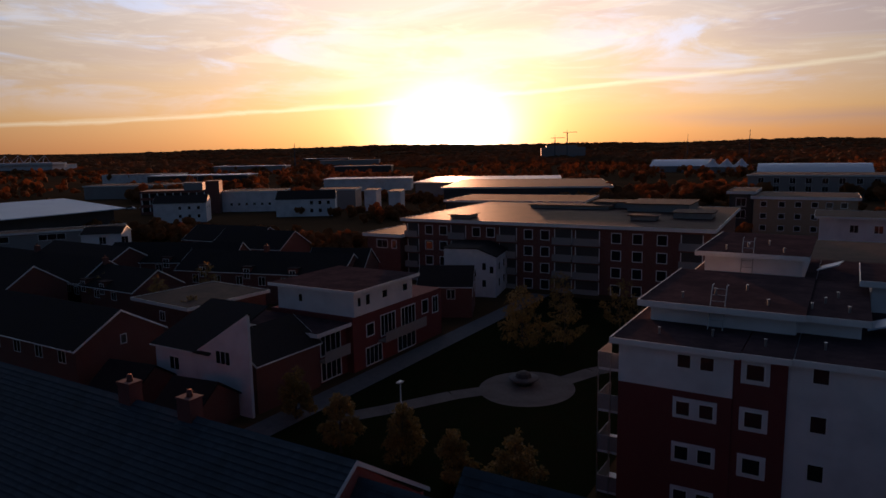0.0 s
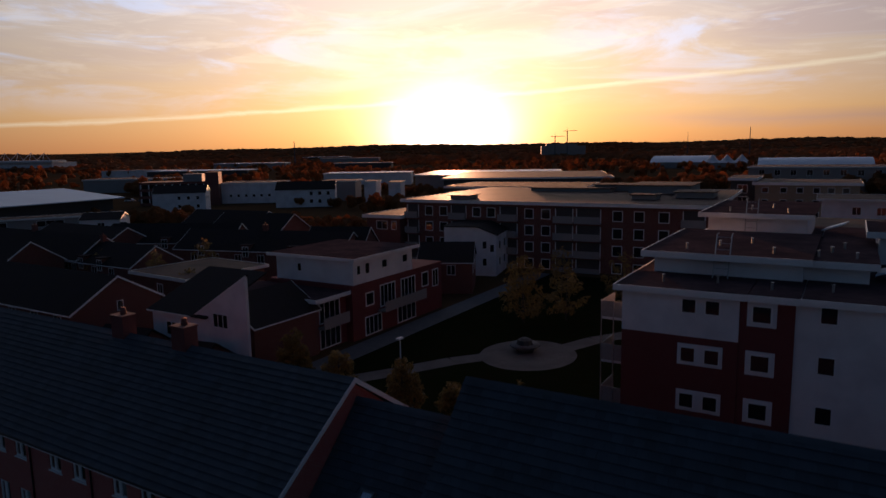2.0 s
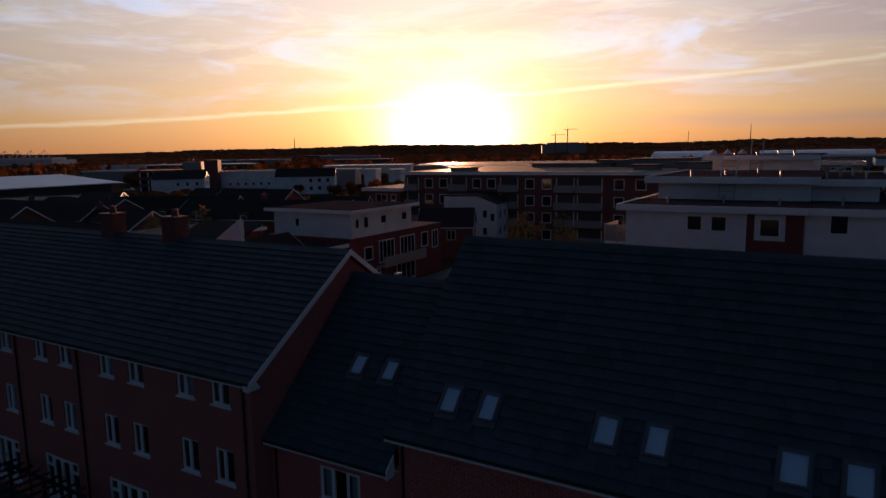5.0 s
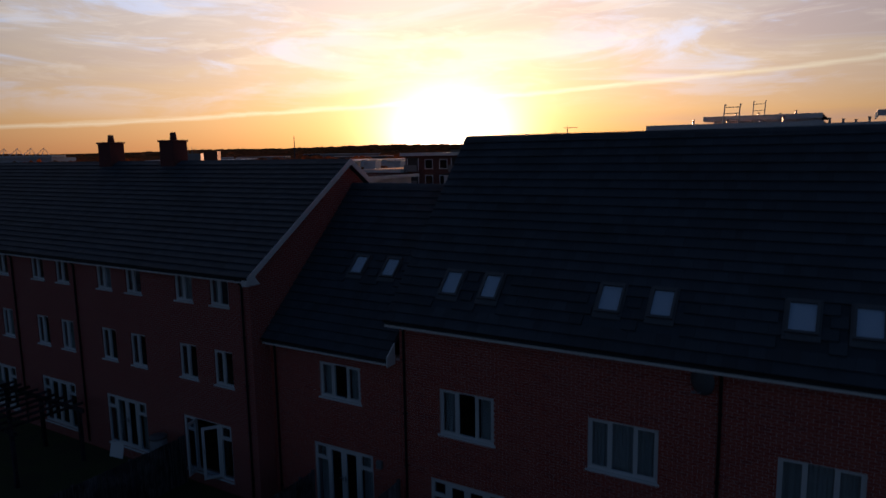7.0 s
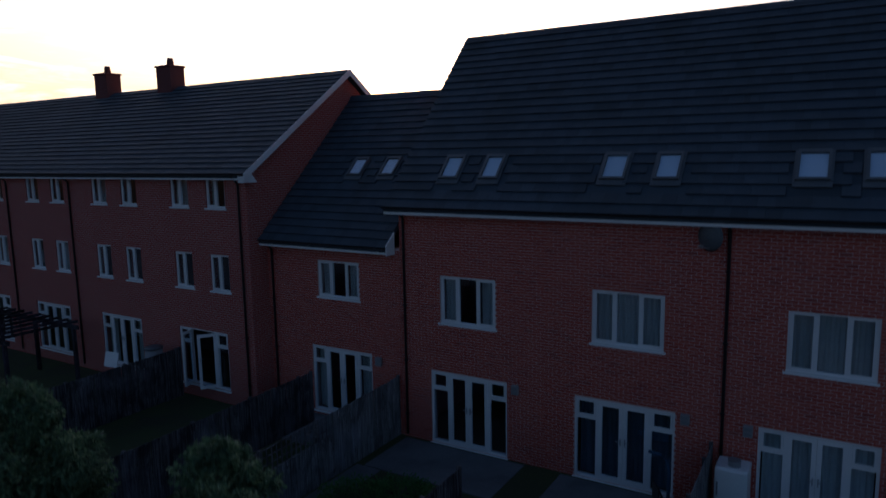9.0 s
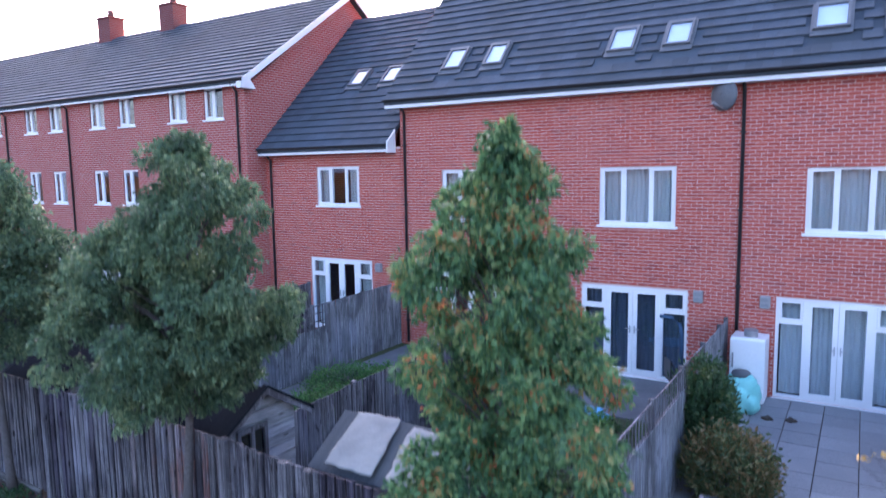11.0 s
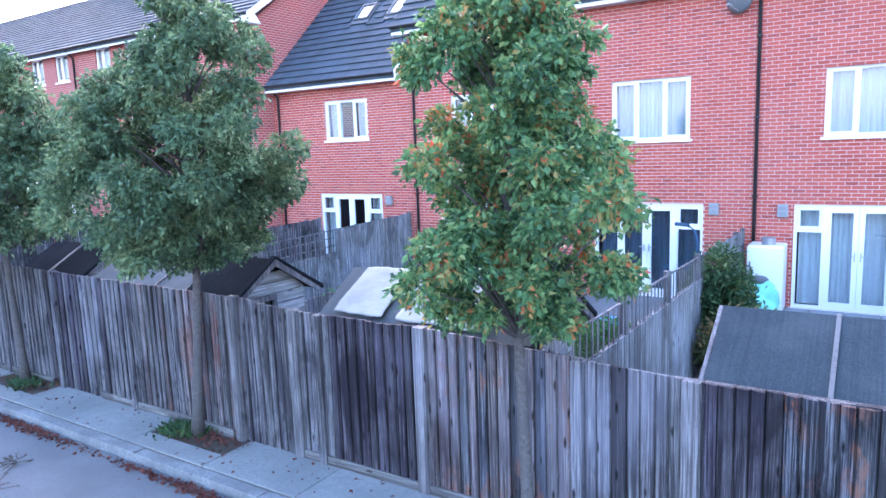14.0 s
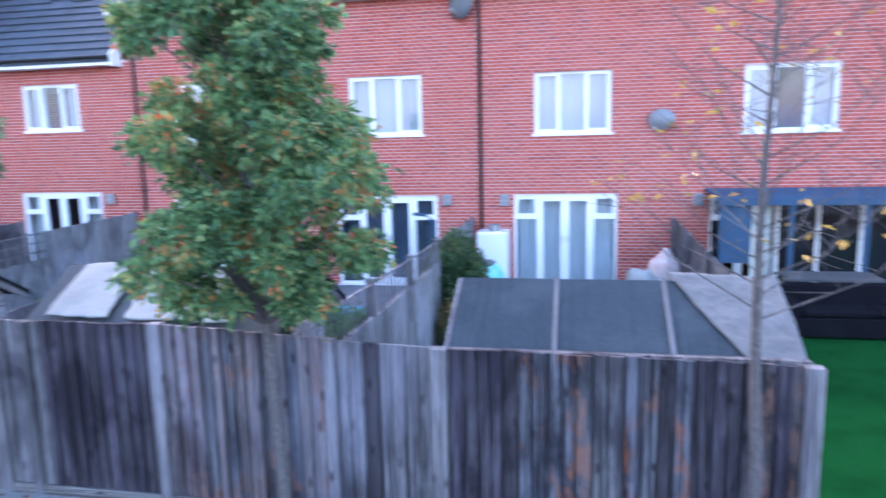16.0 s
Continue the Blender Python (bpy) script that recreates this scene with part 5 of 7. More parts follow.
blob("plastic_sack", "crumpled bright blue plastic sack on rough grass", "sack", (-4.35, 12.7, 0.12), (0.42, 0.26, 0.14), M_BLUE, 0.4, 3.0, 3)
blob("refuse_sack", "white and green refuse sack on a patio", "sack", (1.15, 12.6, 0.55), (0.38, 0.34, 0.50), M_TARP, 0.35, 4.0, 3)
blob("refuse_sack", "pale pink bundle of bags beside a fence", "sack", (1.48, 12.9, 0.72), (0.28, 0.26, 0.62), simple("pink_plastic", (0.40, 0.27, 0.25), (0.46, 0.38, 0.36), 0.6, None, 8, 3.0), 0.2, 5.0, 3)
for sx, sy in ((-1.35, 14.2), (-0.95, 14.3)):
    blob("plant_clump", "small dark weed clump between slabs", "weed", (sx, sy, 0.06), (0.09, 0.08, 0.06), M_SOIL, 0.5, sx, 2)


def canopy():
    c = thing("garden_canopy", "blue-framed lean-to canopy on posts behind a brick house", "canopy")
    for x in (2.70, 3.95, 5.25, 6.6):
        part("post", Geo().box(x - 0.04, x + 0.04, 14.22, 14.30, 0, 2.06), M_DARKBLUE, c)
    part("roof", Geo().prism([(14.20, 2.15), (15.72, 2.24), (15.72, 2.20), (14.20, 2.11)], 2.62, 6.7), M_DARKBLUE, c)
    part("beam", Geo().box(2.62, 6.7, 14.17, 14.215, 2.02, 2.16), M_DARKBLUE, c)
    for i in range(9):
        x = 2.85 + i * 0.46
        part("rafter", Geo().prism([(14.25, 2.10), (15.70, 2.19), (15.70, 2.13), (14.25, 2.04)], x, x + 0.05), M_DISH, c)
    glazing = part("glazing", Geo().box(4.02, 6.55, 15.60, 15.63, 0.12, 2.02), M_PANE, c, "dark glazed doors under the canopy")
    for x in (4.02, 4.80, 5.62, 6.48):
        part("mullion", Geo().box(x, x + 0.07, 15.55, 15.597, 0.10, 2.04), M_UPVC, glazing)
    part("screen", Geo().box(2.75, 3.22, 14.25, 14.27, 0.9, 2.0), M_DARKBLUE, c, "blue side panel")
    part("curtain", Geo().prism([(3.27 + 0.05 * i, 14.36 + 0.02 * (i % 2)) for i in range(7)] + [(3.27 + 0.05 * i, 14.375 + 0.02 * (i % 2)) for i in reversed(range(7))], 0.4, 2.0, "z"), M_NET, c, "pale hanging curtain")


M_DARKBLUE = simple("blue_painted_frame", (0.030, 0.066, 0.115), (0.042, 0.092, 0.155), 0.85, None, 15, 1.0, 0.0, 0.3, 0.004, 0.0, 0.08)
canopy()


def clutter_table():
    t = thing("garden_table", "dark garden table under a canopy", "table", pose(4.5, 13.8, 0.02))
    part("tabletop", Geo().box(-0.8, 0.8, -0.4, 0.4, 0.70, 0.75), M_DARKWALL, t, bevel=0.01)
    for a in (-0.7, 0.7):
        for b in (-0.32, 0.32):
            part("leg", Geo().box(a - 0.03, a + 0.03, b - 0.03, b + 0.03, 0, 0.7), M_DARKWALL, t)


clutter_table()


def garden_sofa():
    t = thing("garden_sofa", "low black woven garden sofa beside an artificial lawn", "sofa", pose(4.7, 12.45, 0.052))
    part("base", Geo().box(-1.3, 1.3, -0.35, 0.40, 0.02, 0.34), M_WEAVE, t, bevel=0.02)
    part("backrest", Geo().box(-1.3, 1.3, 0.25, 0.42, 0.344, 0.78), M_WEAVE, t, bevel=0.03)
    for a in (-1.3, 1.14):
        part("armrest", Geo().box(a, a + 0.16, -0.35, 0.246, 0.344, 0.58), M_WEAVE, t, bevel=0.02)
    for a in (-1.12, 0.01):
        part("cushion", Geo().box(a, a + 1.11, -0.33, 0.24, 0.345, 0.46), M_WEAVE, t, bevel=0.04)


garden_sofa()


def garden_chair(x, y, yaw):
    c = thing("garden_chair", "folded black metal garden chair on a patio", "chair", pose(x, y, 0.035, 0, 0, yaw))
    part("seat", Geo().box(-0.22, 0.22, -0.2, 0.2, 0.42, 0.45), M_BLACK, c)
    part("backrest", Geo().box(-0.22, 0.22, 0.18, 0.21, 0.5, 0.85), M_BLACK, c)
    for a in (-0.2, 0.2):
        part("leg", Geo().tube([(a, -0.2, 0), (a, 0.2, 0.88)], [0.014, 0.014], 6), M_BLACK, c)
        part("leg", Geo().tube([(a, 0.2, 0), (a, -0.15, 0.45)], [0.014, 0.014], 6), M_BLACK, c)


garden_chair(-3.1, 14.6, 120)
hoop = thing("garden_hoop", "bent blue-grey plastic pipe hoop beside garden doors", "hoop", pose(-3.0, 13.9, 0.03))
part("pipe", Geo().tube([(0.12, 0, 0), (0.12, 0, 1.55), (0.08, 0, 1.75), (-0.06, 0, 1.86), (-0.3, 0, 1.88)], [0.035] * 5, 10), M_DARKBLUE, hoop, smooth=True)


# ---- trees ----
def crown_tree(x, y, z0, height, clear, radius, leaves, material, label, size=0.085, lean=(0, 0), trunk_r=0.075, profile=None, seed=1, limbs=26, spread=1.0, lobes=(), gaps=-0.14):
    """Trunk, limbs and a crown of leaf clumps at the limbs' ends, with gaps between them."""
    R = random.Random(seed)
    t = thing("tree", label, "tree", pose(x, y, z0))
    wob = lambda s: Vector((lean[0] * s + 0.05 * math.sin(3 * s + seed), lean[1] * s + 0.04 * math.cos(4 * s + seed), 0))
    axis = lambda s: wob(s) - wob(0) + Vector((0, 0, height * s))
    pts = [axis(s) for s in np.linspace(0, 0.95, 12)]
    part("trunk", Geo().tube(pts, [trunk_r * (1.25 if i == 0 else 1 - 0.88 * i / 11) for i in range(12)], 10), M_BARK, t, smooth=True)
    c0 = clear / height
    g, clumps = Geo(), []
    for i in range(limbs * 3):
        s = (i + R.random()) / (limbs * 3)
        s = 1 - (1 - s) ** 0.8 if s > 0 else 0
        a = i * 2.39996 + R.uniform(-0.35, 0.35)
        lobe = 0.88 + 0.75 * noise.noise(Vector((math.cos(a) * 1.3, math.sin(a) * 1.3, s * 5.0 + seed)))
        lobe = min(lobe, 1.12)
        for la, ls, lw, lk in lobes:
            lobe *= 1 + lk * max(0.0, math.cos(a - la)) ** 3 * math.exp(-((s - ls) / lw) ** 2)
        if noise.noise(Vector((math.cos(a) * 2.1, math.sin(a) * 2.1, s * 7.0 + 5 * seed))) < gaps:
            continue
        edge = radius * profile(s) * lobe
        r = edge * R.choice((1.0, 0.95, 0.85, 0.65, 0.4)) * R.uniform(0.88, 1.06)
        zs = c0 + (1 - c0) * s
        hub = axis(max(c0 * 0.9, zs - 0.10 - 0.06 * r / radius))
        c = axis(zs) + Vector((math.cos(a) * r, math.sin(a) * r, 0))
        bulk = (0.10 + 0.12 * profile(s) * R.uniform(0.4, 1.25)) * 0.92 * radius * spread
        g.tube([hub, hub.lerp(c, 0.55) + Vector((0, 0, 0.07 * r)), c], [trunk_r * 0.30 * (1 - 0.6 * s), trunk_r * 0.18 * (1 - 0.5 * s), trunk_r * 0.05], 4)
        clumps.append((c, bulk, a))
    part("branchwork", g, M_BARK, t)
    g = Geo()
    total = sum(k[1] ** 2 for k in clumps)
    for c, bulk, a in clumps:
        out = Vector((math.cos(a), math.sin(a), 0))
        sprays = max(3, int(leaves * bulk ** 2 / total / 6))
        for i in range(sprays):
            d = Vector((R.gauss(0, 1), R.gauss(0, 1), R.gauss(0, 1))).normalized()
            q = c + Vector((d.x, d.y, d.z * 0.72)) * bulk * R.random() ** 0.45
            way = (d + out * 0.5 + Vector((0, 0, -0.15))).normalized()
            # a short drooping twig with leaves along it
            for k in range(6):
                p = q + way * size * 0.22 * k + Vector((0, 0, -0.02 * k * k * size)) + Vector((R.gauss(0, 1), R.gauss(0, 1), R.gauss(0, 1))) * size * 0.22
                v = way * 0.7 + Vector((R.gauss(0, 0.55), R.gauss(0, 0.55), R.gauss(-0.45, 0.45)))
                leaf(g, p, v, size * R.uniform(0.6, 1.35), R.uniform(0.45, 0.72))
    part("crown", g, material, t)
    return t


CONE = lambda s: float(np.interp(s, (0, 0.10, 0.24, 0.36, 0.56, 0.77, 0.90, 1.0), (0.50, 0.82, 1.0, 0.97, 0.80, 0.56, 0.30, 0.04)))
ROUND = lambda s: min(1.0, 0.62 + 2.2 * s) * (1 - max(0, s - 0.30) / 0.70) ** 0.55
crown_tree(-2.10, 4.83, 0.56, 4.58, 1.72, 0.99, 50000, M_LEAF, "leafy young street tree, green with red tints, beside the fence", 0.056, (-0.10, 0.02), 0.055, CONE, 3, 92, 0.72, lobes=((0.0, 0.25, 0.08, 0.32), (3.14, 0.08, 0.14, 0.22), (0.0, 0.41, 0.06, -0.15), (3.14, 0.60, 0.06, -0.18)), gaps=-0.10)
crown_tree(-6.02, 4.83, 0.56, 4.65, 1.98, 1.24, 92000, M_LEAF_DARK, "dark green leafy street tree in the pavement beside the fence", 0.048, (0.38, 0.0), 0.06, CONE, 5, 70, 0.90)
crown_tree(-9.68, 4.86, 0.56, 4.55, 2.0, 1.32, 52000, M_LEAF_DARK, "dark green leafy street tree with a leaning trunk beside the fence", 0.060, (-0.05, 0.0), 0.06, CONE, 8, 56)
crown_tree(-13.4, 4.86, 0.56, 4.6, 2.0, 1.2, 14000, M_LEAF_DARK, "dark green leafy street tree further along the fence", 0.085, (0.1, 0.0), 0.07, CONE, 9, 36)


def bare_tree():
    R = random.Random(21)
    t = thing("tree", "nearly bare young tree with a few yellow leaves", "tree", pose(1.02, 4.70, 0.56))
    pts = [Vector((0.02 * math.sin(i), 0.02 * math.cos(2 * i), 4.4 * i / 10)) for i in range(11)]
    part("trunk", Geo().tube(pts, [0.036 * (1.25 - 0.112 * i) for i in range(11)], 9), M_BARK, t, smooth=True)
    g, tips = Geo(), []
    for i in range(52):
        z = 1.72 + 2.53 * i / 51
        a = i * 2.3 + R.uniform(-0.4, 0.4)
        r = (1.20 - 0.22 * z) * R.uniform(0.6, 1.15) + 0.15
        p0 = Vector((0, 0, z))
        p1 = p0 + Vector((math.cos(a) * r * 0.55, math.sin(a) * r * 0.55, r * 0.28))
        p2 = p0 + Vector((math.cos(a) * r, math.sin(a) * r, r * 0.75))
        g.tube([p0, p1, p2], [0.0065, 0.0036, 0.0018], 5)
        for k in range(10):
            q = p0.lerp(p1, R.uniform(0.4, 1.0)) if k < 2 else p1.lerp(p2, R.uniform(0.1, 0.9))
            e = q + Vector((R.gauss(0, 1), R.gauss(0, 1), R.uniform(0, 1.2))).normalized() * r * R.uniform(0.25, 0.5)
            g.tube([q, e], [0.0026, 0.0012], 4)
            tips.append(e)
        tips.append(p2)
    part("branchwork", g, M_BARK, t)
    g = Geo()
    for e in tips:
        if R.random() < 0.30 - 0.055 * e.z:
            for k in range(R.randrange(1, 4)):
                leaf(g, e + Vector((R.gauss(0, 0.05), R.gauss(0, 0.05), R.gauss(0, 0.05))), Vector((R.gauss(0, 1), R.gauss(0, 1), -0.4)), R.uniform(0.045, 0.085), 0.45)
    part("crown", g, M_LEAF_GOLD, t, "sparse yellow autumn leaves")


bare_tree()


def shrub(x, y, r, h, n, material, label, seed, size=0.06, z=0.02):
    R = random.Random(seed)
    t = thing("shrub", label, "shrub", pose(x, y, z))
    g, gl = Geo(), Geo()
    for i in range(14):
        a = R.uniform(0, 6.28)
        e = Vector((math.cos(a) * r * R.uniform(0.2, 0.9), math.sin(a) * r * R.uniform(0.2, 0.9), h * R.uniform(0.5, 0.95)))
        g.tube([(0, 0, 0), tuple(e * 0.5 + Vector((0, 0, 0.1))), tuple(e)], [0.018, 0.012, 0.004], 4)
    for i in range(n // 10):
        a, b = R.uniform(0, 6.28), R.uniform(0, 1)
        k = R.uniform(0.65, 1.05)
        q = Vector((math.cos(a) * r * k * math.sin(math.acos(1 - b * 1.6) if b < 1 else 1.5), math.sin(a) * r * k * math.sin(math.acos(1 - b * 1.6) if b < 1 else 1.5), h * (0.5 + 0.5 * (1 - b * 1.6)) * k + 0.05))
        for j in range(10):
            p = q + Vector((R.gauss(0, 1), R.gauss(0, 1), R.gauss(0, 1))) * 0.06
            leaf(gl, p, Vector((q.x, q.y, 0.4)) + Vector((R.gauss(0, 0.7), R.gauss(0, 0.7), R.gauss(0, 0.6))), size * R.uniform(0.6, 1.3))
    part("branchwork", g, M_BARK, t)
    part("crown", gl, material, t)


shrub(-1.98, 11.4, 0.46, 1.72, 9000, M_LEAF_SHRUB, "dense evergreen shrub against a timber fence", 4, 0.10)
shrub(-1.45, 10.5, 0.62, 0.95, 7000, M_LEAF_SHRUB_DRY, "browning shrub against a timber fence", 6, 0.09)
shrub(-8.2, 10.2, 0.9, 0.5, 3200, M_LEAF_SHRUB, "low green weeds in a back garden", 11)
shrub(-9.2, 11.2, 0.8, 0.45, 2600, M_LEAF_SHRUB, "low green weeds in a back garden", 12)
shrub(-5.2, 10.6, 0.75, 0.42, 3000, M_LEAF_SHRUB, "low green weeds in a back garden", 14)
shrub(-3.4, 10.0, 0.8, 0.36, 3000, M_LEAF_SHRUB, "low green weeds in a back garden", 15)
shrub(-3.2, 11.6, 0.6, 0.30, 2000, M_LEAF_SHRUB, "low green weeds in a back garden", 16)
for wx, wy, wr, wh, ws in ((-9.5, 11.7, 0.85, 0.40, 17), (-8.7, 12.4, 0.8, 0.36, 18), (-7.9, 11.5, 0.8, 0.38, 19), (-8.9, 10.2, 0.7, 0.42, 20), (-4.4, 11.8, 0.8, 0.26, 22)):
    shrub(wx, wy, wr, wh, 3000, M_LEAF_WEED, "lush green weeds in a back garden", ws, 0.08)
shrub(-11.6, 12.5, 0.6, 0.7, 1800, M_LEAF_SHRUB, "small shrub in a back garden", 13)


def leaf_litter():
    """Drifts of dead leaves along the kerb and round the tree pits."""
    g = Geo()
    R = random.Random(3)
    for i in range(1500):
        x = R.choice((R.gauss(-8.2, 0.5), R.gauss(-5.2, 0.6), R.gauss(-3.6, 0.5), R.uniform(-12, 0)))
        y = 4.17 - abs(R.gauss(0, 0.055))
        leaf(g, Vector((x, y, 0.474 + R.uniform(0, 0.02))), Vector((R.gauss(0, 1), R.gauss(0, 1), R.uniform(-0.1, 0.3))), R.uniform(0.03, 0.065), 0.6)
    for tx in (-5.95, -9.65, -2.2):
        for i in range(160):
            leaf(g, Vector((tx + R.gauss(0.12, 0.25), 4.82 + R.gauss(0, 0.09), 0.585 + R.uniform(0, 0.02))), Vector((R.gauss(0, 1), R.gauss(0, 1), R.uniform(-0.1, 0.3))), R.uniform(0.03, 0.065), 0.6)
    for i in range(220):
        leaf(g, Vector((R.uniform(-12, 0), R.uniform(4.4, 4.95), 0.586)), Vector((R.gauss(0, 1), R.gauss(0, 1), 0.05)), R.uniform(0.02, 0.05), 0.6)
    tagged(part("fallen_leaves", g, M_DRYLEAF), "brown fallen leaves along the kerb", "leaves", kind="stuff")
    g = Geo()
    for tx in (-9.55, -6.25):
        for i in range(260):
            a = R.uniform(0, 6.28)
            leaf(g, Vector((tx + R.gauss(0, 0.14), 4.80 + R.gauss(0, 0.09), 0.575)), Vector((math.cos(a), math.sin(a), R.uniform(0.5, 1.6))), R.uniform(0.06, 0.13), 0.3)
    tagged(part("weeds", g, M_LEAF_SHRUB), "tufts of weeds round the tree pits", "weeds", kind="stuff")


leaf_litter()
for i, (bx, by) in enumerate(((-7.35, 3.55), (-6.95, 3.1))):
    R = random.Random(40 + i)
    g = Geo()
    for k in range(16):
        a = Vector((R.gauss(0, 0.06), R.gauss(0, 0.06), 0.02))
        b = a + Vector((R.gauss(0, 0.13), R.gauss(0, 0.10), R.uniform(-0.005, 0.05)))
        g.tube([a, b], [0.006, 0.003], 4)
        leaf(g, b, Vector((R.gauss(0, 1), R.gauss(0, 1), 0.1)), 0.05, 0.5)
    ob = part("fallen_twig", g, M_SOIL)
    ob.location = (bx, by, 0.472)
    tagged(ob, "small dark fallen twig lying on the road", "twig")


def pergola():
    p = thing("pergola", "dark timber pergola in a back garden", "pergola", pose(-29.5, 11.6, 0.01))
    for x in (0, 2.6, 5.2):
        for y in (0, 2.4):
            part("post", Geo().box(x - 0.06, x + 0.06, y - 0.06, y + 0.06, 0, 1.95), M_FENCE_DARK, p)
    for y in (0, 2.4):
        part("beam", Geo().box(-0.3, 5.5, y - 0.04, y + 0.04, 1.954, 2.1), M_FENCE_DARK, p)
    for i in range(9):
        part("rafter", Geo().box(0.62 * i, 0.62 * i + 0.06, -0.3, 2.7, 2.104, 2.2), M_FENCE_DARK, p)


pergola()


def water_butt():
    w = thing("water_butt", "grey plastic water butt on a stand by a brick wall", "water butt", pose(-20.1, 14.3, 0.01))
    part("stand", Geo().box(-0.3, 0.3, -0.3, 0.3, 0, 0.4), M_DISH, w)
    part("barrel", Geo().tube([(0, 0, 0.404), (0, 0, 0.6), (0, 0, 1.2), (0, 0, 1.7)], [0.27, 0.31, 0.32, 0.28], 18), M_GREY, w, smooth=True)
    part("lid", Geo().tube([(0, 0, 1.7), (0, 0, 1.76), (0, 0, 1.8)], [0.31, 0.31, 0.2], 18), M_DISH, w, smooth=True)
    part("tap", Geo().tube([(0, -0.3, 0.55), (0, -0.4, 0.55), (0, -0.41, 0.5)], [0.02] * 3, 6), M_BLACK, w)


water_butt()
wp = thing("notice_board", "white plastic panel propped on a garden fence", "panel", pose(-20.9, 13.2, 1.25, -14, 0, 8))
part("panel", Geo().box(-0.3, 0.3, -0.012, 0.012, 0, 0.5), M_WHITE, wp)

# ---- the park and the buildings beyond ----
def flat_window(parent, m, x0, x1, z0, z1, frame_w=0.12, proud=0.04, bars=1, frame=None):
    """A window on a far facade: surround, dark glazing, bars; facade at local y 0, facing -y."""
    g = Geo()
    ring_frame(g, x0, x1, z0, z1, -proud, 0.03, frame_w, m)
    w = part("window", g, frame or M_PAINT, parent)
    for i in range(1, bars):
        c = x0 + (x1 - x0) * i / bars
        part("mullion", Geo().box(c - 0.04, c + 0.04, -proud * 0.6, 0.03, z0 + frame_w, z1 - frame_w, m), frame or M_PAINT, w)
    part("pane", Geo().box(x0 + frame_w * 0.5, x1 - frame_w * 0.5, -0.012, 0.02, z0 + frame_w * 0.5, z1 - frame_w * 0.5, m), M_PANE, w)
    return w


def side_m(L, Wd, k):
    """The frame of a box's wall k: 0 front, 1 right, 2 back, 3 left; local x runs along it, -y out of it."""
    return (Matrix(), pose(L, 0, 0, 0, 0, 90), pose(L, Wd, 0, 0, 0, 180), pose(0, Wd, 0, 0, 0, -90))[k]


def block(name, label, at, L, Wd, H, wall, roof=None, parapet=0.35, over=0.35, storeys=0, wins=(), z0=0.0, category="building", trim=None):
    """A flat-roofed building; wins: (side, x0, x1, z0, z1, bars)."""
    b = thing(name, label, category, at)
    part("wall", Geo().box(0, L, 0, Wd, z0 - 0.3, H), wall, b)
    r = part("roof", Geo().box(-over, L + over, -over, Wd + over, H + 0.004, H + 0.06), roof or M_FLAT, b)
    g = Geo()
    e = over + 0.06
    for q in ((-e, L + e, -e, -over), (-e, L + e, Wd + over, Wd + e), (-e, -over, -over, Wd + over), (L + over, L + e, -over, Wd + over)):
        g.box(q[0], q[1], q[2], q[3], H - parapet, H + 0.10)
    part("fascia", g, trim or M_PAINT, r)
    part("soffit", Geo().box(-over, L + over, -over, Wd + over, H - 0.09, H - 0.004) if over > 0.1 else Geo().box(0.02, L - 0.02, 0.02, Wd - 0.02, H - 0.09, H - 0.004), trim or M_PAINT, r)
    for s, a, c, d, e2, bars in wins:
        flat_window(b, side_m(L, Wd, s), a, c, d, e2, bars=bars)
    return b


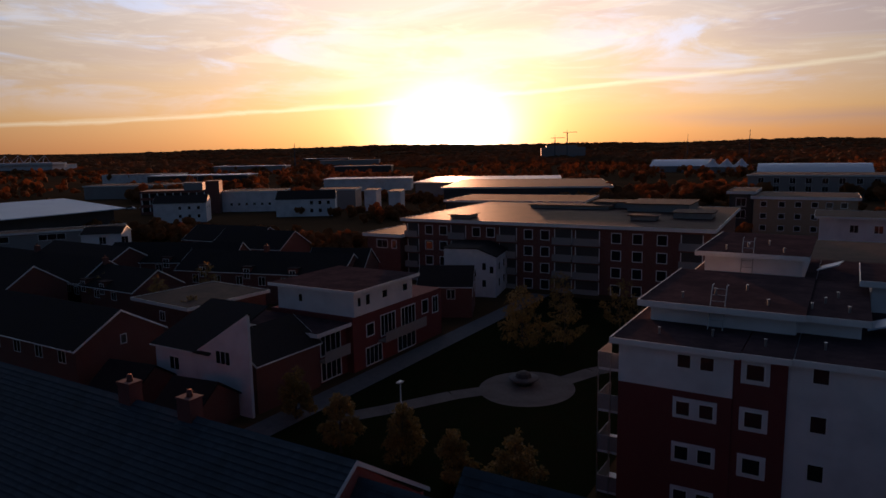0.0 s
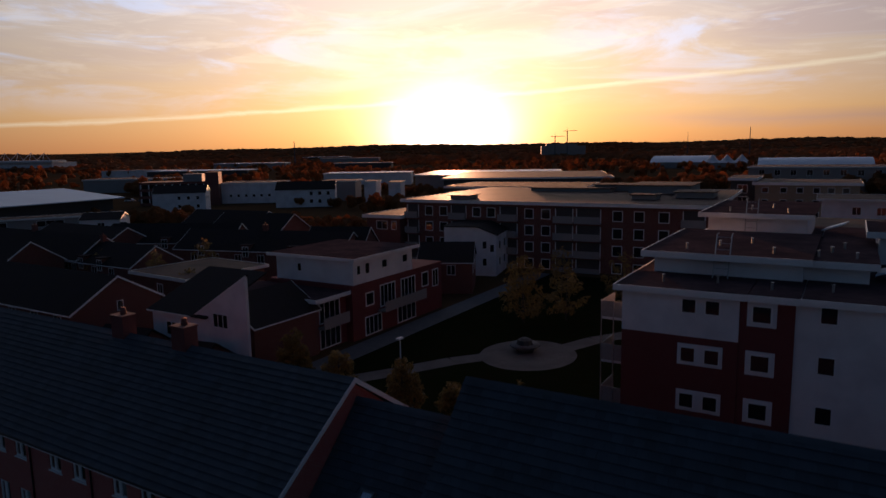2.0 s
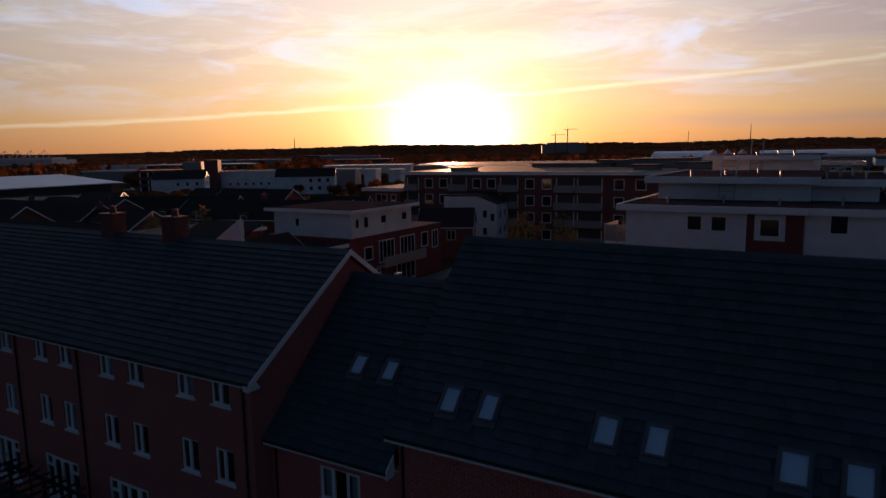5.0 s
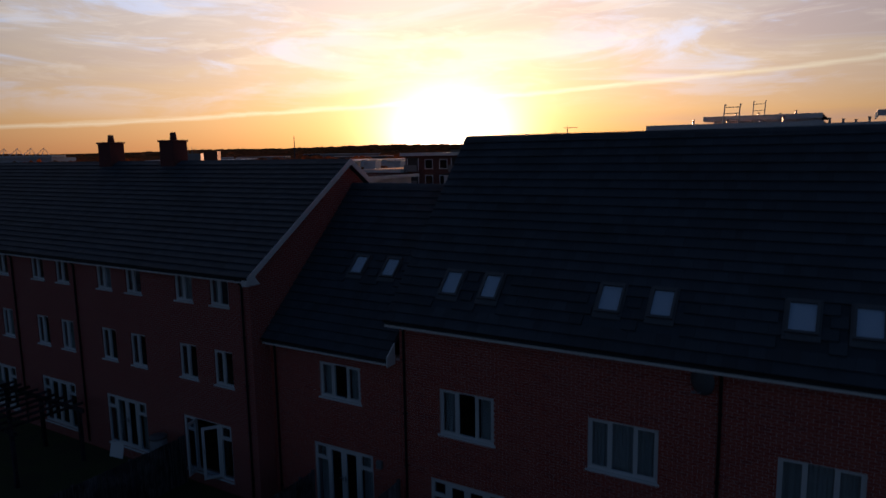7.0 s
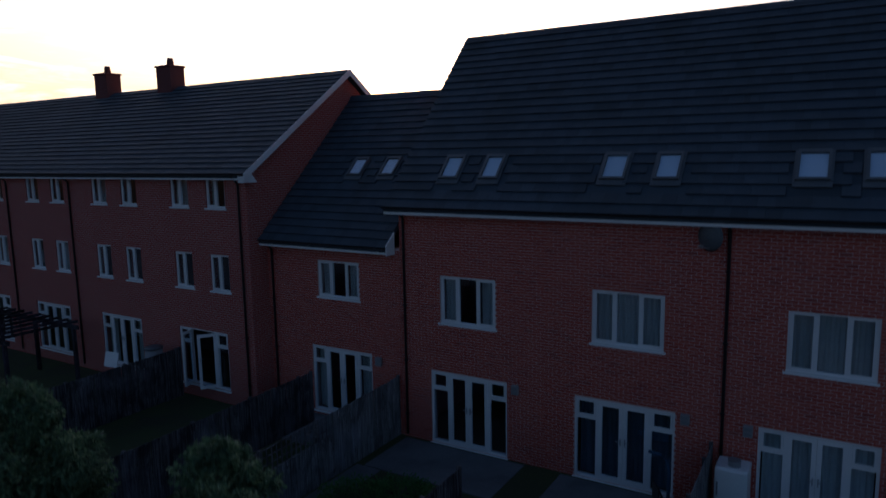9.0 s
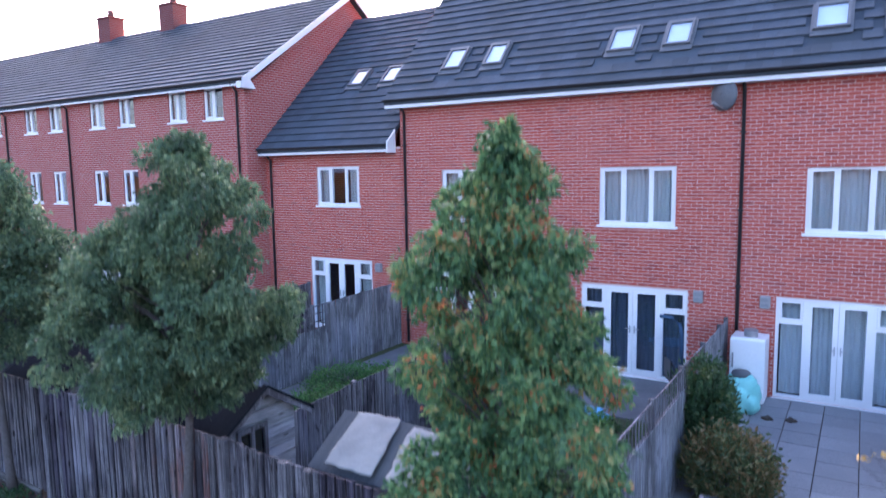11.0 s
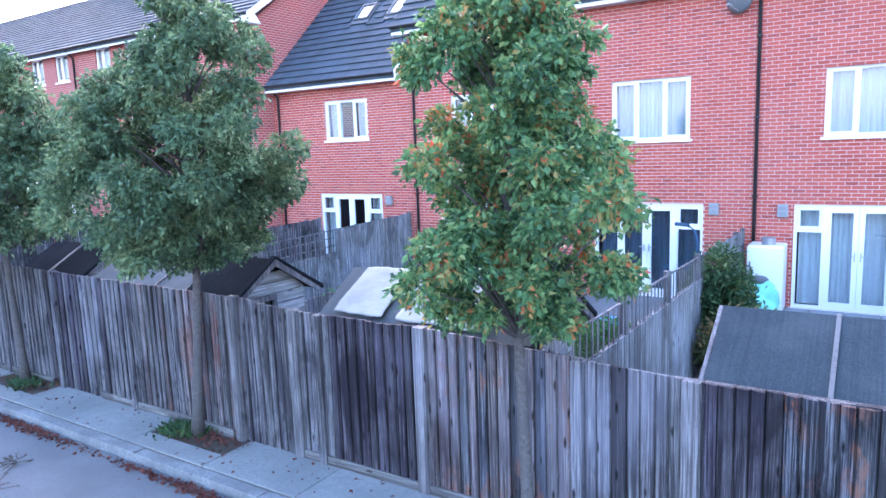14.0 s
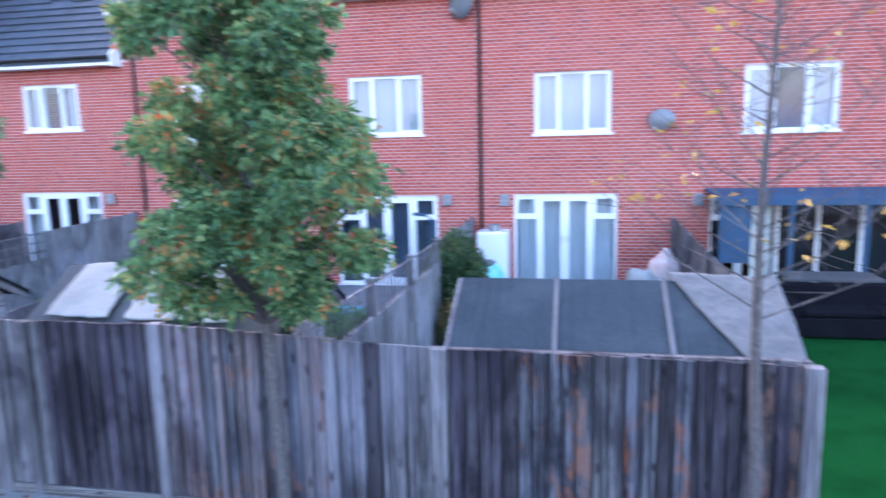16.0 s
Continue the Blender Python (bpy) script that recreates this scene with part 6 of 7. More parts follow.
def gable_house(label, at, L, Wd, eave, ridge, wall, wins=(), name="house", chimney=None, trim=True, dormers=()):
    """Ridge along local x; gables at x=0 and x=L."""
    b = thing(name, label, "house", at)
    part("wall", Geo().prism([(0, -0.3), (Wd, -0.3), (Wd, eave), (Wd / 2, ridge - 0.1), (0, eave)], 0, L), wall, b)
    g = Geo()
    o = 0.3
    dz = (ridge - eave) / (Wd / 2) * o
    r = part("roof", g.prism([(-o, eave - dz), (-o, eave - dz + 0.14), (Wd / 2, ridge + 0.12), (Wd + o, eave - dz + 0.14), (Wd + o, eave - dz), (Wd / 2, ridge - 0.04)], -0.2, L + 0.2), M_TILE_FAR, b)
    if trim:
        for x in (-0.235, L + 0.204):
            for s in (0, 1):
                pts = [(-o - 0.02, eave - dz - 0.06), (-o - 0.02, eave - dz + 0.16), (Wd / 2, ridge + 0.14), (Wd / 2, ridge - 0.08)]
                if s:
                    pts = [(Wd - p, q) for p, q in reversed(pts)]
                part("bargeboard", Geo().prism(pts, x, x + 0.03), M_PAINT, r)
        for y in (-o - 0.06, Wd + o + 0.02):
            part("gutter", Geo().box(-0.2, L + 0.2, y, y + 0.04, eave - dz, eave - dz + 0.12), M_PAINT, r)
    for s, a, c, d, e2, bars in wins:
        flat_window(b, side_m(L, Wd, s), a, c, d, e2, 0.07, 0.03, bars)
    for x in dormers:
        # a flat-topped window that breaks the eave
        d = part("dormer", Geo().box(x - 0.75, x + 0.75, -0.06, 2.0, eave - 1.4, eave + 0.78), wall, b)
        part("dormer_roof", Geo().box(x - 0.9, x + 0.9, -0.22, 2.2, eave + 0.784, eave + 0.90), M_FLAT, d)
        flat_window(d, pose(0, -0.06, 0), x - 0.55, x + 0.55, eave - 1.0, eave + 0.62, 0.09, 0.04, 2)
    if chimney is not None:
        ch = part("chimney", Geo().box(chimney - 0.4, chimney + 0.4, Wd / 2 - 0.3, Wd / 2 + 0.3, ridge - 0.4, ridge + 1.0), M_BRICK_DARK, r)
        part("pot", Geo().tube([(chimney, Wd / 2, ridge + 1.0), (chimney, Wd / 2, ridge + 1.35)], [0.13, 0.11], 8), M_BRICK_DARK, ch)
    return b


def vent(parent, x, y, z, h=0.5, r=0.12):
    v = part("roof_vent", Geo().tube([(x, y, z), (x, y, z + h), (x, y, z + h + 0.06)], [r * 0.6, r * 0.6, r], 8), M_METAL, parent)


def ladder(parent, x, y0, y1, z0, z1):
    """A roof access ladder with hoops, leaning from (y0, z0) to (y1, z1)."""
    l = part("ladder", Geo().tube([(x, y0, z0), (x, y1, z1), (x, y1 + 0.5, z1)], [0.04] * 3, 5).tube([(x + 0.9, y0, z0), (x + 0.9, y1, z1), (x + 0.9, y1 + 0.5, z1)], [0.04] * 3, 5), M_METAL, parent)
    n = 7
    for i in range(n):
        s = (i + 0.5) / n
        part("rung", Geo().tube([(x, y0 + (y1 - y0) * s, z0 + (z1 - z0) * s), (x + 0.9, y0 + (y1 - y0) * s, z0 + (z1 - z0) * s)], [0.025] * 2, 5), M_METAL, l)


def right_block():
    """Four-storey flats with stepped flat roofs."""
    b = thing("apartment_block", "four-storey red and white flats with stepped flat roofs", "building", pose(-0.15, 0.9, -0.1))
    y, H = 40.6, 11.3
    part("wall", Geo().box(-11.5, -4.75, y, 78, -0.3, 8.55), M_BRICK_DEEP, b, "red brick lower storeys")
    part("wall", Geo().box(-11.5, -4.75, y - 0.02, 78, 8.554, H), M_RENDER, b, "white rendered top storey")
    part("wall", Geo().box(-4.746, -1.90, y + 0.1, 78, -0.3, H), M_BRICK_DEEP, b, "red brick bay")
    part("wall", Geo().box(-1.896, 16.0, y + 0.25, 78, -0.3, H), M_RENDER, b, "white rendered wall")
    for x0, x1, y0 in ((-12.0, -4.4, y - 0.45), (-4.396, -1.7, y - 0.35), (-1.696, 16.5, y - 0.2)):
        r = part("roof", Geo().box(x0 + 0.06, x1, y0 + 0.06, 78.4, H + 0.004, H + 0.10), M_FLAT_MATT, b)
        part("fascia", Geo().box(x0, x1, y0, y0 + 0.056, H - 0.22, H + 0.16), M_PAINT, r)
        part("soffit", Geo().box(x0, x1, y0 + 0.06, y + 0.5, H - 0.06, H), M_PAINT, r)
    part("fascia", Geo().box(-12.0, -11.944, y - 0.39, 78.4, H - 0.22, H + 0.16), M_PAINT, b)
    # the two raised storeys further back
    for x0, x1, y0, y1, z0, z1 in ((-10.9, -1.9, 46.0, 58.5, H, 12.75), (-1.896, 1.6, 46.8, 58.4, H, 12.6), (2.2, 16.0, 55.0, 62.0, H, 13.6), (-10.4, -2.6, 63.0, 77.0, H, 13.85)):
        u = part("penthouse", Geo().box(x0, x1, y0, y1, z0 + 0.1, z1), M_RENDER, b)
        part("roof", Geo().box(x0 - 0.7, x1 + 0.5, y0 - 0.7, y1 + 0.6, z1 + 0.004, z1 + 0.09), M_FLAT_MATT, u)
        part("fascia", Geo().box(x0 - 0.76, x1 + 0.5, y0 - 0.76, y0 - 0.704, z1 - 0.28, z1 + 0.14).box(x0 - 0.76, x0 - 0.704, y0 - 0.7, y1 + 0.6, z1 - 0.28, z1 + 0.14), M_PAINT, u)
        for i in range(4):
            vent(u, x0 + (x1 - x0) * (0.2 + 0.2 * i), y0 + 1.5 + 2.2 * (i % 3), z1 + 0.09, 0.35)
    ladder(b, -7.0, 45.1, 46.4, H + 0.1, 14.1)
    ladder(b, -7.3, 62.0, 63.2, H + 0.1, 15.2)
    sk = part("skylight", Geo().prism([(0, 0), (1.5, 0.55), (1.5, 0.45), (0, -0.1)], 0, 2.6, "y", pose(1.9, 47.5, 11.9, 0, 0, -8)), M_SKY_ROOF, b)
    sk2 = part("skylight", Geo().prism([(0, 0), (1.6, 0.6), (1.6, 0.5), (0, -0.1)], 0, 2.6, "y", pose(-1.6, 64.5, 12.6, 0, 0, -8)), M_SKY_ROOF, b)
    for i in range(5):
        vent(b, -9.5 + 3.1 * i, 42.6 + 0.8 * (i % 2), H + 0.1, 0.4)
    m1, m2, m3 = pose(0, y - 0.004, 0), pose(0, y + 0.096, 0), pose(0, y + 0.246, 0)
    for x0 in (-7.95, -6.63):
        flat_window(b, pose(0, y - 0.024, 0), x0, x0 + 0.86, 9.98, 10.88, 0.06)
    for k in range(3):
        z = 8.12 - 2.87 * k
        part("window_surround", Geo().box(-8.1, -5.55, y - 0.05, y - 0.004, z - 1.30, z), M_RENDER, b)
        for x0 in (-7.95, -6.6):
            flat_window(b, pose(0, y - 0.054, 0), x0, x0 + 0.9, z - 1.15, z - 0.18, 0.07)
    for k in range(4):
        z = 11.0 - 2.87 * k
        part("window_surround", Geo().box(-4.34, -2.8, y + 0.05, y + 0.096, z - 1.42, z), M_RENDER, b)
        flat_window(b, pose(0, y + 0.046, 0), -4.12, -3.02, z - 1.24, z - 0.16, 0.09)
        flat_window(b, m3, -0.70, 0.16, z - 0.92, z + 0.12, 0.05)
        flat_window(b, m3, 4.1, 5.6, z - 0.92, z + 0.12, 0.05, bars=2)
        flat_window(b, m3, 8.6, 9.5, z - 0.92, z + 0.12, 0.05)
    for k in range(4):
        z = 9.0 - 2.87 * k
        bal = part("balcony", Geo().box(-13.1, -11.51, y + 0.8, y + 3.6, z - 0.16, z), M_PAINT, b)
        part("rail_panel", Geo().box(-13.1, -13.04, y + 0.8, y + 3.6, z + 0.01, z + 1.05).box(-13.04, -11.51, y + 0.8, y + 0.86, z + 0.01, z + 1.05), M_GREYWALL, bal)
        for px in (-13.1, -12.3):
            part("post", Geo().box(px, px + 0.06, y + 0.74, y + 0.796, z - 1.8, z + 1.1), M_METAL, bal)
        flat_window(b, pose(-11.5, 0, 0, 0, 0, -90), -(y + 3.4), -(y + 1.2), z + 0.05, z + 2.1, 0.08, bars=2)


right_block()


def long_block():
    """The long four-storey block across the park."""
    p0, p1 = Vector((-68.2, 101.0, 0)), Vector((-16.6, 103.6, 0))
    L = (p1 - p0).length
    yaw = math.degrees(math.atan2(p1.y - p0.y, p1.x - p0.x))
    H = 11.0
    wins = []
    for px in (763, 793, 860, 888, 959, 989, 1110, 1144, 1182):
        s = (px - 722) * 0.0957
        for k in range(4):
            wins.append((0, s, s + 1.6, H - 2.75 - 2.72 * k, H - 1.05 - 2.72 * k, 1))
    b = block("apartment_block", "long four-storey dark brick block of flats across a park", pose(p0.x, p0.y, 0, 0, 0, yaw), L, 38, H, M_BRICK_DARK, None, 0.45, 0.7, wins=wins)
    for px, w in ((725, 2.4), (817, 3.0), (913, 3.2), (1014, 3.0), (1050, 4.0), (1218, 3.2)):
        s = (px - 722) * 0.0957
        for k in range(4):
            z = H - 3.2 - 2.72 * k
            # Flat dark sheet on the wall, painted as the shade inside a recess.
            part("recess", Geo().box(s, s + w, -0.03, -0.004, z + 0.2, z + 2.4), M_DARKWALL, b)
            bal = part("balcony", Geo().box(s - 0.1, s + w + 0.1, -1.0, -0.034, z, z + 0.15), M_GREYWALL, b)
            part("rail_panel", Geo().box(s - 0.1, s + w + 0.1, -1.0, -0.95, z + 0.15, z + 1.15), M_GREYWALL, bal)
            part("door_frame", Geo().box(s, s + 0.15, -0.06, -0.034, z + 0.2, z + 2.3).box(s + w - 0.15, s + w, -0.06, -0.034, z + 0.2, z + 2.3), M_PAINT, bal)
    for x0, x1, y0, y1, h in ((7.5, 11, 3, 7, 0.6), (26, 33, 30, 36, 1.2), (34, 45, 24, 36, 1.5), (38, 42, 9, 12, 0.8), (44, 50, 14, 20, 1.0), (14, 30, 26, 30, 0.7)):
        part("plant_room", Geo().box(x0, x1, y0, y1, H + 0.07, H + h), M_GREYWALL, b)
        part("plant_roof", Geo().box(x0 - 0.4, x1 + 0.4, y0 - 0.4, y1 + 0.4, H + h + 0.004, H + h + 0.12), M_FLAT, b)
    low = block("low_block", "lower brick building with a pale flat roof beside flats", pose(-75.5, 99.0, 0, 0, 0, 3), 7.0, 14, 8.2, M_BRICK_DARK, None, 0.5, 0.6, wins=[(0, 2.0, 4.4, 5.6, 7.2, 2), (0, 5.2, 6.3, 5.6, 7.2, 1)])


long_block()


def park_house():
    """The flat-roofed house with white top storey beside the park."""
    b = thing("apartment_house", "brick house with white top storey and flat roof beside a park", "building")
    part("wall", Geo().box(-55.0, -43.4, 54.2, 72.0, -0.3, 5.9), M_BRICK_DEEP, b)
    top = part("top_storey", Geo().box(-54.3, -43.5, 54.6, 65.6, 5.9, 8.62), M_RENDER, b, "white rendered top storey")
    r = part("roof", Geo().box(-55.0, -42.8, 53.9, 66.2, 8.624, 8.80), M_FLAT_MATT, b)
    part("fascia", Geo().box(-55.06, -42.74, 53.84, 53.896, 8.5, 8.86).box(-42.796, -42.74, 53.9, 66.2, 8.5, 8.86), M_PAINT, r)
    part("soffit", Geo().box(-54.9, -42.9, 54.0, 66.1, 8.55, 8.62), M_PAINT, r)
    m = pose(-43.4, 0, 0, 0, 0, 90)
    mt = pose(-43.5, 0, 0, 0, 0, 90)
    for a, c, d, e, bars in ((56.4, 57.9, 3.3, 4.8, 1), (59.0, 61.9, 2.7, 5.2, 4), (63.0, 66.0, 2.7, 5.2, 4), (67.4, 68.9, 3.4, 5.2, 1), (56.2, 59.2, 0.1, 2.2, 4), (62.2, 66.0, 0.1, 2.2, 4), (69.8, 71.2, 3.0, 5.2, 2)):
        flat_window(b, m, a, c, d, e, 0.12, 0.05, bars)
    for a, c, d, e, bars in ((55.2, 55.8, 6.9, 7.9, 1), (56.6, 57.4, 6.8, 8.0, 1), (59.6, 60.6, 7.0, 7.9, 1), (63.6, 64.6, 7.0, 7.9, 1)):
        flat_window(b, mt, a, c, d, e, 0.06, 0.03, bars)
    flat_window(b, pose(0, 54.6, 0), -51.2, -50.6, 6.9, 7.8, 0.05)
    bal = part("balcony", Geo().box(-43.396, -42.3, 58.5, 66.8, 2.35, 2.5), M_GREYWALL, b)
    part("rail_panel", Geo().box(-42.36, -42.3, 58.5, 66.8, 2.5, 3.5), M_GREYWALL, bal)
    low = part("front_wing", Geo().box(-56.5, -44.3, 49.6, 54.196, -0.3, 5.3), M_BRICK_DEEP, b)
    lr = part("roof", Geo().box(-57.0, -43.6, 48.9, 54.19, 5.304, 5.45), M_FLAT_MATT, low)
    part("fascia", Geo().box(-57.06, -43.54, 48.84, 48.896, 5.1, 5.5).box(-43.596, -43.54, 48.9, 54.19, 5.1, 5.5), M_PAINT, lr)
    mf = pose(-44.3, 0, 0, 0, 0, 90)
    flat_window(low, mf, 50.0, 53.2, 2.7, 4.9, 0.12, 0.05, 4)
    flat_window(low, mf, 50.0, 53.2, 0.1, 2.2, 0.12, 0.05, 4)
    bal = part("balcony", Geo().box(-44.296, -43.3, 49.6, 53.6, 2.35, 2.5), M_GREYWALL, b)
    part("rail_panel", Geo().box(-43.36, -43.3, 49.6, 53.6, 2.5, 3.5), M_GREYWALL, bal)


park_house()


def mono_house():
    """White house with a single-pitch gable rising beside a dark roof."""
    b = thing("house", "white rendered house with a single-pitch dark roof", "house")
    part("wall", Geo().prism([(-50.6, -0.3), (-43.7, -0.3), (-43.7, 9.3), (-50.6, 5.15)], 40.2, 40.5, "y"), M_RENDER, b)
    part("wall", Geo().box(-56.6, -50.604, 40.25, 48.0, -0.3, 5.1), M_RENDER, b)
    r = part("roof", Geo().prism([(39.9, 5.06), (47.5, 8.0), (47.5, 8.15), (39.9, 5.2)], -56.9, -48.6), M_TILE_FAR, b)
    part("coping", Geo().prism([(-50.8, 5.13), (-43.6, 9.46), (-43.6, 9.32), (-50.8, 5.0)], 40.2, 40.55, "y"), M_TILE_FAR, b)
    part("bargeboard", Geo().prism([(-50.9, 5.05), (-43.55, 9.46), (-43.55, 9.24), (-50.9, 4.85)], 40.15, 40.196, "y"), M_PAINT, r)
    part("gutter", Geo().box(-56.9, -50.7, 39.82, 39.89, 5.02, 5.16), M_PAINT, r)
    flat_window(b, pose(0, 40.2, 0), -48.0, -46.1, 4.4, 5.7, 0.07, 0.03, 3)
    flat_window(b, pose(0, 40.2, 0), -49.6, -48.0, 1.6, 2.7, 0.07, 0.03, 3)
    flat_window(b, pose(0, 40.25, 0), -54.6, -53.2, 2.9, 4.2, 0.06, 0.03, 2)


mono_house()
WROW = lambda side, xs, z0, z1, w=1.2, bars=2: [(side, x, x + w, z0, z1, bars) for x in xs]
gable_house("dark brick house facing the park with a tiled roof", pose(-43.9, 41.1, 0, 0, 0, 90), 8.3, 7.0, 4.6, 6.9, M_BRICK_DARK, [(2, 8.3 - x - w, 8.3 - x, z0, z1, n) for x, w, z0, z1, n in ((0.4, 1.5, 3.0, 4.2, 3), (3.4, 1.5, 3.0, 4.2, 3), (6.2, 1.5, 3.0, 4.2, 3), (0.7, 1.5, 0.3, 1.9, 3), (5.6, 1.5, 0.3, 1.9, 3))], trim=True)
gable_house("red brick house with a white-edged gable end", pose(-90.0, 34.9, 0), 29.0, 9.6, 5.2, 8.0, M_BRICK_DARK, WROW(0, (5, 10, 14, 18, 22, 26), 3.6, 4.9, 1.3) + WROW(1, (4.6,), 4.6, 5.6, 0.7, 1), chimney=None)
gable_house("brick terraced house with a dark tiled roof", pose(-128.0, 66.0, 0), 22.5, 10.0, 4.6, 7.4, M_BRICK_DARK, WROW(0, (4, 9, 14, 19), 3.2, 4.4), dormers=(5, 12, 19))
gable_house("brick terraced house with a dark tiled roof", pose(-117.0, 46.0, 0), 20.0, 9.0, 5.0, 8.0, M_BRICK_DARK, WROW(0, (4, 9, 14), 3.4, 4.6), dormers=(6.5, 12))
gable_house("brick terraced house with a dark tiled roof", pose(-132.0, 56.0, 0), 36.5, 8.6, 4.8, 7.7, M_BRICK_DARK, WROW(0, (4, 9, 14, 19, 24, 29, 33), 3.2, 4.4), chimney=18, dormers=(6.5, 16.5, 26.5))
gable_house("brick terraced house with small dormer windows", pose(-112.0, 70.0, 0, 0, 0, 24), 24.0, 9.0, 4.6, 7.4, M_BRICK_DARK, WROW(0, (2, 6, 10, 14, 18, 21), 2.8, 4.2), dormers=(4, 12, 19.6))
gable_house("brick terraced house with a pale gable edge", pose(-126.0, 98.0, 0, 0, 0, 6), 20.0, 10.0, 4.4, 7.2, M_BRICK_DARK, WROW(0, (3, 7, 11, 15), 2.6, 4.0))
gable_house("brick terraced house with a pale gable edge", pose(-110.0, 92.0, 0, 0, 0, 8), 17.0, 10.0, 4.6, 7.6, M_BRICK_DARK, WROW(0, (3, 7, 11, 15), 2.6, 4.0))
gable_house("brick terraced house with roof lights", pose(-92.0, 70.0, 0, 0, 0, 14), 29.0, 9.0, 4.8, 7.4, M_BRICK_DARK, WROW(0, (3, 7, 11, 15, 19, 23), 2.8, 4.2), chimney=14, dormers=(5, 13, 21))
gable_house("brick house with a steep white-edged gable", pose(-72.0, 78.0, 0, 0, 0, 20), 9.5, 8.5, 5.0, 7.8, M_BRICK_DARK, WROW(1, (3.5,), 3.0, 4.2))
gable_house("brick terraced house behind gardens", pose(-100.0, 56.0, 0), 17.0, 8.0, 4.6, 7.0, M_BRICK_DARK, WROW(0, (3, 8, 12), 3.0, 4.2), chimney=5, dormers=(5.5, 10))
gable_house("small brick house with white-edged gable in front of white flats", pose(-50.5, 77.5, 0, 0, 0, 25), 7.5, 8.0, 4.4, 6.6, M_BRICK_DARK, WROW(0, (1, 4), 2.6, 4.0) + WROW(1, (1, 5), 2.6, 4.0, 1.2, 2))
block("flat_roofed_house", "low brick building with a pale flat roof", pose(-76.5, 52.0, 0, 0, 0, -4), 11.0, 11.5, 5.3, M_BRICK_DARK, None, 0.3, 0.4, wins=[(0, 5, 6.2, 3, 4.3, 2), (1, 2, 3.4, 3, 4.3, 2), (1, 6, 7.4, 3, 4.3, 2)])

gable_house("small brick garage with a dark tiled roof", pose(-48.9, 34.2, 0, 0, 0, 8), 4.6, 5.2, 2.2, 4.0, M_BRICK_DARK, trim=False, name="garage")
gable_house("small brick garage with a dark tiled roof", pose(-58.6, 34.5, 0, 0, 0, 8), 5.4, 5.2, 2.2, 4.0, M_BRICK_DARK, trim=False, name="garage")


def white_flats():
    b = thing("house", "tall white rendered house with a sloping top", "house", pose(-54.6, 91.5, 0, 0, 0, 14))
    part("wall", Geo().prism([(0, -0.3), (8.4, -0.3), (8.4, 6.4), (5.4, 7.6), (0, 7.6)], 0, 9.0, "y"), M_RENDER, b)
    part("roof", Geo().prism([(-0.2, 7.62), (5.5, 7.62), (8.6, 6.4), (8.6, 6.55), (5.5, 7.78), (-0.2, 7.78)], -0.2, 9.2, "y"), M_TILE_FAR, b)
    for x0, z in ((6.2, 4.3), (6.2, 1.6), (7.4, 3.8)):
        flat_window(b, Matrix(), x0, x0 + 0.7, z, z + 1.2, 0.05)
    for y0 in (2.0, 5.5):
        for z in (1.4, 4.0):
            flat_window(b, pose(8.4, 0, 0, 0, 0, 90), y0, y0 + 1.1, z, z + 1.3, 0.06)


white_flats()


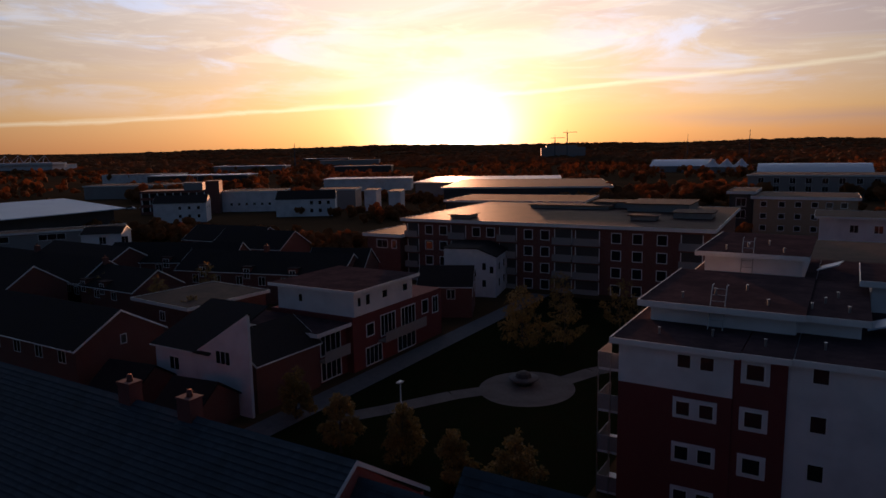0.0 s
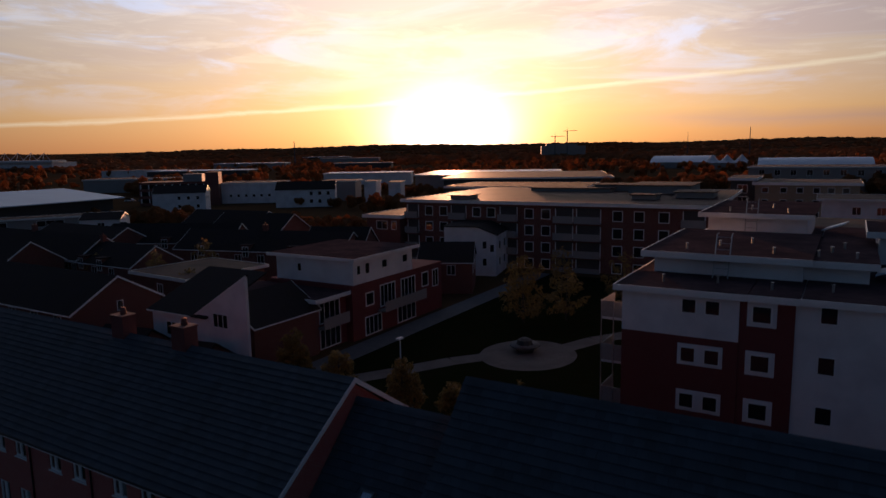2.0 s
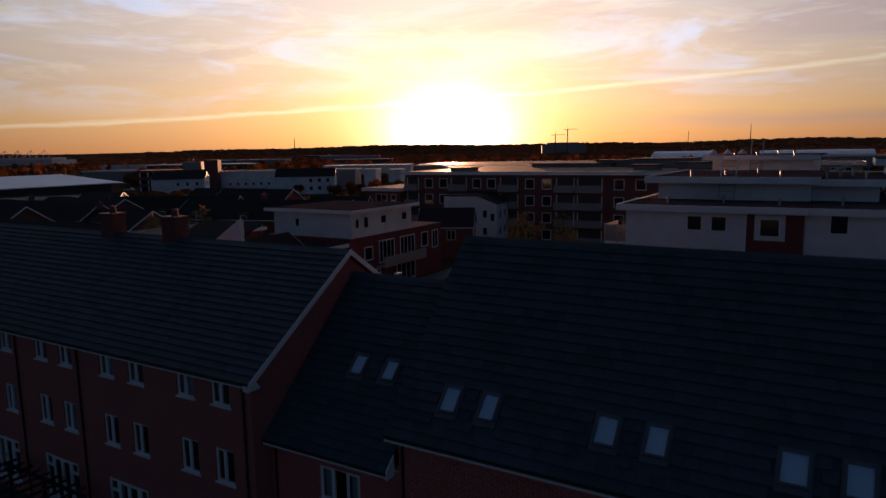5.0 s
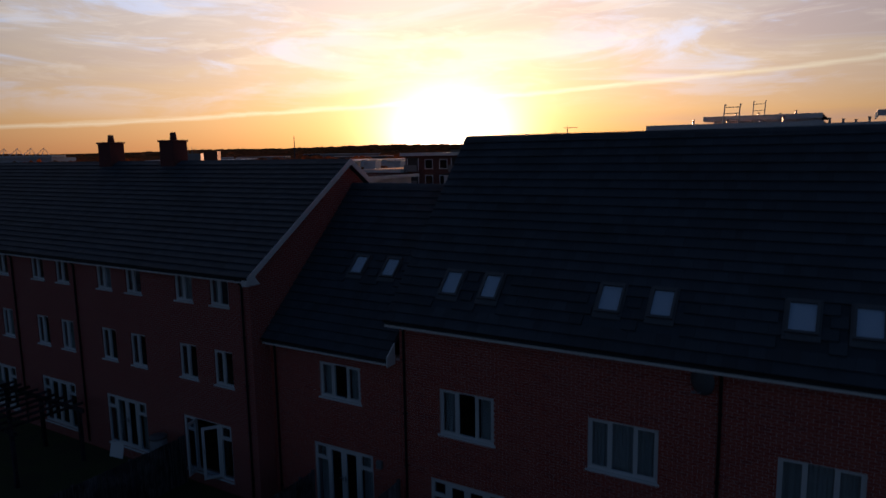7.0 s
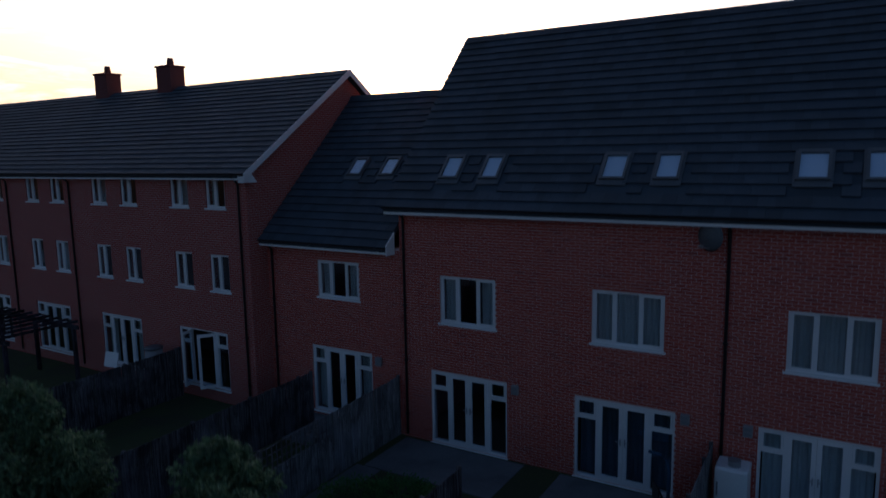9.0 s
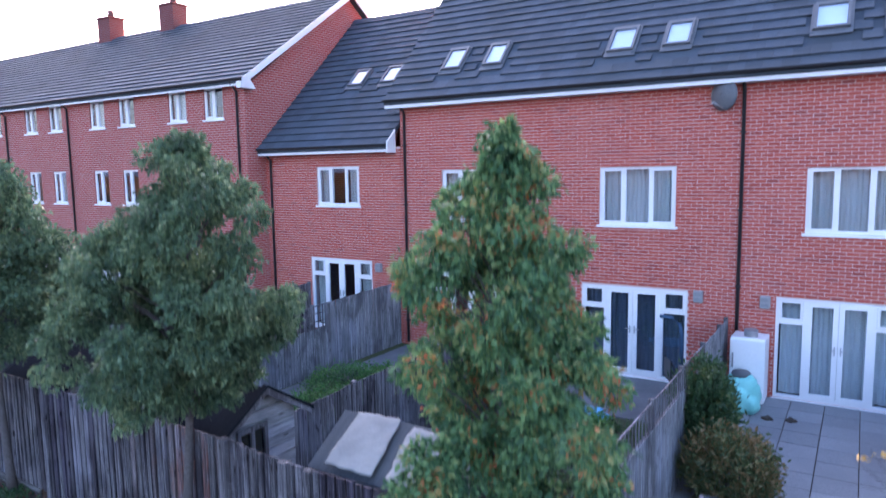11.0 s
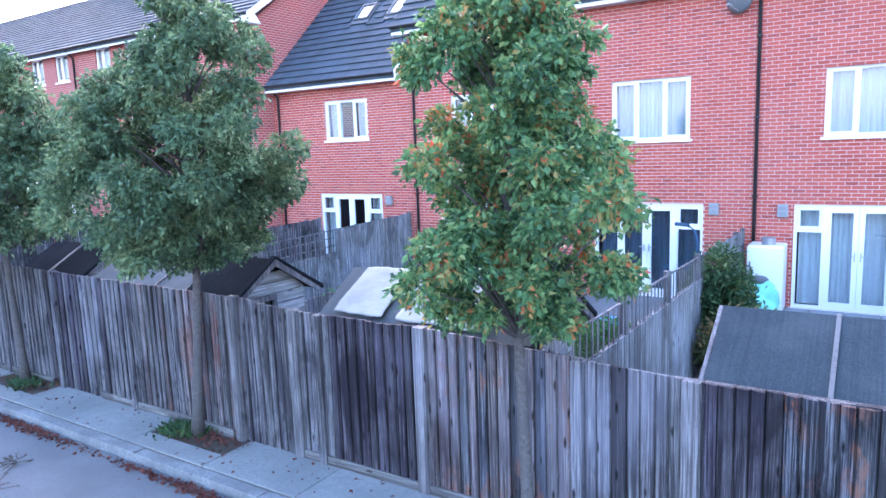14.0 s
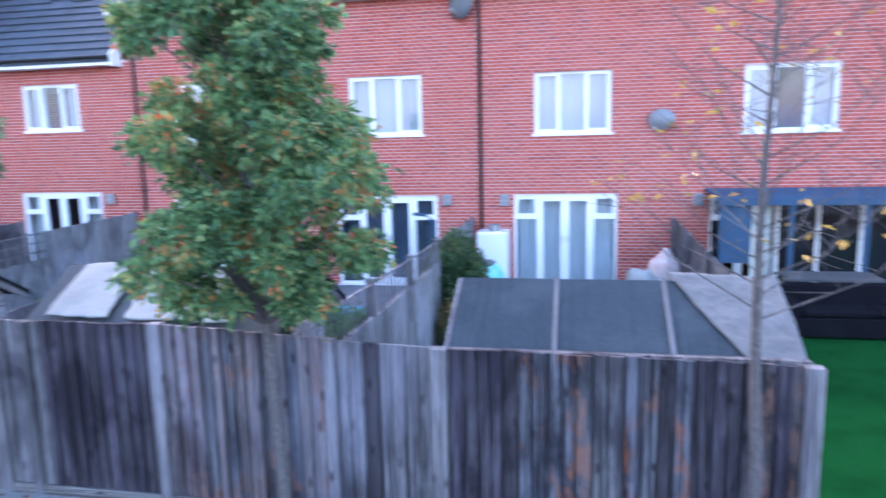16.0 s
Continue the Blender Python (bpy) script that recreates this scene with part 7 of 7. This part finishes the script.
def park():
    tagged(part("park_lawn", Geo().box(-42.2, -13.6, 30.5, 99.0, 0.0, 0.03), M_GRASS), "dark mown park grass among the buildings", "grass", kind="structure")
    g = Geo()
    c = Vector((-25.6, 58.6, 0.035))
    ring = [c + Vector((4.6 * math.cos(a), 5.0 * math.sin(a), 0)) for a in np.linspace(0, 2 * math.pi, 40, endpoint=False)]
    g.face(*ring)
    for path in ([(-37.2, 43.5), (-34.5, 47.5), (-31.0, 53.5), (-28.5, 56.5)], [(-23.5, 61.5), (-21.5, 66.5), (-16.5, 74.0)]):
        for a, b in zip(path, path[1:]):
            d = (Vector(b) - Vector(a)).normalized()
            s = Vector((-d.y, d.x)) * 1.1
            g.face(*[(p.x, p.y, 0.036) for p in (Vector(a) - s, Vector(b) - s, Vector(b) + s, Vector(a) + s)])
    tagged(part("park_path", g, M_PATH), "pale gravel path widening into a round plaza", "path", kind="structure")
    tagged(part("park_road", Geo().box(-42.6, -39.6, 30.5, 99, 0.031, 0.05), M_ASPHALT), "narrow asphalt lane beside the houses", "road", kind="structure")
    f = thing("stone_planter", "round planter with pale sloping sides on a plaza", "planter", pose(-26.4, 59.6, 0.04))
    part("bowl", Geo().tube([(0, 0, 0), (0, 0, 0.25), (0, 0, 0.55), (0, 0, 0.7)], [0.8, 1.0, 1.5, 1.45], 18), M_CONC, f, smooth=True)
    part("boulder", Geo().tube([(0, 0, 0.65), (0, 0, 1.1), (0, 0, 1.3)], [0.85, 0.7, 0.3], 9), M_DARKWALL, f)
    l = thing("street_lamp", "slim grey street lamp with a flat lit-side head", "street lamp", pose(-28.0, 40.6, 0.03))
    part("pole", Geo().tube([(0, 0, 0), (0, 0, 1.0), (0, 0, 5.8)], [0.09, 0.07, 0.045], 8), M_METAL, l, smooth=True)
    part("head", Geo().box(-0.16, 0.16, -0.35, 0.25, 5.8, 5.92), M_PAINT, l, bevel=0.03)
    for i, (x, y, h, r, mat) in enumerate(((-32.4, 38.6, 4.9, 1.5, 0), (-26.9, 39.0, 4.9, 1.6, 0), (-22.2, 38.4, 4.2, 1.5, 0), (-17.9, 39.4, 4.4, 1.7, 0), (-40.2, 42.0, 4.6, 1.7, 0), (-31.0, 69.5, 8.2, 3.2, 1), (-27.0, 72.5, 6.0, 2.6, 0), (-24.0, 84.0, 6.5, 2.6, 0), (-17.5, 86.0, 6.5, 2.8, 0), (-33.5, 88.0, 6.0, 2.4, 0), (-13.5, 60.0, 4.5, 2.0, 0), (-79.0, 57.0, 7.0, 2.5, 0), (-80.0, 66.0, 7.5, 2.6, 0), (-68.5, 54.0, 6.0, 2.0, 0), (-93.0, 58.0, 6.0, 2.6, 0))):
        crown_tree(x, y, 0.0, h, h * 0.16, r, 6500 if i < 6 else 3000, M_LEAF_PARK, "small autumn park tree with brown-gold leaves" if mat == 0 else "taller park tree turning yellow at the top", 0.20, (0, 0), 0.09, ROUND, 60 + i, 18)


park()


def distance():
    """Sheds, offices and halls between the houses and the woods."""
    b = thing("sports_hall", "long hall with a metal roof tinted as if reflecting sky", "hall", pose(-194.0, 50.0, 0, 0, 0, 92))
    part("wall", Geo().box(0, 78, 0, 30, -0.3, 6.2), M_DARKWALL, b)
    part("roof", Geo().prism([(-2, 6.3), (30, 8.7), (30, 9.0), (-2, 6.6)], -3, 81), M_SKY_ROOF, b)
    block("white_office", "low white building with dark windows below a hall", pose(-178, 74, 0, 0, 0, 62), 38, 8, 4.8, M_GREYWALL, None, 0.3, 0.4, wins=WROW(0, (6, 18, 30), 2.6, 4.2, 6, 3))
    gable_house("white house with a curved low roof", pose(-155, 92, 0, 0, 0, 40), 9, 8, 4.6, 6.0, M_RENDER, WROW(0, (4, 9), 2.2, 4, 1.6, 2))
    t = thing("office_tower", "dark brick office building with a stair tower", "building", pose(-233.5, 163, 0, 0, 0, 40))
    part("wall", Geo().box(0, 26, 0, 14, -0.3, 9.0), M_BRICK_DARK, t)
    part("tower", Geo().box(25, 30, -3, 5, -0.3, 12.6), M_BRICK_DARK, t)
    part("plant_room", Geo().box(16, 23, 2, 9, 9.0, 11.9), M_GREYWALL, t)
    for k in range(3):
        part("window_band", Geo().box(0.5, 24.5, -0.06, -0.004, 1.2 + 2.7 * k, 2.7 + 2.7 * k), M_PANE, t)
        for i in range(9):
            part("mullion", Geo().box(0.5 + 2.9 * i, 0.9 + 2.9 * i, -0.12, -0.064, 1.1 + 2.7 * k, 2.8 + 2.7 * k), M_PAINT, t)
    for i in range(3):
        part("mast", Geo().tube([(18 + 1.5 * i, 4, 11.9), (18 + 1.5 * i, 4, 14.5)], [0.12, 0.08], 5), M_METAL, t)
    gable_house("cream house with a dark roof among offices", pose(-199.6, 144, 0, 0, 0, 42), 17, 11, 6.6, 9.0, M_RENDER, WROW(0, (8, 11, 14), 1.6, 2.8, 1.0, 1) + WROW(0, (8, 11, 14), 4.4, 5.6, 1.0, 1) + WROW(1, (3, 7), 4.4, 5.6, 1.0, 1))
    block("warehouse", "long pale warehouse with small windows", pose(-212, 184, 0, 0, 0, 33), 24, 18, 8.0, M_RENDER, M_FLAT, 0.5, 0.3, wins=WROW(0, (3, 6, 9, 12, 15, 18, 21), 2.4, 3.6, 1.2, 1))
    gable_house("white house with steep dark roof and square windows", pose(-176, 177, 0, 0, 0, 36), 21, 11, 6.2, 9.0, M_RENDER, WROW(0, (12, 15, 18), 1.4, 2.8, 1.2, 1) + WROW(0, (12, 15, 18), 4.2, 5.6, 1.2, 1))
    for x, y, L in ((-182, 208, 14), (-160.5, 208.6, 4.5), (-146.5, 205, 4.5)):
        block("warehouse", "pale industrial building with flat roof", pose(x, y, 0, 0, 0, 28), L, 14, 8.0, M_GREYWALL if L > 10 else M_RENDER, M_FLAT, 0.4, 0.3)
    block("retail_shed", "large low retail building with a pale stepped roof", pose(-172, 262, 0, 0, 0, 22), 66, 60, 8.2, M_GREYWALL, M_SKY_ROOF, 0.5, 0.8)
    block("retail_shed", "large dark retail building with a flat roof", pose(-128, 214, 0, 0, 0, 22), 60, 60, 9.2, M_DARKWALL, M_FLAT, 0.5, 0.8)
    block("apartment_block", "brick flats with dark hipped upper storey", pose(-86, 145, 0, 0, 0, 10), 34, 22, 10.6, M_DARKWALL, M_TILE_FAR, 0.4, 0.4)
    rows = []
    for k in range(3):
        rows += WROW(0, (1.5, 5.5, 9, 12.5, 15.5, 18.5), 7.9 - 2.9 * k, 9.3 - 2.9 * k, 1.5, 1)
    block("apartment_block", "white and buff brick flats with square windows", pose(-20.0, 182.0, 0, 0, 0, 2), 22, 18, 10.4, M_BRICK_BUFF, M_FLAT, 0.6, 0.6, wins=rows)
    block("apartment_block", "dark brick flats with balconies", pose(-26.3, 187.0, 0, 0, 0, 2), 5.6, 18, 11.2, M_DARKWALL, M_FLAT, 0.6, 0.6, wins=WROW(0, (1.6,), 7.4, 9.6, 2.4, 2) + WROW(0, (1.6,), 4.4, 6.6, 2.4, 2))
    block("apartment_block", "dark brick flats with a pale oversailing roof", pose(-4.5, 150.0, 0, 0, 0, 2), 14, 14, 9.0, M_RENDER, M_FLAT, 0.3, 0.9, wins=WROW(0, (5, 9, 11.5), 6.0, 7.6, 1.6, 2))
    block("apartment_block", "dark brick flats below an oversailing roof", pose(-4.9, 96.0, 0, 0, 0, 2), 22, 20, 8.6, M_BRICK_DARK, M_FLAT, 0.3, 0.3, wins=WROW(0, (4, 9), 5.4, 7.0, 1.8, 2))
    rows = []
    for k in range(2):
        rows += WROW(0, tuple(4 + 6 * i for i in range(12)), 3.0 + 3.4 * k, 5.4 + 3.4 * k, 2.4, 2)
    block("office_building", "long glazed office building among trees", pose(-38.0, 318.0, 0, 0, 0, 0), 80, 30, 10.0, M_GREYWALL, M_FLAT, 0.5, 0.5, wins=rows)
    for x, y, L, Wd, h, lab in ((-46, 430, 56, 40, 11.0, "large hall with a curved pale roof"), (-150, 600, 48, 50, 10.0, "wide low hall with a pale roof")):
        hb = thing("exhibition_hall", lab, "hall", pose(x, y, 0, 0, 0, 4))
        arc = [(Wd * i / 12, h - 5 + 5 * math.sin(math.pi * i / 12)) for i in range(13)]
        part("wall", Geo().box(0, L, 0.3, Wd - 0.3, -0.3, h - 5), M_GREYWALL, hb)
        part("roof", Geo().prism([(p, q) for p, q in arc] + [(p, q + 0.4) for p, q in reversed(arc)], -1, L + 1), M_SKY_ROOF, hb)
    for i in range(3):
        tp = thing("tent_roof", "white peaked tent roof", "tent", pose(-98 + 11 * i, 590, 0))
        part("canopy", Geo().tube([(0, 0, 5), (0, 0, 7), (0, 0, 11.5)], [9, 4.5, 0.4], 8), M_RENDER, tp)
        part("wall", Geo().tube([(0, 0, -0.3), (0, 0, 5)], [8, 8], 8), M_GREYWALL, tp)
    st = thing("stadium", "distant white stadium with roof trusses", "stadium", pose(-1010, 470, 0, 0, 0, 30))
    part("stand", Geo().box(0, 96, 0, 60, -0.3, 11), M_RENDER, st)
    part("roof", Geo().box(-3, 99, -4, 30, 11.2, 14.0), M_PAINT, st)
    part("lower_band", Geo().box(0, 96, -0.6, -0.01, 0, 4), M_DARKWALL, st)
    for i in range(5):
        x = 12 + 18 * i
        part("truss", Geo().tube([(x, 0, 14), (x + 3, 0, 24), (x + 10, 0, 14)], [0.5] * 3, 4).tube([(x + 3, 0, 24), (x - 9, 0, 14)], [0.4] * 2, 4), M_PAINT, st)
    hb = thing("office_building", "distant broad building under two tower cranes", "building", pose(-529, 1259, 0, 0, 0, 24))
    part("wall", Geo().box(0, 86, 0, 40, -0.3, 22), M_GREYWALL, hb)
    part("roof", Geo().box(10, 70, 4, 36, 22.004, 26), M_GREYWALL, hb)
    for x, y, h in ((-498, 1253, 40), (-475, 1258, 50)):
        cr = thing("tower_crane", "thin tower crane on the horizon", "crane", pose(x, y, 0))
        part("mast", Geo().box(-0.7, 0.7, -0.7, 0.7, 0, h), M_DISH, cr)
        part("jib", Geo().box(-8, 20, -0.4, 0.4, h, h + 0.9), M_DISH, cr)
        part("peak", Geo().tube([(0, 0, h), (0, 0, h + 6)], [0.5, 0.2], 5), M_DISH, cr)
    for x, y, h in ((-650, 692, 34), (-108, 900, 40), (175, 1400, 50), (-300, 1500, 46)):
        m = thing("lattice_mast", "thin lattice mast on the skyline", "mast", pose(x, y, 0))
        part("mast", Geo().tube([(0, 0, 0), (0, 0, h)], [1.0, 0.35], 4), M_DISH, m)
    for i, (x, y, L, h) in enumerate(((-346, 209, 50, 7), (-420, 300, 70, 8), (-520, 330, 60, 7), (-610, 520, 80, 8), (-470, 560, 60, 7), (-260, 300, 50, 7), (-700, 800, 90, 9), (-900, 980, 90, 9), (40, 420, 60, 9), (60, 270, 40, 9))):
        block("warehouse", "distant low industrial building", pose(x, y, 0, 0, 0, 30), L, 25, h, (M_GREYWALL, M_DARKWALL, M_RENDER)[i % 3], (M_FLAT, M_SKY_ROOF)[i % 2], 0.5, 0.4)


distance()


def car_park():
    """Parked cars far off."""
    R = random.Random(5)
    for i in range(26):
        c = thing("car", "distant parked car in a car park", "car", pose(-262 + 6.0 * (i % 13) + R.uniform(-1, 1), 178 + 9 * (i // 13) + (i % 13) * 2.2, 0, 0, 0, 20), group="cars in the car park")
        part("body", Geo().box(-2.1, 2.1, -0.88, 0.88, 0.25, 0.85), (M_WHITE, M_DISH, M_GREY, M_DARKWALL)[i % 4], c, bevel=0.1)
        part("cabin", Geo().prism([(-1.5, 0.85), (-0.9, 1.42), (0.9, 1.42), (1.6, 0.85)], -0.78, 0.78, "y"), M_PANE, c)
        for wx in (-1.3, 1.3):
            for wy in (-0.9, 0.72):
                part("wheel", Geo().tube([(wx, wy, 0.31), (wx, wy + 0.18, 0.31)], [0.31, 0.31], 10), M_BLACK, c)


car_park()


def far_woods():
    """Tree belts as many small ragged crowns, smaller and rounder with distance."""
    R = random.Random(12)
    shapes = []
    for sub in (1, 2):
        bm = bmesh.new()
        bmesh.ops.create_icosphere(bm, subdivisions=sub, radius=1.0)
        shapes.append(([v.co.copy() for v in bm.verts], [tuple(v.index for v in f.verts) for f in bm.faces]))
        bm.free()

    def crown(g, x, y, z, r, h, fine):
        base, faces = shapes[1 if fine else 0]
        n = len(g.v)
        s = Vector((R.uniform(0, 90), R.uniform(0, 90), 0))
        for v in base:
            k = 1 + 0.75 * noise.noise(v * 2.6 + s)
            g.v.append((x + v.x * r * k, y + v.y * r * k, z + h * (0.5 + 0.5 * v.z * k)))
        g.f += [tuple(n + i for i in f) for f in faces]

    def tree(g, x, y, h, fine):
        """A few ragged lobes heaped into one crown."""
        for k in range(5 if fine else 3):
            r = h * R.uniform(0.16, 0.30)
            crown(g, x + R.gauss(0, h * 0.17), y + R.gauss(0, h * 0.17), h * R.uniform(0.0, 0.45), r, h * R.uniform(0.35, 0.55), fine)
    g = Geo()
    for i in range(11000):
        a = R.uniform(-0.35, 1.25)
        d = 230 + 4300 * R.random() ** 2.0
        x, y = -math.sin(a) * d, math.cos(a) * d
        belt = noise.noise(Vector((x / 120, y / 120, 3.0))) + 0.35 * noise.noise(Vector((x / 30, y / 30, 9.0)))
        if belt < -0.10 or (d < 420 and belt < 0.10):
            continue
        if -300 < x < -120 and 80 < y < 200:
            continue
        if d < 900:
            tree(g, x, y, R.uniform(5, 10), d < 420)
        else:
            lift = height_of(x, y)
            for k in range(3):
                crown(g, x + R.gauss(0, 14), y + R.gauss(0, 14), lift - 4, R.uniform(3, 8) * (1 + d / 2500), R.uniform(7, 11), False)
    tagged(part("far_woods", g, M_WOODS), "autumn woods to the horizon, tinted orange for sunset haze", "woods", kind="stuff")
    g = Geo()
    for i in range(420):
        c = R.choice(((-150, 120, 40, 12), (-95, 118, 36, 8), (-120, 190, 60, 14), (-60, 175, 50, 16), (10, 240, 50, 20), (-170, 250, 60, 14), (-30, 125, 14, 8)))
        tree(g, c[0] + R.gauss(0, c[2] * 0.5), c[1] + R.gauss(0, c[3] * 0.5), R.uniform(3.0, 6.0), True)
    tagged(part("town_trees", g, M_WOODS), "scattered dark trees between the buildings", "trees", kind="stuff")


far_woods()
